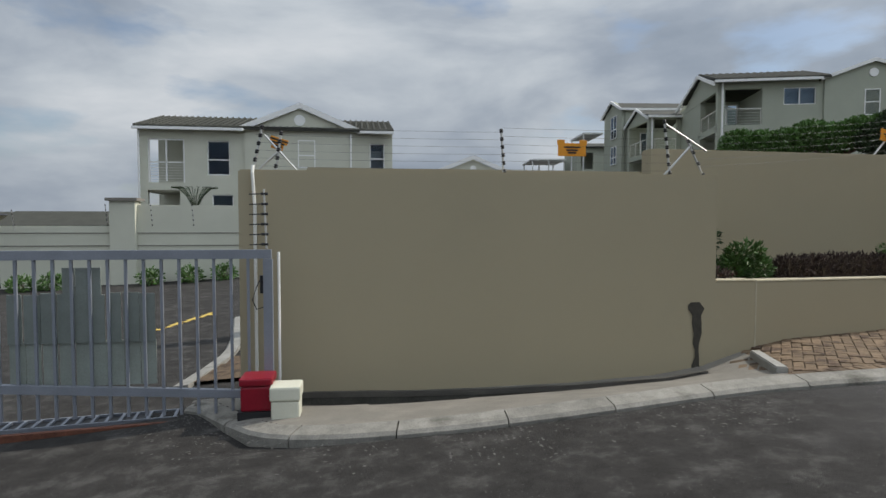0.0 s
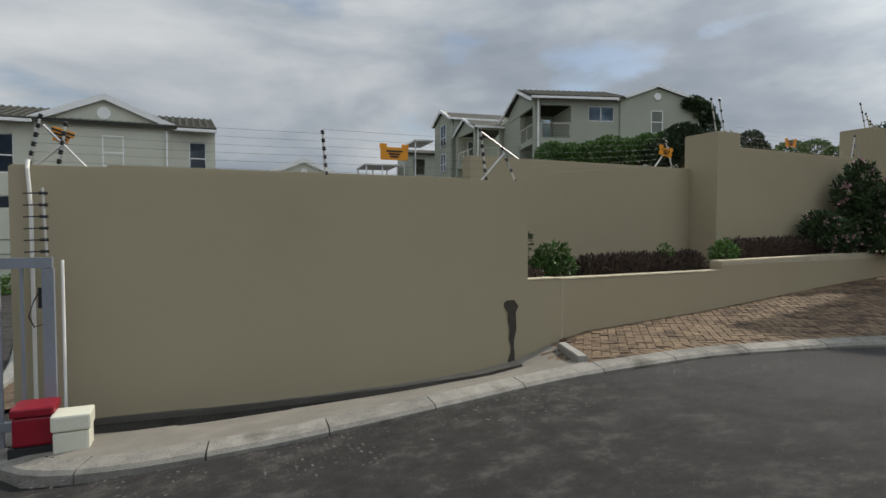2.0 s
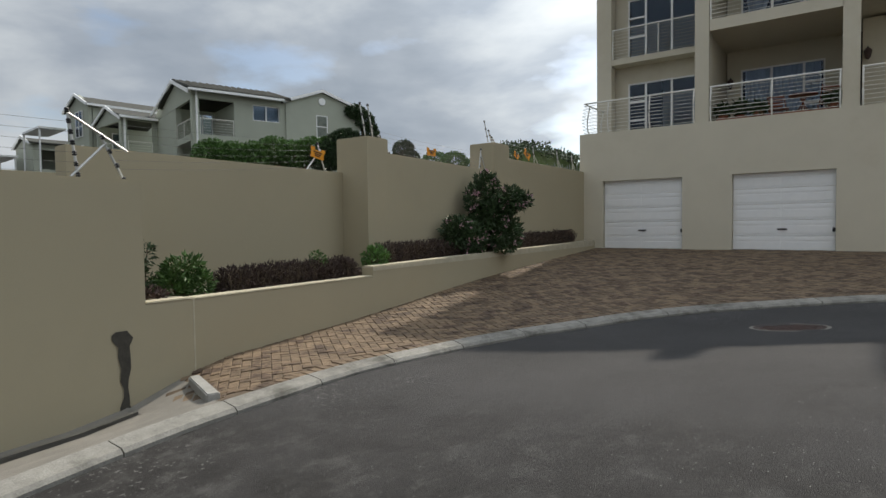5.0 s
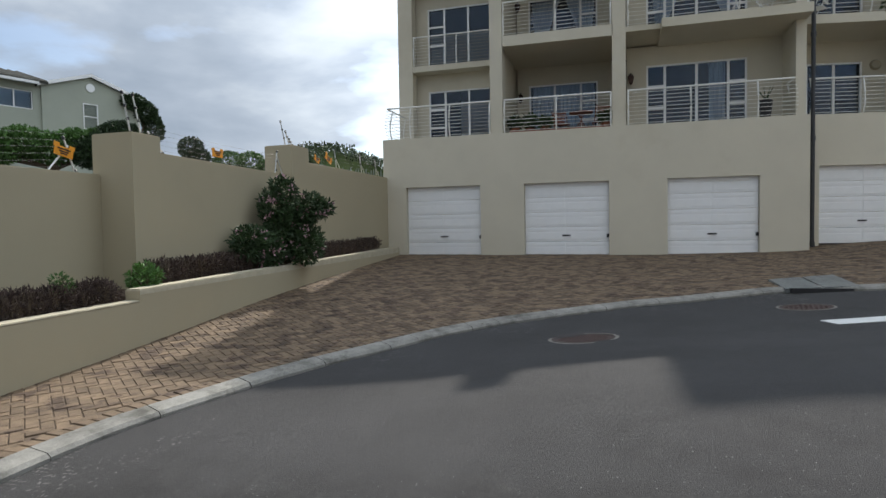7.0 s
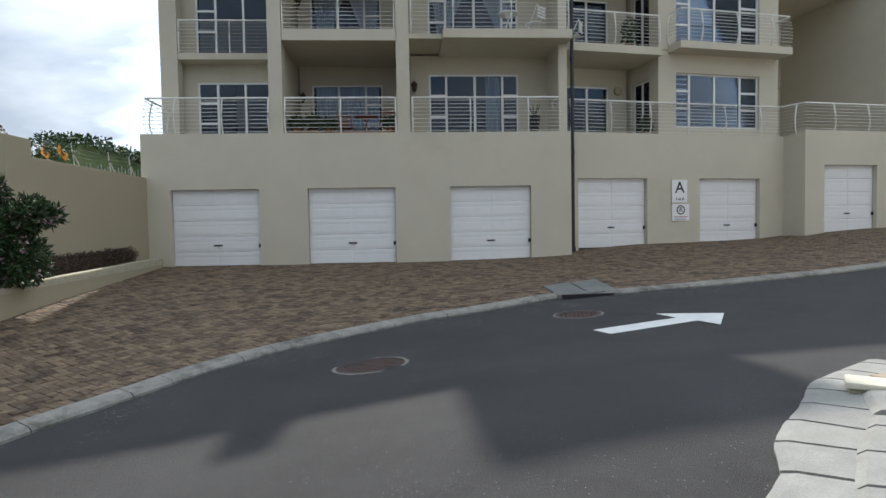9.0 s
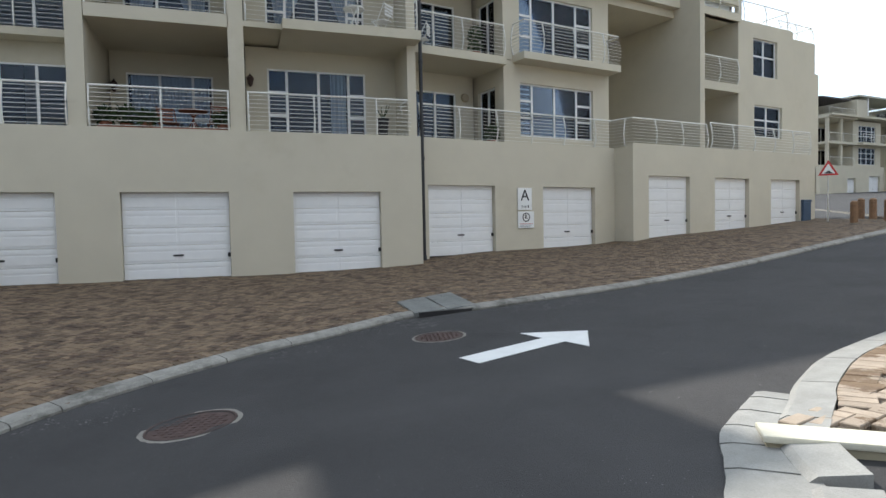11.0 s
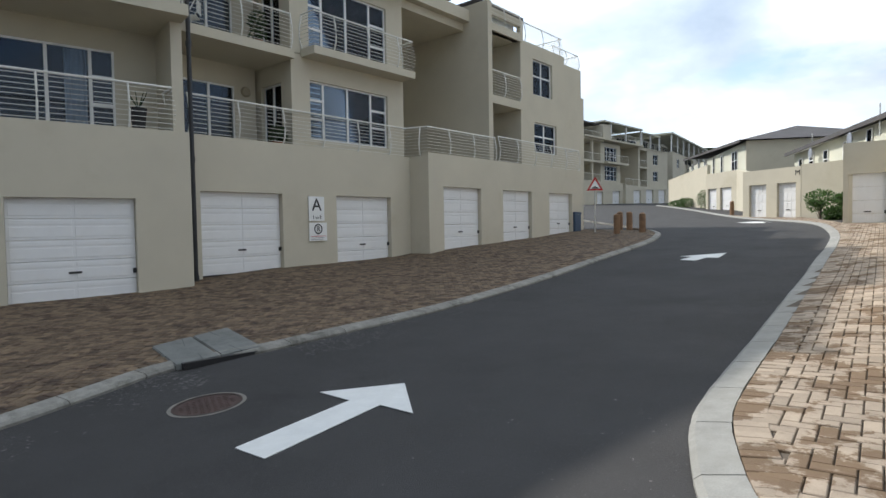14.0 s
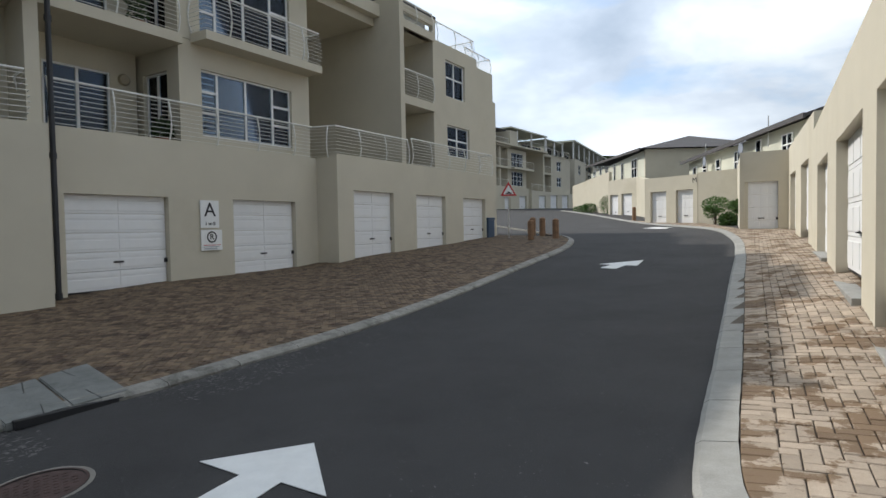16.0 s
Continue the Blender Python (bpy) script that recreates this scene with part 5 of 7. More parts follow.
def shrub(name, base, blobs, n, size, mat, label, cat="shrub", stems=6, flowers=0, group="", seed=1):
    rnd = random.Random(seed)
    root = empty(name, base)
    bm = bmesh.new()
    for k in range(stems):
        c, r = blobs[k % len(blobs)]
        tip = Vector(c) + Vector((rnd.uniform(-0.5, 0.5) * r[0], rnd.uniform(-0.5, 0.5) * r[1], rnd.uniform(0, 0.6) * r[2]))
        tube(bm, [(rnd.uniform(-0.04, 0.04), rnd.uniform(-0.04, 0.04), -0.02), tip * 0.5 + Vector((rnd.uniform(-0.05, 0.05), 0, 0)), tip], [0.018, 0.012, 0.004], 5)
    link("twig_tangle", bm, M_BARK, root)["kind"] = "stuff"
    bm = bmesh.new()
    tot = sum(r[0] * r[1] + r[2] * r[0] for c, r in blobs)
    for c, r in blobs:
        leaf_mass(bm, rnd, c, r, int(n * (r[0] * r[1] + r[2] * r[0]) / tot), size)
    link("foliage", bm, mat, root, normals=False)["kind"] = "stuff"
    if flowers:
        bm = bmesh.new()
        for _ in range(flowers):
            c, r = rnd.choice(blobs)
            d = Vector((rnd.uniform(-1, 1), rnd.uniform(-1, 0.3), rnd.uniform(-0.9, 1))).normalized()
            leaf_mass(bm, rnd, (c[0] + d.x * r[0], c[1] + d.y * r[1], c[2] + d.z * r[2]), (0.04, 0.04, 0.04), 7, 0.06, 1.2, 0)
        link("bloom_mass", bm, M_PINK, root, normals=False)["kind"] = "stuff"
    return tagged(root, label, cat, group)


def hedge(name, p0, p1, depth, h, z0, z1, n, seed, mat=M_HEDGE, size=0.075):
    rnd = random.Random(seed)
    root = empty(name, (p0[0], p0[1], z0))
    L_ = math.hypot(p1[0] - p0[0], p1[1] - p0[1])
    bm = bmesh.new()
    for _ in range(int(n * 0.18)):
        s = rnd.random()
        x, y = (p1[0] - p0[0]) * s, (p1[1] - p0[1]) * s + rnd.uniform(-0.4, 0.4) * depth
        z = (z1 - z0) * s
        tube(bm, [(x, y, z), (x + rnd.uniform(-0.1, 0.1), y + rnd.uniform(-0.06, 0.06), z + h * rnd.uniform(0.5, 1))], 0.003, 3)
    link("twig_tangle", bm, M_BARK, root)["kind"] = "stuff"
    bm = bmesh.new()
    k = max(3, int(L_ / 0.3))
    for i in range(k):
        s = (i + 0.5) / k
        c = ((p1[0] - p0[0]) * s, (p1[1] - p0[1]) * s, (z1 - z0) * s + h * 0.5)
        leaf_mass(bm, rnd, c, (0.26, depth / 2, h * rnd.uniform(0.46, 0.56)), n // k, size, 0.35, 0.2)
    link("foliage", bm, mat, root, normals=False)["kind"] = "stuff"
    tagged(root, "low clipped purple-brown hedge in the planter", "hedge", "planter hedges")


soil = bmesh.new()
hexa(soil, [PF(0.0, 0.2, -0.2), PF(3.3, 0.2, -0.2), (4.6, 9.75, -0.2), (0.7, 9.55, -0.2), PF(0.0, 0.2, 0.68), PF(3.3, 0.2, 0.70), (4.6, 9.75, 0.75), (0.7, 9.55, 0.7)])
hexa(soil, [PF(3.42, 0.2, -0.2), PF(14.6, 0.2, -0.2), (15.9, 9.5, -0.2), (4.62, 9.7, -0.2), PF(3.42, 0.2, 0.85), PF(14.6, 0.2, 0.98), (15.9, 9.5, 1.0), (4.62, 9.7, 0.88)])
tagged(link("planter_soil", soil, M_SOIL), "bare brown soil in the raised planter", kind="structure")
h1a, h1b = PF(0.75, 0.45, 0), PF(3.1, 0.42, 0)
hedge("hedge", (h1a.x, h1a.y), (h1b.x, h1b.y), 0.5, 0.36, 0.72, 0.74, 9000, 3)
h2a, h2b = PF(3.9, 0.5, 0), PF(7.4, 0.5, 0)
hedge("hedge", (h2a.x, h2a.y), (h2b.x, h2b.y), 0.45, 0.36, 0.92, 0.96, 9000, 4)
h3a, h3b = PF(8.9, 0.4, 0), PF(13.4, 0.35, 0)
hedge("hedge", (h3a.x, h3a.y), (h3b.x, h3b.y), 0.4, 0.34, 1.0, 1.08, 7000, 5)
shrub("shrub", (1.5, 8.6, 0.72), [((0.0, 0, 0.36), (0.25, 0.2, 0.2)), ((0.12, 0, 0.2), (0.22, 0.2, 0.16)), ((-0.16, 0.05, 0.22), (0.2, 0.18, 0.16))], 1500, 0.085, M_LEAF, "bright green leafy shrub at the planter's end", seed=2)
shrub("shrub", (1.1, 8.75, 0.7), [((0.0, 0, 0.62), (0.12, 0.1, 0.14)), ((-0.08, 0, 0.42), (0.1, 0.1, 0.14)), ((0.03, 0, 0.2), (0.16, 0.14, 0.16))], 420, 0.075, M_LEAFD, "thin upright dark shrub in the planter corner", seed=21)
shrub("shrub", (0.98, 8.42, 0.72), [((0.0, 0, 0.1), (0.2, 0.12, 0.13))], 500, 0.06, M_HEDGE, "dry brown tuft on the planter corner", seed=22)
shrub("shrub", tuple(PF(2.45, 0.45, 0.85)), [((0, 0, 0.22), (0.13, 0.12, 0.18))], 250, 0.06, M_LEAF, "small green shrub growing out of the hedge", seed=4)
shrub("shrub", tuple(PF(3.72, 0.35, 0.9)), [((0, 0, 0.16), (0.24, 0.2, 0.2))], 700, 0.08, M_LEAF, "small pale green shrub on the planter's edge", seed=6)
shrub("shrub", tuple(PF(9.1, 0.35, 0.98)), [((0, 0, 0.2), (0.3, 0.22, 0.22))], 700, 0.07, M_LEAFD, "small dark green shrub in the planter", seed=7)
shrub("oleander", (8.8, 8.85, 0.92), [((-0.02, 0.0, 1.58), (0.28, 0.24, 0.26)), ((-0.3, 0.05, 1.25), (0.32, 0.24, 0.3)), ((0.26, -0.42, 1.22), (0.36, 0.34, 0.27)), ((0.42, -0.66, 1.2), (0.2, 0.2, 0.15)), ((0.0, -0.05, 0.75), (0.62, 0.36, 0.45)), ((0.2, -0.3, 0.5), (0.5, 0.36, 0.42)), ((-1.05, 0.05, 0.55), (0.5, 0.24, 0.3)), ((-0.6, 0.0, 0.4), (0.45, 0.26, 0.34)), ((0.1, -0.2, 1.05), (0.4, 0.3, 0.25))],
      9000, 0.12, M_LEAFD, "large dark green oleander with pale pink flowers", stems=14, flowers=110, seed=8)




# pale cement splashes on the road beside the kerbs
def splashes(name, line, d0, d1, n, seed, size=0.05):
    rnd = random.Random(seed)
    bm = bmesh.new()
    pts = steps_along(line, 0.05)
    k = 0
    while k < n:
        i = rnd.randrange(len(pts) - 1)
        if noise.noise((pts[i][0] * 0.9, pts[i][1] * 0.9, seed)) < rnd.uniform(-0.35, 0.35):
            continue
        k += 1
        (ax, ay), (bx, by) = pts[i], pts[i + 1]
        tl = math.hypot(bx - ax, by - ay)
        nx, ny = (by - ay) / tl, -(bx - ax) / tl
        d = d0 + (d1 - d0) * rnd.random() ** 1.8
        x, y = ax + nx * d, ay + ny * d
        m = rnd.randint(5, 8)
        s = size * rnd.uniform(0.2, 1.0) ** 1.6
        ph = rnd.uniform(0, 6)
        st = rnd.uniform(1.0, 2.6)
        ring = []
        for q in range(m):
            a = q * math.tau / m + rnd.uniform(-0.25, 0.25)
            r = s * rnd.uniform(0.45, 1.0)
            u, v = r * st * math.cos(a), r * math.sin(a)
            px_, py_ = x + u * math.cos(ph) - v * math.sin(ph), y + u * math.sin(ph) + v * math.cos(ph)
            ring.append(bm.verts.new((px_, py_, gz(px_, py_) + 0.003)))
        bm.faces.new(ring)
    for f in bm.faces:
        f.normal_update()
        if f.normal.z < 0:
            f.normal_flip()
    tagged(link(name, bm, M_SPLASH, normals=False), "pale dried cement splashes on the asphalt", "stain", kind="stuff")


M_SPLASH = material("cement_splash", (0.105, 0.10, 0.095), 0.9, vary=0.3, scale=8, bump=0.1)
splashes("cement_splash", KERB_L[1:16], 0.02, 0.8, 2200, 1, 0.015)
splashes("cement_splash", KERB_L[16:23], 0.04, 0.9, 1100, 2, 0.022)
splashes("cement_splash", KERB_R[6:13], -1.8, -0.1, 260, 3, 0.014)

# ---- island at the end of the south kerb ----
LW = Frame((2.47, -0.20), (-0.60, -0.80))
low = empty("low_wall", (1.9, -0.3, 0.7))
tagged(low, "low beige wall end with a pale cream coping", "low wall", kind="structure")
for nm, a, mat in (("body", (LW, 0.02, 2.6, 0.02, 0.21, 0.4, 0.835), M_WALL), ("coping", (LW, 0, 2.62, 0, 0.23, 0.837, 0.877), M_CAP)):
    bm = bmesh.new()
    box(bm, *a, 0.012)
    for v in bm.verts:
        v.co -= low.location
    link(nm, bm, mat, low)
bed("flower_bed", offset_line(KERB_R[0:5], -0.26) + [(2.43, -0.2), (1.0, -2.0), (-0.3, 0.5)], M_SOIL, -0.06, "bare soil bed with dry leaves", 0.1)
rnd = random.Random(31)
bm = bmesh.new()
for _ in range(900):
    x, y = rnd.uniform(0.6, 2.1), rnd.uniform(-0.8, 0.8)
    if inside(x, y, offset_line(KERB_R[0:5], -0.3) + [(2.25, -0.15), (0.9, -2.0), (-0.2, 0.5)]):
        leaf_mass(bm, rnd, (x, y, gz(x, y) - 0.035), (0.02, 0.02, 0.01), 1, 0.05, 1.2, 0)
tagged(link("dry_leaves", bm, M_TERRA, normals=False), "fallen dry brown leaves on the soil", "leaves", kind="stuff")

# ---- signs on the block ----
board = empty("block_sign", A2(3.9, -0.03, 2.8))
tagged(board, "white board with a black letter A and a number range", "sign")
BS = Frame((0, 0), A2.d)


def board_part(root, name, b, mat):
    bm = bmesh.new()
    box(bm, *b)
    return link(name, bm, mat, root)


board_part(board, "panel", (BS, -0.28, 0.28, -0.012, 0.012, -0.36, 0.36), M_WHITE)


def letters(root, name, body, size, at, ry, mat, parent=True):
    cu = bpy.data.curves.new(name, "FONT")
    cu.body, cu.size, cu.align_x, cu.align_y, cu.extrude = body, size, "CENTER", "CENTER", 0.004
    tmp = new(name, cu)
    dg = bpy.context.evaluated_depsgraph_get()
    me = bpy.data.meshes.new_from_object(tmp.evaluated_get(dg))
    bpy.data.objects.remove(tmp)
    me.materials.clear()
    me.materials.append(mat)
    me.transform(Matrix.Translation(at) @ Matrix.Rotation(ry, 4, "Z") @ Matrix.Rotation(math.pi / 2, 4, "X"))
    ob = new(name, me)
    ob.parent = root
    return ob


RY = math.atan2(A2.d[1], A2.d[0])
letters(board, "letter", "A", 0.52, BS(0, -0.018, 0.1), RY, M_BLACK)
letters(board, "number", "1 to 8", 0.13, BS(0, -0.018, -0.25), RY, M_BLACK)
nop = empty("parking_sign", A2(3.94, -0.03, 2.12))
tagged(nop, "white no-parking board with a ringed letter R", "sign")
board_part(nop, "panel", (BS, -0.32, 0.32, -0.012, 0.012, -0.27, 0.27), M_WHITE)
bm = bmesh.new()
for k in range(28):
    a, b = k * math.tau / 28, (k + 1) * math.tau / 28
    hexa(bm, [BS(r * math.cos(t), v, 0.08 + r * math.sin(t)) for v in (-0.018, -0.01) for r, t in ((0.15, a), (0.15, b), (0.115, b), (0.115, a))])
bmesh.ops.remove_doubles(bm, verts=bm.verts[:], dist=0.0005)
link("ring", bm, M_BLACK, nop)
letters(nop, "letter", "R", 0.22, BS(0, -0.02, 0.08), RY, M_BLACK)
for k in range(3):
    board_part(nop, "text_bar", (BS, -0.26, 0.26 - 0.05 * k, -0.018, -0.011, -0.14 - 0.045 * k, -0.125 - 0.045 * k), M_SIGNR if k == 0 else M_METAL)

# warning triangle, bin and bollards at the end of the block
tri_sign = empty("road_sign", (17.84, -20.35, 1.85))
tagged(tri_sign, "red-edged triangular warning sign for a speed hump on a post", "road sign")
bm = bmesh.new()
tube(bm, [(0, 0, -0.1), (0, 0, 1.95)], 0.03, 8)
link("post", bm, M_GALV, tri_sign)
TS = Frame((0, 0), (-0.72, -0.69))


def triangle(bm, s, v, z):
    p = [(-s, -s * 0.577), (s, -s * 0.577), (0, s * 1.155)]
    f = [bm.verts.new(TS(a, v, z + b)) for a, b in p]
    g = [bm.verts.new(TS(a, v + 0.012, z + b)) for a, b in p]
    bm.faces.new(f)
    bm.faces.new(g[::-1])
    for i in range(3):
        bm.faces.new((f[i], f[(i + 1) % 3], g[(i + 1) % 3], g[i]))


for nm, s, v, mat in (("border", 0.36, -0.04, M_SIGNR), ("face", 0.235, -0.054, M_WHITE)):
    bm = bmesh.new()
    triangle(bm, s, v, 2.05)
    link(nm, bm, mat, tri_sign)
bm = bmesh.new()
box(bm, TS, -0.13, 0.13, -0.068, -0.055, 1.93, 1.97)
tube(bm, [TS(-0.06, -0.062, 1.97), TS(0, -0.062, 2.02), TS(0.06, -0.062, 1.97)], 0.025, 6)
link("hump_symbol", bm, M_BLACK, tri_sign)
bin_ = empty("bin", (19.35, -20.75, gz(19.35, -20.75)))
tagged(bin_, "blue-grey upright bin standing by the end wall", "bin")
for nm, b in (("body", (W, -0.26, 0.26, -0.22, 0.22, 0.02, 0.86, 0.02)), ("lid", (W, -0.28, 0.28, -0.24, 0.24, 0.865, 0.97, 0.02))):
    bm = bmesh.new()
    box(bm, *b)
    link(nm, bm, M_BLUE, bin_)


def bollard(x, y, h=0.9, r=0.135):
    root = empty("bollard", (x, y, gz(x, y)))
    bm = bmesh.new()
    tube(bm, [(0, 0, -0.1), (0, 0, h * 0.84), (0, 0, h * 0.86)], [r, r, r * 0.8], 10)
    link("post", bm, M_WOOD, root)
    bm = bmesh.new()
    tube(bm, [(0, 0, h * 0.861), (0, 0, h * 0.93), (0, 0, h)], [r * 1.02, r, r * 0.5], 10)
    link("cap", bm, M_WOOD, root)
    tagged(root, "round weathered brown timber bollard on the brick paving", "bollard", "bollards")


for x, y in ((16.2, -19.6), (17.6, -21.9), (16.9, -21.6), (15.5, -20.4)):
    bollard(x, y)
bollard(20.0, -38.3, 1.0)
for x, y in ((18.9, -38.5), (13.3, -33.9)):
    root = empty("marker_post", (x, y, gz(x, y)))
    bm = bmesh.new()
    tube(bm, [(0, 0, -0.1), (0, 0, 0.85), (0, 0, 0.9)], [0.06, 0.06, 0.09], 8)
    link("post", bm, M_BLACK, root)
    tagged(root, "short black garden light post", "garden light")


# ---- houses beyond the walls ----
def slab_roof(bm, fr, u0, u1, v0, v1, zr, ze, thick=0.14, along="u"):
    """Two slopes with the ridge along u."""
    vm = (v0 + v1) / 2
    for a, b in ((v0, vm), (v1, vm)):
        hexa(bm, [fr(u0, a, ze), fr(u1, a, ze), fr(u1, b, zr), fr(u0, b, zr), fr(u0, a, ze + thick), fr(u1, a, ze + thick), fr(u1, b, zr + thick), fr(u0, b, zr + thick)])


def tile_ribs(root, fr, u0, u1, v0, v1, zr, ze, gap=0.3):
    vm = (v0 + v1) / 2
    bm = bmesh.new()
    n = int((u1 - u0) / gap)
    for k in range(n + 1):
        u = u0 + (u1 - u0) * k / n
        tube(bm, [fr(u, v0, ze + 0.15), fr(u, vm, zr + 0.15)], 0.06, 5, cap=False)
    for k in range(9):
        s = k / 9
        tube(bm, [fr(u0, v0 + (vm - v0) * s, ze + (zr - ze) * s + 0.14), fr(u1, v0 + (vm - v0) * s, ze + (zr - ze) * s + 0.14)], 0.045, 4, cap=False)
    for v in bm.verts:
        v.co -= root.location
    link("roof_tiles", bm, M_TILE, root)["kind"] = "stuff"


def hpart(root, name, mat, fn):
    bm = bmesh.new()
    fn(bm)
    for v in bm.verts:
        v.co -= root.location
    return link(name, bm, mat, root)


def gable_wall(bm, fr, u0, u1, v0, v1, zb, ze, zp, um=None):
    um = (u0 + u1) / 2 if um is None else um
    f = [(u0, zb), (u1, zb), (u1, ze), (um, zp), (u0, ze)]
    a = [bm.verts.new(fr(u, v0, z)) for u, z in f]
    b = [bm.verts.new(fr(u, v1, z)) for u, z in f]
    bm.faces.new(a)
    bm.faces.new(b[::-1])
    for i in range(5):
        bm.faces.new((a[i], a[(i + 1) % 5], b[(i + 1) % 5], b[i]))


def hwin(root, fr, u0, u1, v, z0, z1, cols=(), rows=(0.45,), curtain="blind"):
    w = window(root, fr, u0, u1, v, z0, z1, cols, rows, curtain)
    w.matrix_parent_inverse = Matrix.Translation(-Vector(root.location))
    return w


def bargeboard(bm, fr, u0, u1, v, ze, zp, w=0.28, um=None):
    um = (u0 + u1) / 2 if um is None else um
    for a, b in ((u0, um), (u1, um)):
        hexa(bm, [fr(a, v, ze), fr(b, v, zp), fr(b, v + 0.1, zp), fr(a, v + 0.1, ze), fr(a, v, ze + w), fr(b, v, zp + w), fr(b, v + 0.1, zp + w), fr(a, v + 0.1, ze + w)])


HA = Frame((-13.95, 32.0), (1, 0.0))
S = 0.94
house_a = empty("house", (-8, 36, 0))
tagged(house_a, "pale two-storey house with a gable and brown tiled roof", "house")
E_ = 6.05
hpart(house_a, "wall", M_PALE, lambda bm: wall_open(bm, HA, 0.0, 12.25, 0.0, 0.25, -0.9, E_, [(0.45, 2.15, 3.42, 5.55), (0.42, 1.9, 0.9, 3.05), (3.4, 4.4, 1.3, 2.85), (3.2, 4.25, 3.8, 5.48), (7.55, 8.4, 4.2, 5.58), (11.1, 11.85, 4.1, 5.5)]))
hpart(house_a, "wall", M_PALE, lambda bm: (box(bm, HA, 0, 12.25, 8.0, 8.25, -0.9, E_), box(bm, HA, 0, 0.25, 0.25, 8.0, -0.9, 1.9), box(bm, HA, 0, 0.25, 3.0, 8.0, 1.9, 3.2), box(bm, HA, 0.25, 2.3, 2.9, 3.1, -0.9, 2.95), box(bm, HA, 0, 0.25, 3.0, 8.0, 3.2, E_), box(bm, HA, 12.0, 12.25, 0.25, 8, -0.9, E_), box(bm, HA, 0.25, 2.2, 0.25, 3.0, 2.95, 3.2), box(bm, HA, 2.3, 2.5, 0.25, 8.0, 3.2, E_), box(bm, HA, 0.25, 2.3, 2.9, 3.1, 3.2, E_)))
hpart(house_a, "gable", M_PALE, lambda bm: gable_wall(bm, HA, 5.0, 10.3, -0.12, -0.005, -0.9, 6.05, 7.15))
hpart(house_a, "bargeboard", M_WHITE, lambda bm: bargeboard(bm, HA, 4.75, 10.6, -0.3, 5.9, 7.12))
hpart(house_a, "roof", M_TILE, lambda bm: slab_roof(bm, HA, -0.08, 12.3, -0.35, 8.6, 7.15, 6.0))
tile_ribs(house_a, HA, -0.03, 12.25, -0.33, 8.5, 7.15, 6.0)
hpart(house_a, "gable_roof", M_TILE, lambda bm: [hexa(bm, [HA(a, -0.25, 5.98), HA(7.66, -0.25, 7.2), HA(7.66, 4, 7.2), HA(a, 4, 5.98), HA(a, -0.25, 6.1), HA(7.66, -0.25, 7.34), HA(7.66, 4, 7.34), HA(a, 4, 6.1)]) for a in (4.75, 10.6)])
hpart(house_a, "gutter", M_WHITE, lambda bm: (box(bm, HA, -0.1, 5.0, -0.5, -0.38, 5.93, 6.06), box(bm, HA, 10.6, 12.3, -0.5, -0.38, 5.93, 6.06)))
for u in (0.1, 10.15):
    hpart(house_a, "downpipe", M_WHITE, lambda bm, u=u: tube(bm, [HA(u, -0.18, 5.9), HA(u, -0.18, -0.5)], 0.05, 6))
hpart(house_a, "round_vent", M_WHITE, lambda bm: tube(bm, [HA(7.65, -0.16, 6.55), HA(7.65, -0.11, 6.55)], 0.27, 20))
hwin(house_a, HA, 3.2, 4.25, 0.08, 3.8, 5.48)
hwin(house_a, HA, 7.55, 8.4, -0.14, 4.2, 5.58)
hpart(house_a, "curtain", M_METAL, lambda bm: box(bm, HA, 7.58, 8.37, -0.1185, -0.1155, 4.23, 5.55))
hwin(house_a, HA, 11.1, 11.85, 0.08, 4.1, 5.5, curtain=None)
hpart(house_a, "balcony_frame", M_WHITE, lambda bm: [box(bm, HA, a, b, 0.05, 0.12, c, d) for a, b, c, d in ((0.45, 0.53, 3.42, 5.55), (2.07, 2.15, 3.42, 5.55), (0.53, 2.07, 5.47, 5.55), (1.25, 1.32, 3.5, 5.47), (0.53, 2.07, 4.38, 4.44))])
hpart(house_a, "balcony_rail", M_RAIL, lambda bm: [tube(bm, [HA(0.5, 0.14, 3.5 + 0.13 * k), HA(2.1, 0.14, 3.5 + 0.13 * k)], 0.012, 4) for k in range(7)])
hwin(house_a, HA, 3.4, 4.4, 0.06, 1.3, 2.85, curtain=None)

# garden wall beyond the gate
FW = Frame((-12.1, 24.0), (1, 0.0))
plain_wall("wall_far_high", FW, 0.85, 6.5, 0, 0.25, -0.9, 2.12, 2.1, M_PALE, "pale panelled garden wall beyond the gate")
plain_wall("wall_far_pier", FW, 0, 0.85, -0.2, 0.4, -0.9, 2.25, 2.25, M_PALE, "pale square wall pier")
plain_wall("wall_far_cap", FW, -0.1, 0.95, -0.3, 0.5, 2.255, 2.36, 2.36, M_CONC, "flat brown cap on the pier")
plain_wall("wall_far_low", FW, -14, 0, 0, 0.25, -0.9, 1.36, 1.36, M_PALE, "pale lower garden wall beyond the gate")
for k in range(3):
    bm = bmesh.new()
    box(bm, FW, -14, 6.5, -0.02, -0.002, 0.2 + 0.45 * k, 0.23 + 0.45 * k)
    tagged(link("trim", bm, M_CONC), kind="structure")
lamp = empty("street_lamp", (-15.3, 23.0, -0.7))
tagged(lamp, "black post lamp with a flat bowl-shaped head", "street lamp")
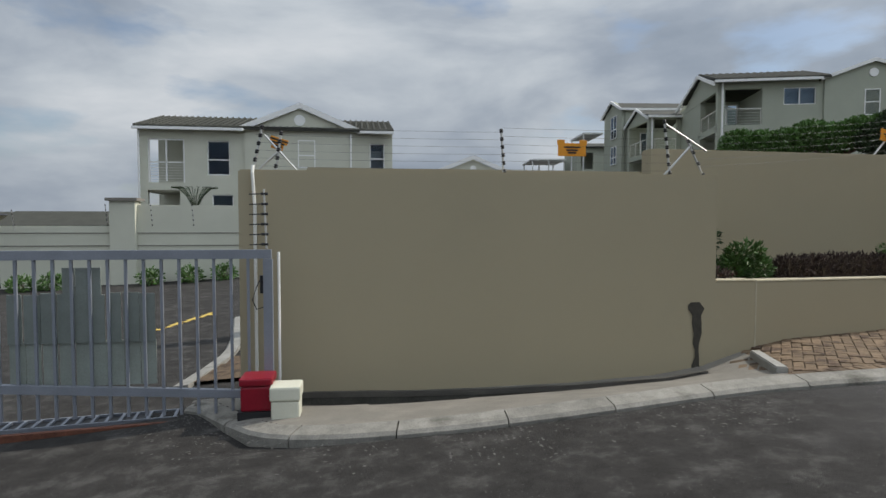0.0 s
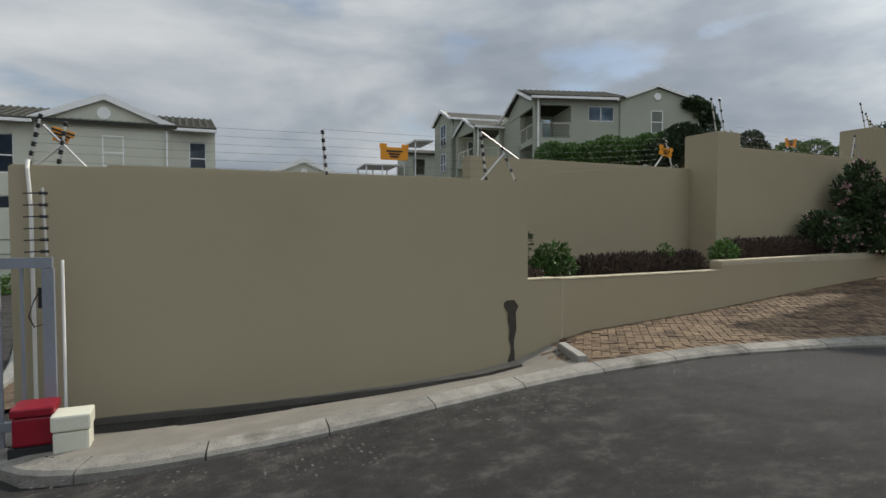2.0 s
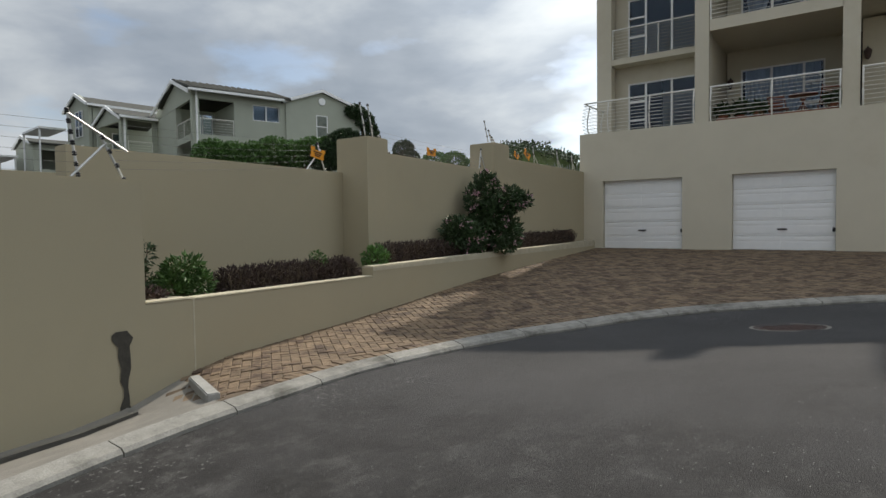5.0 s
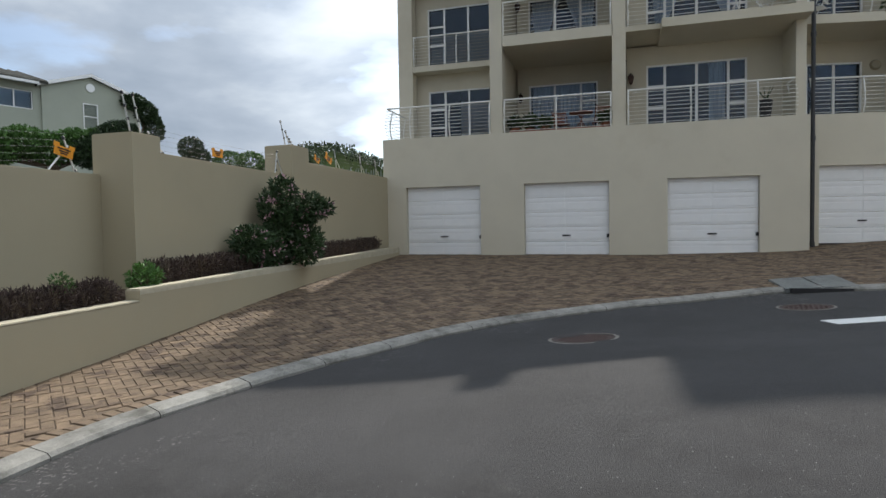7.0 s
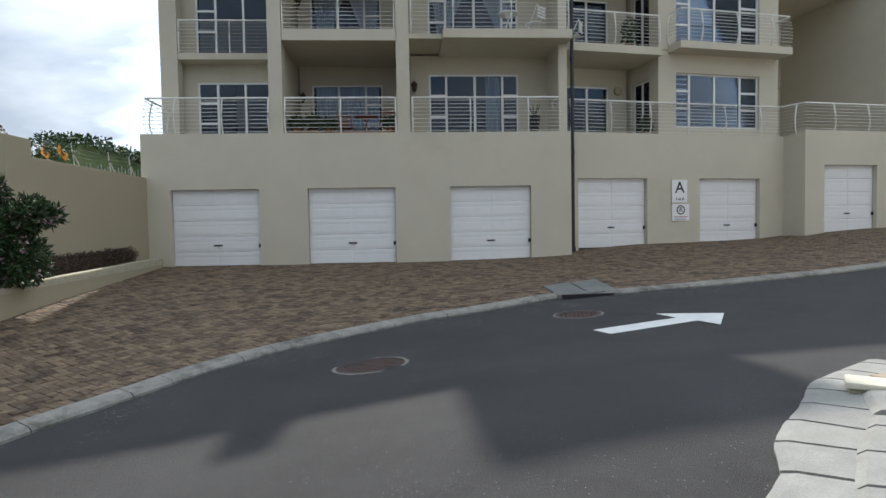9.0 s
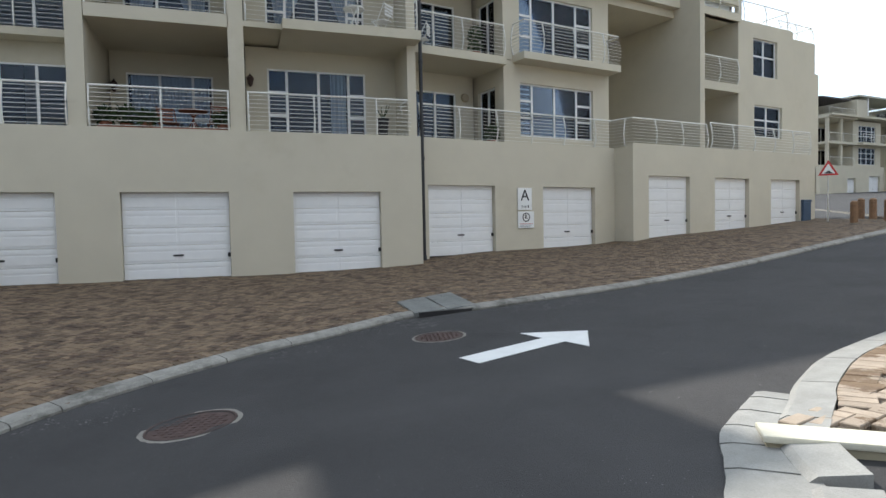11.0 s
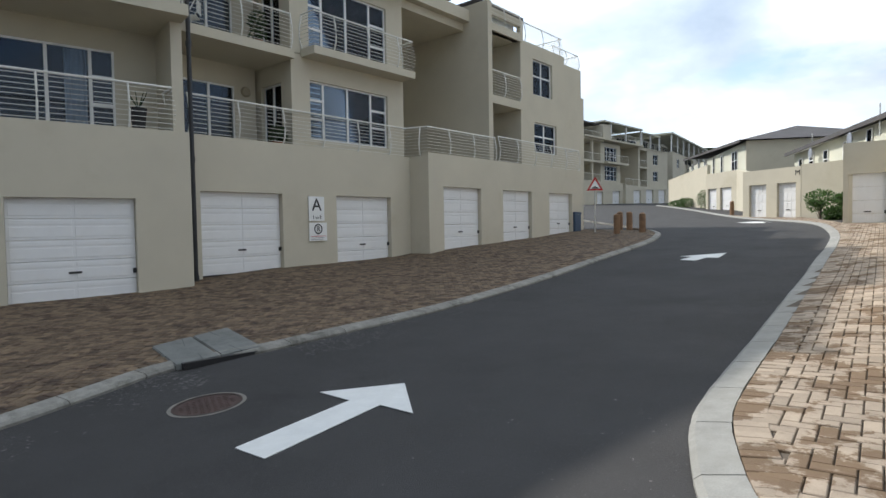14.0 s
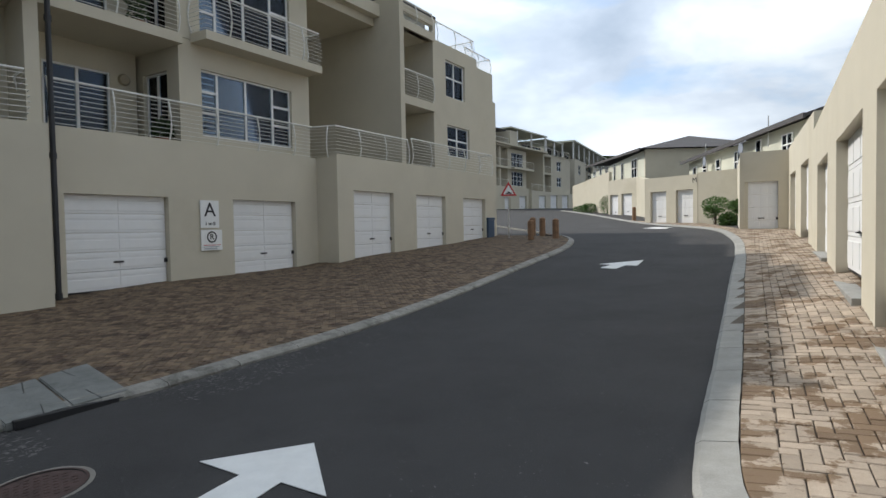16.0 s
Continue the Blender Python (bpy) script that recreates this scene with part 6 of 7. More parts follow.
for nm, fn, mat in (("post", lambda bm: tube(bm, [(0, 0, 0), (0, 0, 0.6), (0, 0, 2.2)], [0.09, 0.055, 0.045], 8), M_BLACK), ("head", lambda bm: tube(bm, [(0, 0, 2.2), (0, 0, 2.3), (0, 0, 2.42)], [0.06, 0.2, 0.34], 14), M_LAMP), ("cap", lambda bm: tube(bm, [(0, 0, 2.425), (0, 0, 2.47), (0, 0, 2.52)], [0.4, 0.3, 0.05], 14), M_BLACK)):
    bm = bmesh.new()
    fn(bm)
    link(nm, bm, mat, lamp)
for k, (x, y) in enumerate(((-9.3, 23.4), (-10.6, 23.3), (-13.7, 23.1), (-14.6, 23.0), (-8.2, 23.6))):
    shrub("shrub", (x, y, gz(x, y)), [((0, 0, 0.25), (0.4, 0.3, 0.3))], 350, 0.16, M_LEAF, "small yellow-green plant at the foot of the far wall", seed=40 + k)
palm = empty("cycad", (-10.05, 27.0, 2.05))
tagged(palm, "dark green palm-like plant behind the garden wall", "plant")
rnd = random.Random(17)
for k in range(22):
    a = k * 2.4
    bm = bmesh.new()
    pts = [Vector((math.cos(a) * r, math.sin(a) * r, h)) for r, h in ((0.05, 0), (0.3, 0.5), (0.62, 0.82), (0.9, 0.85))]
    tube(bm, pts, 0.012, 4)
    for s in range(22):
        q = s / 22 * 2.9
        i = min(2, int(q))
        p = pts[i].lerp(pts[i + 1], q - i)
        side = Vector((-math.sin(a), math.cos(a), 0.25))
        for sg in (-1, 1):
            e = p + side * sg * 0.17 * (1 - 0.6 * s / 22) + Vector((math.cos(a), math.sin(a), 0)) * 0.06
            e.z = p.z + 0.05
            w = Vector((math.cos(a), math.sin(a), 0)) * 0.02
            bm.faces.new([bm.verts.new(c) for c in (p - w, e, p + w)])
    link("frond", bm, M_LEAFD, palm, normals=False)
bm = bmesh.new()
tube(bm, [(0, 0, -2.4), (0, 0, 0.1)], 0.16, 8)
link("trunk", bm, M_BARK, palm)

for x in (-15.2, -12.2, -10.7, -9.3):
    fence_post("fence_post", [((x, 23.9, 1.2 if x < -12.3 else 1.5), (x - 0.03, 23.8, 1.9 if x < -12.3 else 2.1))], [((x, 23.88, 1.4), (x - 0.03, 23.8, 1.9 if x < -12.3 else 2.1), 5)])

# drive beyond the gate: verge and painted word
VERGE = [(-5.6, 9.37), (-5.0, 12.0), (-6.05, 15.1), (-5.5, 15.1), (-4.55, 12.0), (-4.4, 9.37)]
bed("verge", VERGE, M_BRICKD, 0.05, "brown planted verge beside the drive", 0.12)
kerb_run([(-5.75, 9.2), (-5.6, 11.5), (-6.2, 15.2)], "kerb_drive", -0.22)
bars = []
for k in range(7):
    x0, y0 = -7.62 + 0.1 * k, 14.5 + 0.27 * k
    bars.append([(x0, y0), (x0 + 0.1, y0 - 0.05), (x0 + 0.2, y0 + 0.6), (x0 + 0.1, y0 + 0.64)] if k % 2 else [(x0 - 0.1, y0), (x0 + 0.12, y0 - 0.04), (x0 + 0.16, y0 + 0.1), (x0 - 0.05, y0 + 0.14)])
flat_mark("painted_word", bars, M_YPAINT, "worn yellow painted word on the drive")
far_a = empty("house", (1.2, 31.5, 0))
tagged(far_a, "far pale house, only its white gable shows", "house")
FA = Frame((-0.3, 31.5), (1, 0))
hpart(far_a, "gable", M_PALE, lambda bm: gable_wall(bm, FA, 0.0, 5.4, 0, 5, -0.5, 3.6, 4.72))
hpart(far_a, "bargeboard", M_WHITE, lambda bm: bargeboard(bm, FA, -0.2, 5.6, -0.15, 3.55, 4.72, 0.22))
hpart(far_a, "vent", M_WHITE, lambda bm: tube(bm, [FA(2.7, -0.05, 4.25), FA(2.7, -0.005, 4.25)], 0.16, 12))
for x0, y0, w in ((-27, 44, 9), (-35, 47, 7)):
    fh = empty("house", (x0, y0, 0))
    tagged(fh, "low far house, only its tiled roof shows over the wall", "house")
    FH = Frame((x0, y0), (1, 0.0))
    hpart(fh, "wall", M_PALE, lambda bm: box(bm, FH, 0, w, 0, 6, -0.9, 1.1))
    hpart(fh, "roof", M_TILE, lambda bm: slab_roof(bm, FH, -0.3, w + 0.3, -0.3, 6.3, 2.1, 1.1))

# the grey-green house above the garden wall
HB = Frame((17.6, 34.1), (0.957, -0.29))
GG = M_GREYGREEN
house_b = empty("house", (22, 36, 3))
tagged(house_b, "grey-green two-storey house with balconies and twin gables", "house")
B0 = 3.0
HS = Frame(tuple(HB(0, 8.75, 0))[:2], (-HB.n[0], -HB.n[1]))   # the side that faces the gate
for a in ((0.0, 0.42, 0.0, 0.35), (0.0, 0.35, 3.6, 4.0)):
    hpart(house_b, "column", GG, lambda bm, a=a: box(bm, HB, *a, B0, 9.3))
for z in (6.55 + 0.72,):
    hpart(house_b, "balcony_slab", GG, lambda bm: box(bm, HB, 0.0, 2.5, 0.02, 4.0, z - 0.4, z - 0.02))
hpart(house_b, "wall", GG, lambda bm: wall_open(bm, HB, 2.47, 5.75, 0, 0.25, B0, 9.75, [(3.63, 5.37, 8.35, 9.33)]))
hpart(house_b, "inner_wall", GG, lambda bm: wall_open(bm, HB, 0.36, 2.47, 3.75, 3.95, B0, 9.3, [(1.0, 2.3, 7.3, 9.1)]))
hpart(house_b, "side_wall", GG, lambda bm: box(bm, HB, 2.47, 2.7, 0.26, 4, B0, 9.3))
hpart(house_b, "side_wall", GG, lambda bm: box(bm, HB, 0.0, 0.25, 4.0, 8.7, B0, 9.75))
hpart(house_b, "rear_wall", GG, lambda bm: box(bm, HB, 0.25, 5.75, 8.5, 8.7, B0, 9.75))
hpart(house_b, "lintel", GG, lambda bm: box(bm, HB, 0.0, 2.46, 0.0, 0.25, 9.33, 9.75))
hpart(house_b, "gable_side", GG, lambda bm: gable_wall(bm, HS, 0, 8.75, -0.02, 0.15, 9.25, 9.72, 10.9, 5.5))
hpart(house_b, "bargeboard", M_WHITE, lambda bm: bargeboard(bm, HS, -0.3, 9.1, -0.35, 9.5, 10.75, 0.22, 5.5))
hpart(house_b, "roof", M_TILE, lambda bm: slab_roof(bm, HB, -0.3, 6.0, -0.4, 7.0, 10.85, 9.75))
tile_ribs(house_b, HB, -0.2, 5.9, -0.38, 6.9, 10.85, 9.75, 0.4)
hpart(house_b, "gutter", M_WHITE, lambda bm: box(bm, HB, -0.3, 5.5, -0.55, -0.42, 9.66, 9.8))
hpart(house_b, "downpipe", M_WHITE, lambda bm: tube(bm, [HB(0.24, -0.12, 9.7), HB(0.24, -0.12, B0)], 0.06, 6))
hpart(house_b, "gable", GG, lambda bm: gable_wall(bm, HB, 5.76, 11.2, -0.1, 0.12, B0, 9.72, 10.62, 8.3))
hpart(house_b, "gable_body", GG, lambda bm: box(bm, HB, 5.77, 11.2, 0.121, 8.5, B0, 9.7))
hpart(house_b, "bargeboard", M_WHITE, lambda bm: bargeboard(bm, HB, 5.5, 11.5, -0.3, 9.62, 10.62, 0.2, 8.3))
hpart(house_b, "gable_roof", M_TILE, lambda bm: [hexa(bm, [HB(a, -0.28, 9.62), HB(8.3, -0.28, 10.68), HB(8.3, 8, 10.68), HB(a, 8, 9.62), HB(a, -0.28, 9.74), HB(8.3, -0.28, 10.8), HB(8.3, 8, 10.8), HB(a, 8, 9.74)]) for a in (5.5, 11.5)])
hpart(house_b, "round_vent", M_WHITE, lambda bm: tube(bm, [HB(8.3, -0.16, 10.02), HB(8.3, -0.1, 10.02)], 0.24, 16))
hwin(house_b, HB, 3.63, 5.37, 0.05, 8.35, 9.33, cols=(0.5,), rows=())
hwin(house_b, HB, 7.87, 8.69, -0.13, 7.62, 9.1, rows=(0.5,), curtain=None)
hwin(house_b, HB, 1.0, 2.3, 3.7, 7.3, 9.1, cols=(0.5,), rows=(), curtain=None)
for pts, z in (([HB(0.45, 0.06, 0), HB(2.45, 0.06, 0)], 7.27), ([HB(0.06, 3.6, 0), HB(0.06, 0.4, 0)], 7.27), ([HB(0.45, 0.06, 0), HB(2.45, 0.06, 0)], 4.75)):
    railing([(p.x, p.y) for p in pts], z, 0.92, bars=6, bulge=0.0, group="house balcony railings")
# the next grey-green house, with a gabled porch in front
HX, HY = 17.95, 47.6
HC = Frame((HX, HY), (0.9936, -0.113))
HCS = Frame(tuple(HC(0, 4.7, 0))[:2], (-HC.n[0], -HC.n[1]))
HP = Frame(tuple(HC(0.33, -5.0, 0))[:2], HC.d)
HPS = Frame(tuple(HP(0, 4.6, 0))[:2], (-HC.n[0], -HC.n[1]))
house_c = empty("house", (18, 48, 3))
tagged(house_c, "grey-green house with a gabled porch and white pergola behind the first", "house")
hpart(house_c, "wall", GG, lambda bm: box(bm, HC, 0.26, 9, 0, 4.7, B0, 10.75))
hpart(house_c, "gable", GG, lambda bm: gable_wall(bm, HCS, 0, 4.7, -0.02, 0.2, B0, 10.7, 11.75, 2.5))
hpart(house_c, "bargeboard", M_WHITE, lambda bm: bargeboard(bm, HCS, -0.3, 5.0, -0.3, 10.6, 11.6, 0.22, 2.5))
hpart(house_c, "roof", M_TILE, lambda bm: (slab_roof(bm, HC, -0.25, 9.2, -0.3, 5.0, 11.55, 10.65), slab_roof(bm, HC, 2.2, 9.2, 5.2, 10.4, 12.2, 11.0)))
hpart(house_c, "gutter", M_WHITE, lambda bm: box(bm, HC, -0.25, 9.2, -0.42, -0.31, 10.6, 10.76))
for z0, z1 in ((8.55, 10.45), (6.35, 7.9)):
    hwin(house_c, HCS, 2.1, 3.6, -0.12, z0, z1, (0.5,), (0.4,), "blind")
for nm, bs in (("column", [(0, 0.4, 0, 0.4), (0, 0.4, 4.2, 4.6)]),):
    for b in bs:
        hpart(house_c, nm, GG, lambda bm, b=b: box(bm, HP, *b, B0, 9.1))
hpart(house_c, "porch_floor", GG, lambda bm: (box(bm, HP, 0.02, 3.6, 0.02, 4.58, 6.3, 6.65)))
hpart(house_c, "porch_wall", GG, lambda bm: (box(bm, HP, 2.1, 3.6, 0.0, 0.25, B0, 9.1), box(bm, HP, 0.41, 3.6, 4.35, 4.6, 6.66, 9.1)))
hpart(house_c, "porch_lintel", GG, lambda bm: (box(bm, HP, 0.0, 3.6, 0.0, 0.25, 9.101, 9.3)))
hpart(house_c, "porch_gable", GG, lambda bm: gable_wall(bm, HPS, 0, 4.6, -0.02, 0.15, 8.95, 9.1, 10.1, 2.4))
hpart(house_c, "porch_board", M_WHITE, lambda bm: bargeboard(bm, HPS, -0.3, 4.9, -0.25, 9.0, 10.05, 0.2, 2.4))
hpart(house_c, "porch_roof", M_TILE, lambda bm: slab_roof(bm, HP, -0.2, 3.7, -0.3, 4.9, 10.0, 9.2))
hpart(house_c, "porch_gutter", M_WHITE, lambda bm: box(bm, HP, -0.2, 3.7, -0.42, -0.31, 9.14, 9.3))
hpart(house_c, "downpipe", M_WHITE, lambda bm: tube(bm, [HP(0.2, -0.1, 9.2), HP(0.2, -0.1, B0)], 0.07, 6))
hwin(house_c, HP, 0.9, 2.0, 4.2, 6.7, 8.7, (0.5,), (), None)
hpart(house_c, "pergola", M_WHITE, lambda bm: (box(bm, HC, -1.9, -0.1, 4.8, 9.5, 9.4, 9.55), [tube(bm, [HC(-1.8, v, B0), HC(-1.8, v, 9.4)], 0.07, 5) for v in (5.0, 9.3)]))
for pts in ([HP(0.45, 0.05, 0), HP(2.05, 0.05, 0)], [HP(0.05, 4.1, 0), HP(0.05, 0.45, 0)]):
    railing([(p.x, p.y) for p in pts], 6.66, 1.0, bars=6, bulge=0.0, group="house balcony railings")
house_d = empty("house", (20, 62, 3))
tagged(house_d, "far grey-green house with a small gable and white pergola", "house")
HD = Frame((19.6, 62.0), (0.9936, -0.113))
HDS = Frame(tuple(HD(0, 5.5, 0))[:2], (-HD.n[0], -HD.n[1]))
hpart(house_d, "wall", GG, lambda bm: wall_open(bm, HD, 0.21, 9, 0, 0.25, 3, 9.4, [(0.5, 1.8, 7.2, 8.9)]))
hpart(house_d, "body", GG, lambda bm: box(bm, HD, 0.21, 9, 2.0, 5.5, 3, 9.4))
hpart(house_d, "gable", GG, lambda bm: gable_wall(bm, HDS, 0, 5.5, 0, 0.2, 3, 9.4, 10.2))
hpart(house_d, "roof", M_TILE, lambda bm: slab_roof(bm, HD, -0.3, 9, -0.4, 5.9, 10.1, 9.4))
hpart(house_d, "bargeboard", M_WHITE, lambda bm: bargeboard(bm, HDS, -0.2, 5.7, -0.32, 9.3, 10.15, 0.25))
hpart(house_d, "pergola", M_WHITE, lambda bm: (box(bm, HD, -4.5, -0.6, 2, 8, 8.3, 8.45), [tube(bm, [HD(u, v, 3), HD(u, v, 8.3)], 0.08, 5) for u in (-4.3, -2.5, -0.8) for v in (2.2, 7.8)]))

# trees, hedge and hill behind the garden wall
def crown(name, x, y, z, blobs, n, size, mat, label, seed, cat="tree"):
    root = empty(name, (x, y, z))
    rnd = random.Random(seed)
    bm = bmesh.new()
    tube(bm, [(0, 0, 0), (0.1, 0, 1.0), (0.05, 0.1, blobs[0][0][2])], [0.16, 0.12, 0.06], 7)
    for c, r in blobs:
        tube(bm, [(0.1, 0, 1.0), Vector((0.1, 0, 1.0)).lerp(Vector(c), 0.6), Vector(c)], [0.07, 0.045, 0.02], 5)
    link("trunk", bm, M_BARK, root)
    bm = bmesh.new()
    for c, r in blobs:
        leaf_mass(bm, rnd, c, r, n // len(blobs), size, 0.9, 0.55)
    link("crown", bm, mat, root, normals=False)
    tagged(root, label, cat)


rnd = random.Random(77)
bl = []
for k in range(8):
    bl.append(((-3.6 + k * 0.85, 1.6 - k * 0.42, 1.55 + rnd.uniform(-0.15, 0.2) + (0.1 * k)), (0.85, 0.85, 0.65)))
crown("garden_hedge", 17.6, 25.2, 3.4, bl, 16000, 0.17, M_LEAF, "dense green garden hedge in front of the house", 5, "hedge")
crown("tree", 19.3, 23.6, 3.2, [((0, 0, 2.3), (1.2, 1.0, 0.95)), ((-0.9, 0.3, 1.9), (0.9, 0.9, 0.7)), ((0.9, 0, 2.3), (0.9, 0.9, 0.8)), ((0.3, 0, 2.9), (0.8, 0.7, 0.5))], 12000, 0.14, M_LEAFD, "rounded dark green tree above the garden wall", 6)
crown("creeper", 28.0, 30.9, 5.0, [((0, 0, 4.6), (0.9, 0.5, 0.5)), ((0.7, -0.2, 4.1), (0.8, 0.5, 0.7)), ((1.3, -0.2, 3.2), (0.7, 0.5, 0.9))], 6000, 0.18, M_LEAFD, "dark creeper over the corner of the house", 7, "creeper")
crown("tree", 17.9, 18.5, 3.0, [((0, 0, 1.95), (0.5, 0.45, 0.42)), ((0.3, 0, 1.6), (0.6, 0.5, 0.4))], 4500, 0.09, M_LEAFD, "small dark green tree behind the wall", 8)
crown("bushes", 19.2, 17.7, 3.0, [((0, 0, 1.5), (0.7, 0.6, 0.4)), ((0.9, -0.4, 1.55), (0.6, 0.6, 0.42)), ((1.7, -0.8, 1.3), (0.6, 0.6, 0.4))], 6000, 0.1, M_LEAF, "bright green bushes behind the wall", 9, "bushes")


def hill():
    bm = bmesh.new()
    n, m = 70, 14
    rows = []
    for j in range(m):
        row = []
        for i in range(n):
            x = 30 + i * 1.9
            y = 20 + j * 5 + 0.14 * (x - 30)
            top = 3.0 + (6.3 + 0.06 * (y - 28)) * math.sin(min(1, j / 1.4) * math.pi / 2) * (0.95 + 0.1 * math.sin(i * 0.13)) + 0.9 * noise.noise((x * 0.12, y * 0.12, 0)) + 0.5 * noise.noise((x * 0.6, y * 0.6, 3))
            keep = min(1, max(0, (0.64 - (y - 1.8) / (x + 3)) / 0.10))
            row.append(bm.verts.new((x, y, 3.0 + (top - 3.0) * keep if j else 2.5)))
        rows.append(row)
    for a, b in zip(rows, rows[1:]):
        for i in range(n - 1):
            bm.faces.new((a[i], a[i + 1], b[i + 1], b[i]))
    ob = link("hill", bm, M_LAND, normals=False)
    for p in ob.data.polygons:
        p.use_smooth = True
    tagged(ob, "scrub-covered green hillside", kind="structure")
    rnd = random.Random(12)
    bm = bmesh.new()
    for _ in range(2600):
        j, i = rnd.randint(1, 5), rnd.randint(0, n - 1)
        c = rows_co[j][i]
        keep = min(1, max(0, (0.64 - (c[1] - 1.8) / (c[0] + 3)) / 0.10))
        c = (c[0], c[1], 3.0 + (c[2] - 3.0) * keep)
        leaf_mass(bm, rnd, (c[0] + rnd.uniform(-1, 1), c[1] + rnd.uniform(-1, 1), c[2] - 0.1), (1.1, 1.1, 0.35), 26, 0.3, 1.0, 0.3)
    tagged(link("scrub", bm, M_LEAFD, normals=False), "dense low green scrub on the hillside", "scrub", kind="stuff")


rows_co = []
for j in range(14):
    rows_co.append([])
    for i in range(70):
        x = 30 + i * 1.9
        y = 20 + j * 5 + 0.14 * (x - 30)
        rows_co[-1].append((x, y, 3.0 + (6.3 + 0.06 * (y - 28)) * math.sin(min(1, j / 1.4) * math.pi / 2) * (0.95 + 0.1 * math.sin(i * 0.13)) + 0.9 * noise.noise((x * 0.12, y * 0.12, 0)) + 0.5 * noise.noise((x * 0.6, y * 0.6, 3))))
hill()
fence = empty("paling_fence", (20.6, 13.4, 2.9))
tagged(fence, "thin pale paling fence on the slope behind the wall", "fence")
for k in range(38):
    bm = bmesh.new()
    box(bm, Frame((0, 0), (0.85, -0.52)), k * 0.13, k * 0.13 + 0.025, 0, 0.025, 0, 1.25 + 0.08 * math.sin(k * 2.1), 0.0)
    link("slat", bm, M_METAL, fence)

# ---- across the road, far off ----
def long_house(name, fr, length, depth, zb, ze, zr, wins, label, mat=M_PALE):
    root = empty(name, tuple(fr(length / 2, depth / 2, zb)))
    tagged(root, label, "house")
    hpart(root, "wall", mat, lambda bm: (box(bm, fr, 0, length, 0, depth, zb, ze)))
    hpart(root, "roof", M_SLATE, lambda bm: (slab_roof(bm, fr, -0.5, length + 0.5, -0.5, depth + 0.5, zr, ze)))
    hpart(root, "fascia", M_SLATE, lambda bm: box(bm, fr, -0.55, length + 0.55, -0.62, -0.52, ze - 0.12, ze + 0.12))
    for a, b, z0, z1 in wins:
        w = hwin(root, fr, a, b, -0.09, z0, z1, cols=(0.5,) if b - a > 0.9 else (), rows=(0.5,), curtain=None)
    return root


L1 = Frame((22.6, -46.2), (0.62, -0.79))
H1 = empty("house", (30, -52, 3))
tagged(H1, "cream two-storey house with a dark hipped roof", "house")
L1 = Frame((36.3, -63.3), (-0.625, 0.78))
hpart(H1, "wall", M_PALE, lambda bm: box(bm, L1, 0, 22, 0, 10, 2.5, 8.4))
hpart(H1, "end_wall", M_CREAM, lambda bm: box(bm, L1, 22.01, 22.2, -0.01, 10, 2.5, 8.45))
hpart(H1, "roof", M_SLATE, lambda bm: [bm.faces.new([bm.verts.new(q) for q in f]) for f in (
    (L1(-0.4, -0.5, 9.4), L1(22.6, -0.5, 8.5), L1(18, 5, 10.05), L1(4, 5, 10.9)), (L1(22.6, -0.5, 8.5), L1(22.6, 10.5, 8.5), L1(18, 5, 10.05)), (L1(22.6, 10.5, 8.5), L1(-0.4, 10.5, 9.4), L1(4, 5, 10.9), L1(18, 5, 10.05)), (L1(-0.4, 10.5, 9.4), L1(-0.4, -0.5, 9.4), L1(4, 5, 10.9)))])
hpart(H1, "fascia", M_SLATE, lambda bm: hexa(bm, [L1(-0.4, -0.6, 9.2), L1(22.6, -0.6, 8.3), L1(22.6, -0.5, 8.3), L1(-0.4, -0.5, 9.2), L1(-0.4, -0.6, 9.42), L1(22.6, -0.6, 8.52), L1(22.6, -0.5, 8.52), L1(-0.4, -0.5, 9.42)]))
for a, b, z0, z1 in ((1.5, 2.7, 7.4, 8.6), (5, 5.8, 6.6, 8.5), (7.8, 9.0, 7.1, 8.4), (11.5, 12.2, 6.3, 8.3), (14.5, 15.3, 6.0, 8.1), (18.2, 19.9, 6.4, 8.0)):
    hwin(H1, L1, a, b, -0.08, z0, z1, cols=(0.5,) if b - a > 1 else (), rows=(0.5,), curtain=None)
H2 = empty("house", (13, -36, 3))
tagged(H2, "cream two-storey house with a dark roof and wall lamps", "house")
L2 = Frame((18.0, -43.3), (-0.565, 0.825))
hpart(H2, "wall", M_PALE, lambda bm: box(bm, L2, 0, 18.4, 0, 8, 2.0, 6.75))
hpart(H2, "roof", M_SLATE, lambda bm: slab_roof(bm, L2, -0.5, 18.6, -0.4, 8.5, 8.3, 6.75))
hpart(H2, "fascia", M_SLATE, lambda bm: box(bm, L2, -0.5, 18.6, -0.52, -0.41, 6.68, 6.9))
for a, b, z0, z1 in ((1.2, 2.0, 5.2, 6.3), (3.4, 4.3, 5.4, 6.5), (6.1, 6.9, 5.2, 6.3), (9.3, 10.3, 5.2, 6.4), (12.4, 13.1, 5.0, 6.6), (15.5, 16.6, 5.4, 6.4)):
    hwin(H2, L2, a, b, -0.08, z0, z1, cols=(0.5,) if b - a > 0.9 else (), rows=(0.5,), curtain=None)
for u in (5.2, 11.5):
    hpart(H2, "dish", M_METAL, lambda bm, u=u: tube(bm, [L2(u, -0.5, 6.3), L2(u, -0.45, 6.3)], [0.34, 0.3], 14))
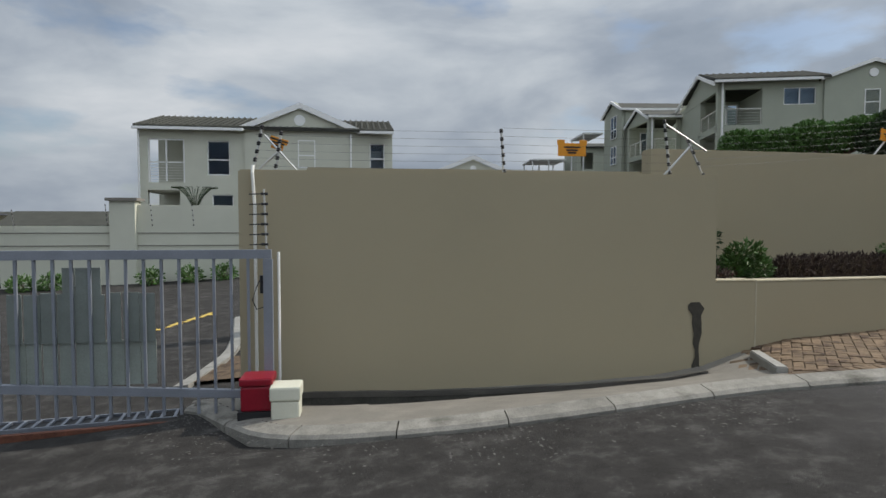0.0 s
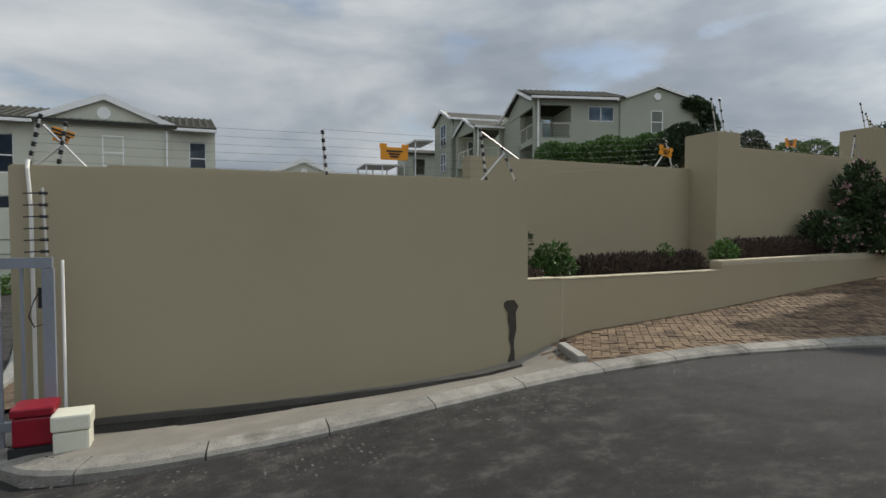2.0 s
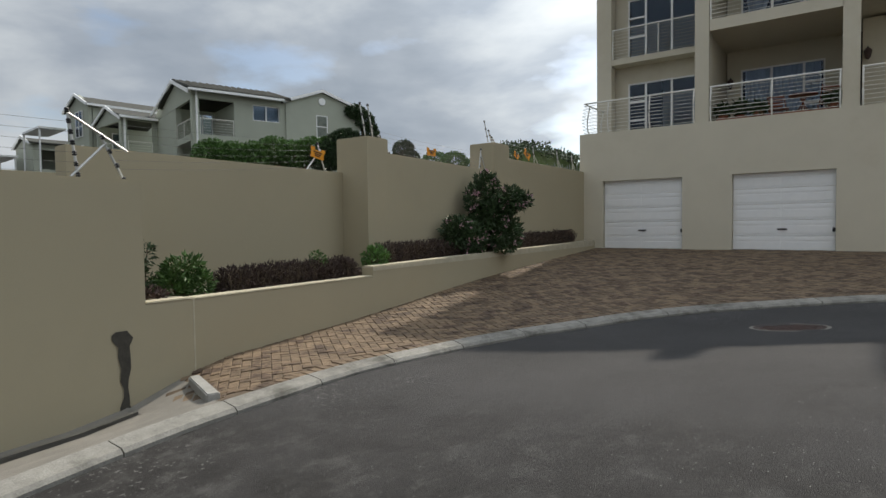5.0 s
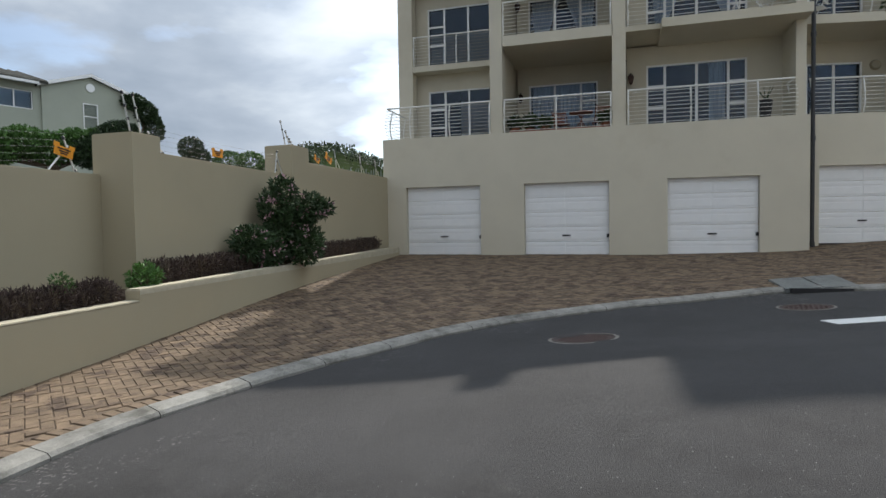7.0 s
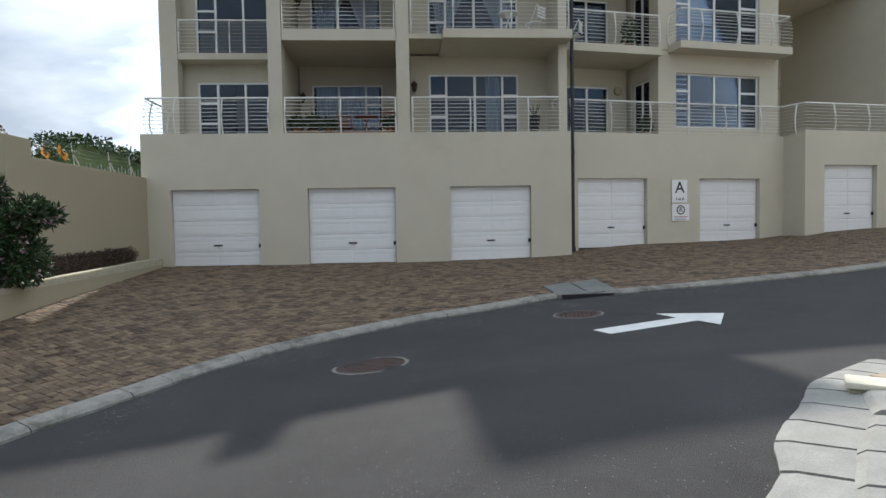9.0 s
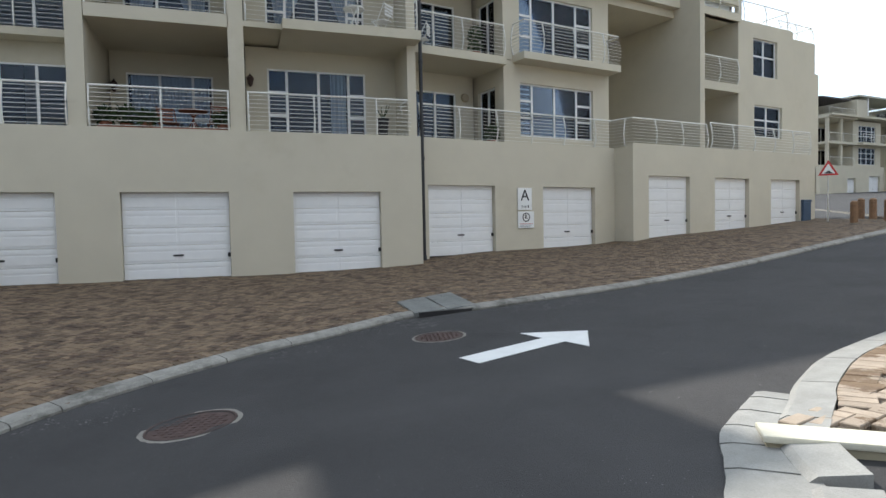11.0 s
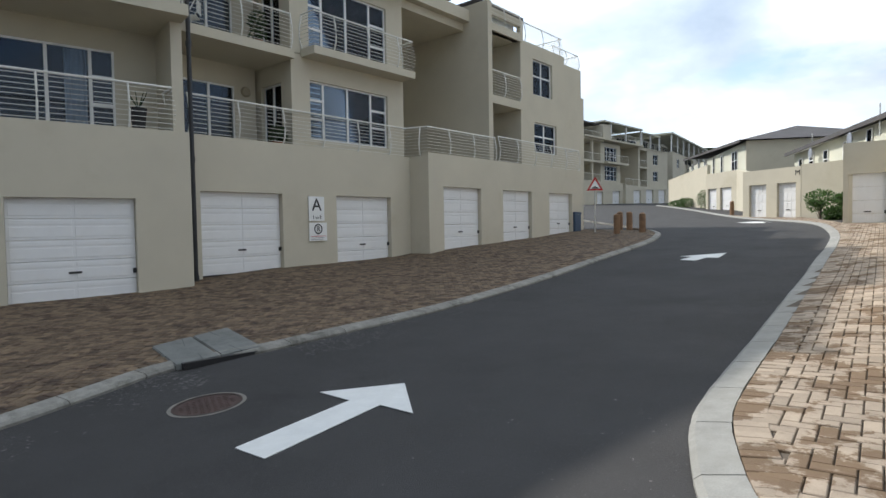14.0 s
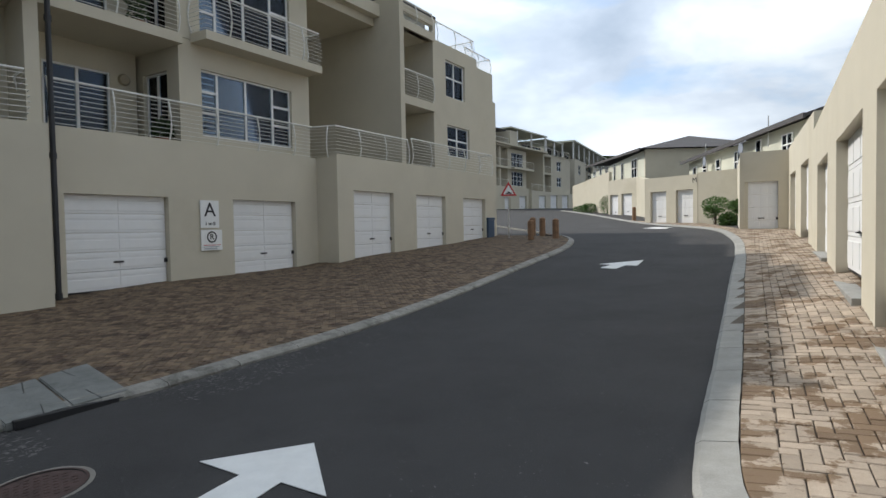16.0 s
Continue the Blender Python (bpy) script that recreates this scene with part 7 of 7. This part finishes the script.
for u in (4.9, 14.6):
    hpart(H2, "aerial", M_GALV, lambda bm, u=u: tube(bm, [L2(u, -0.3, 6.0), L2(u, -0.3, 7.5)], 0.03, 5))

# sloping walls by the road
def ramp_wall(name, a, b, za, zb_, zbase, label):
    fr = Frame(a, (b[0] - a[0], b[1] - a[1]))
    bm = bmesh.new()
    u = math.hypot(b[0] - a[0], b[1] - a[1])
    hexa(bm, [fr(0, 0, zbase), fr(u, 0, zbase), fr(u, 0.3, zbase), fr(0, 0.3, zbase), fr(0, 0, za), fr(u, 0, zb_), fr(u, 0.3, zb_), fr(0, 0.3, za)])
    tagged(link(name, bm, M_CREAM), label, "wall", kind="structure")


ramp_wall("wall_bend_ramp", (35.9, -58.1), (28.3, -51.5), 6.75, 7.4, 2.5, "cream wall rising towards the house")
ramp_wall("wall_bend_link", (23.45, -46.6), (18.1, -35.8 - 3.5), 6.3, 5.2, 1.8, "cream wall between garages")
ramp_wall("wall_end_garage", (14.42, -34.4), (10.3, -33.5), 5.28, 5.3, 1.8, "cream end wall beside a garage")
ramp_wall("wall_bush", (12.0, -33.3), (9.95, -26.15), 5.28, 5.28, 1.5, "cream side wall of a garage")
letters(empty("wall_letter", N3(3.66, -0.006, 4.84)), "letter", "M", 0.42, (0, 0, 0), math.atan2(N3.d[1], N3.d[0]), M_BLACK)
tagged(bpy.data.objects["wall_letter"], "black letter M on the garage wall", "letter")
for x, y, s, bl_ in ((12.9, -32.6, 61, [((0, 0, 1.1), (0.7, 0.6, 0.4)), ((0.2, 0, 0.75), (0.4, 0.4, 0.3))]), (12.0, -31.8, 62, [((0, 0, 0.3), (0.5, 0.4, 0.35))]), (11.0, -30.2, 63, [((0, 0, 1.0), (0.6, 0.5, 0.3))]),
                      (31.5, -53.5, 64, [((0, 0, 0.4), (0.9, 0.6, 0.5))]), (27.9, -50.5, 65, [((0, 0, 0.8), (0.8, 0.7, 0.9))]), (33, -55, 66, [((0, 0, 0.3), (1.2, 0.6, 0.35))])):
    shrub("shrub", (x, y, gz(x, y)), bl_, 1400, 0.14, M_LEAF, "round green shrub against a garage wall", seed=s, stems=5)

# far apartment block: same kind of building up the hill
far = empty("apartment_building", (50, -75, 4))
tagged(far, "cream apartment block with garages, balconies and a roof terrace uphill", "apartment building")
FB = Frame((47.8, -55.0), (0.13, -1.0))


def fpart(name, boxes, mat=M_CREAM, fr=FB):
    for b in boxes:
        bm = bmesh.new()
        box(bm, fr, *b)
        ob = link(name, bm, mat)
        ob.parent = far
        ob.matrix_parent_inverse = Matrix.Translation(-Vector(far.location))


def fwin(u0, u1, v, z0, z1, cols=(), rows=(0.5,), curtain=None):
    w = window(far, FB, u0, u1, v, z0, z1, cols, rows, curtain)
    w.matrix_parent_inverse = Matrix.Translation(-Vector(far.location))


FG = [(8.15, 9.8, 6.35), (12.4, 14.7, 6.65), (17.9, 20.3, 6.85), (22.0, 24.6, 7.08), (26.4, 29.05, 7.2)]


def fwall(name, u0, u1, v0, v1, z0, z1, holes):
    bm = bmesh.new()
    wall_open(bm, FB, u0, u1, v0, v1, z0, z1, holes)
    ob = link(name, bm, M_CREAM)
    ob.parent = far
    ob.matrix_parent_inverse = Matrix.Translation(-Vector(far.location))


fwall("garage_wall", 3, 15.5, 0, 0.4, 2.5, 7.75, [(a, b, 2.5, z) for a, b, z in FG[:2]])
fwall("garage_wall", 15.501, 31, -0.4, 0, 2.5, 7.5, [(a, b, 2.5, z) for a, b, z in FG[2:]])
for k, (a, b, z) in enumerate(FG):
    garage_door(FB, a, b, 0.22 if k < 2 else -0.2, z - 2.1, z + 0.01, label="distant white sectional garage door, closed")
fpart("body", [(3, 31, 0.6, 14, 2.5, 7.3), (3, 31, 3.2, 14, 7.3, 13.1)])
fpart("terrace_slab", [(3, 15.5, 0.41, 3.2, 7.3, 7.7), (15.5, 31, 0.01, 3.2, 7.3, 7.48)])
# bay with its two large windows
fwall("front_wall", 9.7, 15.3, 0.3, 0.6, 7.76, 13.0, [(10.8, 14.25, 8.0, 9.95), (10.8, 14.25, 10.6, 12.5)])
for z0, z1 in ((8.0, 9.95), (10.6, 12.5)):
    fwin(10.8, 14.25, 0.38, z0, z1, (0.2, 0.5, 0.8), (0.36, 0.68), "blind")
fpart("side_wall", [(9.7, 9.95, 0.61, 3.19, 7.76, 13.0), (15.05, 15.3, 0.61, 3.19, 7.76, 13.0)])
fpart("balcony_slab", [(9.9, 15.9, -0.7, 0.29, 10.15, 10.42), (4.2, 9.69, -0.2, 3.19, 10.15, 10.4), (4.2, 9.69, -0.2, 3.19, 13.0, 13.2)])
fpart("column", [(6.9, 7.2, 0.0, 0.3, 7.76, 10.14), (6.9, 7.2, 0.0, 0.3, 10.41, 12.99), (4.4, 4.7, 0.0, 0.3, 7.76, 12.99)])
for z in (7.9, 10.5):
    fwin(4.9, 6.7, 3.1, z, z + 2.0, (0.5,), ())
    fwin(7.4, 9.3, 3.1, z, z + 2.0, (0.5,), ())
# tall recess, its fin wall and the narrow balconies beside it
fpart("fin_wall", [(20.35, 20.85, 0.0, 3.19, 7.5, 13.4)])
fpart("balcony_slab", [(20.86, 23.5, 0.0, 3.19, 10.2, 10.45), (20.86, 23.5, 0.0, 3.19, 12.9, 13.2)])
for z in (7.6, 10.5):
    fwin(21.1, 23.2, 3.1, z, z + 2.0, (0.5,), ())
fwall("front_wall", 23.5, 31, 0.1, 0.4, 7.49, 13.1, [(25.6, 27.4, 8.5, 10.0), (25.6, 27.4, 11.0, 12.5)])
for z in (8.5, 11.0):
    fwin(25.6, 27.4, 0.2, z, z + 1.5, (0.5,), (0.5,), "blind")
fpart("side_wall", [(23.5, 23.75, 0.41, 3.19, 7.49, 13.1)])
# roof terrace under flat slabs on posts
fpart("terrace_slab", [(4.2, 20.9, -0.6, 14, 13.21, 13.42), (20.91, 31, 0.0, 14, 13.11, 13.25)])
fpart("top_wall", [(4.2, 31, 4.2, 14, 13.43, 15.3)], M_CREAM)
fpart("box_wall", [(9.4, 11.4, -0.3, 4.19, 13.43, 15.3)])
fpart("roof", [(3.5, 9.2, 0.2, 14.5, 15.2, 15.36)], M_SLATE)
fpart("roof", [(9.3, 20.9, -0.5, 14.5, 15.6, 15.78), (20.95, 27.6, -0.3, 14.5, 15.3, 15.46)], M_PALE)
for u in (11.6, 16, 20.7):
    fpart("terrace_post", [(u - 0.09, u + 0.09, -0.3, -0.12, 13.43, 15.59)], M_WHITE)
for u in (21.2, 24.2, 27.4):
    fpart("terrace_post", [(u - 0.09, u + 0.09, -0.2, -0.02, 13.26, 15.29)], M_WHITE)
for u0, u1 in ((5.0, 8.6), (12.2, 15.2), (16.4, 19.6), (21.6, 24.4), (25.2, 28.4)):
    fwin(u0, u1, 4.08, 13.45, 15.2, (0.33, 0.66), (), "lights")
for a, b, v, z in ((4.4, 9.2, -0.1, 13.2), (11.7, 20.6, -0.45, 13.42), (21.1, 30.6, 0.1, 13.25), (15.6, 20.2, -0.3, 7.5), (21.0, 23.4, 0.1, 7.5), (10.0, 15.8, -0.6, 10.42), (21.0, 23.4, 0.1, 10.45), (4.4, 9.6, -0.1, 10.4), (4.4, 9.6, 0.1, 7.75)):
    railing([tuple(FB(a, v, 0))[:2], tuple(FB(b, v, 0))[:2]], z, 0.95, bars=5, post_every=2.2, group="far balcony railings")

far2 = empty("apartment_building", (60, -110, 5))
tagged(far2, "cream apartment block with a covered roof terrace, at the hilltop", "apartment building")
F2 = Frame((52.3, -88.0), (0.3, -1.0))
hpart(far2, "wall", M_CREAM, lambda bm: (wall_open(bm, F2, 0, 60, 0, 0.3, 3, 13.6, [(3.0, 4.8, 11.2, 12.7), (3.0, 4.8, 8.0, 9.5)] + [(u, u + 7, z, z + 2.6) for u in (9, 24, 39) for z in (7.6, 10.8)])))
hpart(far2, "body", M_CREAM, lambda bm: (box(bm, F2, 0, 60, 3, 14, 3, 13.6), box(bm, F2, 0, 0.3, 0.31, 2.99, 3, 13.6)))
hpart(far2, "balcony_slab", M_CREAM, lambda bm: [box(bm, F2, u, u + 7, -0.6, 2.99, z - 0.3, z - 0.01) for u in (9, 24, 39) for z in (7.6, 10.8)])
hpart(far2, "top_wall", M_PALE, lambda bm: box(bm, F2, 0, 60, 5, 14, 13.61, 16.2))
hpart(far2, "roof", M_PALE, lambda bm: box(bm, F2, -0.6, 60.5, -0.2, 14.5, 16.4, 16.65))
for k in range(14):
    hpart(far2, "terrace_post", M_WHITE, lambda bm, k=k: box(bm, F2, k * 4.4, k * 4.4 + 0.2, 0.1, 0.3, 13.61, 16.39))
    hwin(far2, F2, k * 4.4 + 0.8, k * 4.4 + 3.8, 4.9, 13.7, 16.0, (0.5,), (), "lights")
for z in (8.0, 11.2):
    hwin(far2, F2, 3.0, 4.8, 0.1, z, z + 1.5, (0.5,), (0.5,), "blind")
    for u in (9, 24, 39):
        hwin(far2, F2, u + 1.5, u + 5.5, 2.9, z - 0.3, z + 1.8, (0.5,), (), None)
for u in (9, 24, 39):
    for z in (7.6, 10.8):
        railing([tuple(F2(u + 0.1, -0.5, 0))[:2], tuple(F2(u + 6.9, -0.5, 0))[:2]], z, 1.0, bars=5, post_every=2.4, group="far balcony railings")
railing([tuple(F2(0.2, -0.1, 0))[:2], tuple(F2(59, -0.1, 0))[:2]], 13.6, 1.0, bars=5, post_every=2.2, group="far balcony railings")
bm = bmesh.new()
for i in range(60):
    a, b = i * 6.0, (i + 1) * 6.0
    za, zb_ = [14 + 12 * math.exp(-((t - 130) / 120) ** 2) + 1.5 * noise.noise((t * 0.02, 0, 5)) for t in (a, b)]
    o = Vector((40, -230, 0))
    p, q = o + Vector((a * 0.9, a * 0.1, 0)), o + Vector((b * 0.9, b * 0.1, 0))
    bm.faces.new([bm.verts.new(c) for c in ((p.x, p.y, 0), (q.x, q.y, 0), (q.x, q.y, zb_ + 6), (p.x, p.y, za + 6))])
tagged(link("backdrop", bm, M_LAND), "distant dark ridge with trees", kind="structure")


# ---- things on the balconies ----
def wall_lamp(fr, u, v, z, style=0):
    root = empty("wall_lamp", fr(u, v, z))
    if style:
        bm = bmesh.new()
        tube(bm, [(-0.02, 0, 0), (-0.09, 0, 0)], [0.16, 0.12], 14)
        link("shade", bm, M_LAMP, root)
    else:
        for nm, pts, r, mat in (("bracket", [(0, 0, 0.12), (-0.08, 0, 0.16), (-0.14, 0, 0.12)], 0.018, M_BLACK), ("lantern", [(-0.14, 0, 0.1), (-0.14, 0, 0.04), (-0.14, 0, -0.14), (-0.14, 0, -0.2)], [0.05, 0.1, 0.06, 0.02], M_IRON)):
            bm = bmesh.new()
            tube(bm, pts, r, 8)
            link(nm, bm, mat, root)
    tagged(root, "oval bulkhead lamp on the wall" if style else "dark lantern lamp on a wall bracket", "wall lamp")


wall_lamp(A1, 4.02, 2.88, 6.1)
wall_lamp(A1, 7.62, 1.58, 6.15)
wall_lamp(A1, 3.95, 2.88, 9.2)
wall_lamp(A2, 2.85, 1.88, 6.35, 1)


def pot_plant(fr, u, v, z, h, seed, label="leafy plant in a terracotta pot on the balcony", mat=M_LEAFD):
    root = empty("pot_plant", fr(u, v, z))
    bm = bmesh.new()
    tube(bm, [(0, 0, 0), (0, 0, 0.26), (0, 0, 0.3)], [0.1, 0.15, 0.16], 12)
    link("pot", bm, M_TERRA, root)
    bm = bmesh.new()
    rnd = random.Random(seed)
    leaf_mass(bm, rnd, (0, 0, 0.3 + h / 2), (0.2, 0.2, h / 2), 260, 0.16, 0.5, 0.1)
    link("leaves", bm, mat, root, normals=False)
    tagged(root, label, "pot plant")


tall = empty("pot_plant", A1(11.15, 0.6, 4.42))
tagged(tall, "sparse succulent in a tall black pot behind the railing", "pot plant")
bm = bmesh.new()
tube(bm, [(0, 0, 0), (0, 0, 0.3), (0, 0, 0.62)], [0.12, 0.15, 0.19], 14)
link("pot", bm, M_BLACK, tall)
bm = bmesh.new()
for k in range(7):
    a = k * 0.9
    tube(bm, [(0, 0, 0.6), (0.08 * math.cos(a), 0.08 * math.sin(a), 0.75), (0.2 * math.cos(a), 0.2 * math.sin(a), 0.86 + 0.03 * k)], [0.02, 0.016, 0.006], 5)
link("stems", bm, M_LEAFD, tall)

for a in ((A1, 4.15, 0.7, 4.42, 0.3, 1), (A1, 4.6, 0.9, 4.42, 0.4, 2), (A1, 5.1, 0.6, 4.42, 0.25, 3), (A1, 6.9, 0.6, 4.42, 0.3, 4), (A2, 2.7, 0.9, 7.33, 0.8, 6), (A2, 3.0, 0.5, 4.44, 0.4, 7)):
    pot_plant(*a)


def table(fr, u, v, z, mat, label, r=0.36):
    root = empty("balcony_table", fr(u, v, z))
    bm = bmesh.new()
    tube(bm, [(0, 0, 0.70), (0, 0, 0.73)], r, 18)
    link("tabletop", bm, mat, root)
    for k in range(4):
        a = k * math.pi / 2 + 0.4
        bm = bmesh.new()
        tube(bm, [(math.cos(a) * r * 0.8, math.sin(a) * r * 0.8, 0), (-math.cos(a) * r * 0.3, -math.sin(a) * r * 0.3, 0.699)], 0.014, 5)
        link("leg", bm, mat, root)
    tagged(root, label, "table")


def chair(fr, u, v, z, rz, mat, label):
    root = empty("balcony_chair", fr(u, v, z), rz)
    for k in range(6):
        bm = bmesh.new()
        box(bm, W, -0.21, 0.21, -0.2 + k * 0.07, -0.145 + k * 0.07, 0.43, 0.45)
        link("seat_slat", bm, mat, root)
    for k in range(4):
        bm = bmesh.new()
        box(bm, W, -0.2, 0.2, 0.22, 0.24, 0.54 + k * 0.09, 0.60 + k * 0.09)
        link("back_slat", bm, mat, root)
    for s in (-1, 1):
        for p in ([(0.22 * s, -0.24, 0), (0.22 * s, 0.24, 0.9)], [(0.22 * s, 0.24, 0), (0.22 * s, -0.2, 0.43)]):
            bm = bmesh.new()
            tube(bm, p, 0.014, 5)
            link("leg", bm, mat, root)
    tagged(root, label, "chair", "balcony chairs")


table(A1, 6.15, 1.1, 4.42, M_TERRA, "small round reddish table on the balcony")
chair(A1, 6.75, 1.2, 4.42, 1.9, M_TERRA, "red-brown slatted folding chair on the balcony")
chair(A1, 5.5, 1.4, 4.42, -1.2, M_TERRA, "red-brown slatted folding chair on the balcony")
table(A1, 10.4, 0.6, 7.32, M_WHITE, "white plastic table on the upper balcony", 0.3)
chair(A1, 11.2, 0.6, 7.32, 2.3, M_WHITE, "white folding chair on the upper balcony")
chair(A2, 0.7, 0.9, 7.34, 2.6, M_WHITE, "white folding chair on the upper balcony")
bm = bmesh.new()
box(bm, A1, 4.0, 6.95, 0.55, 0.8, 4.42, 4.62)
tagged(link("planter_box", bm, M_TERRA), "long dark reddish planter box behind the railing", "planter")

# ---- bricks last ----
pave(b1, PAVE1, math.radians(52), 0.105, (2.0, 7.2), M_BRICKD, (2.8, 7.3), 300, holes=(SLAB,), extra=soldiers(KERB_L[9:28], 0.34, 0.105))
pave(b2, PAVE2, math.radians(14), 0.11, (3.5, -3.0), M_BRICK, (3.6, -2.6), 300, extra=soldiers(KERB_R[6:19], -0.375, 0.11), joint=0.0045)
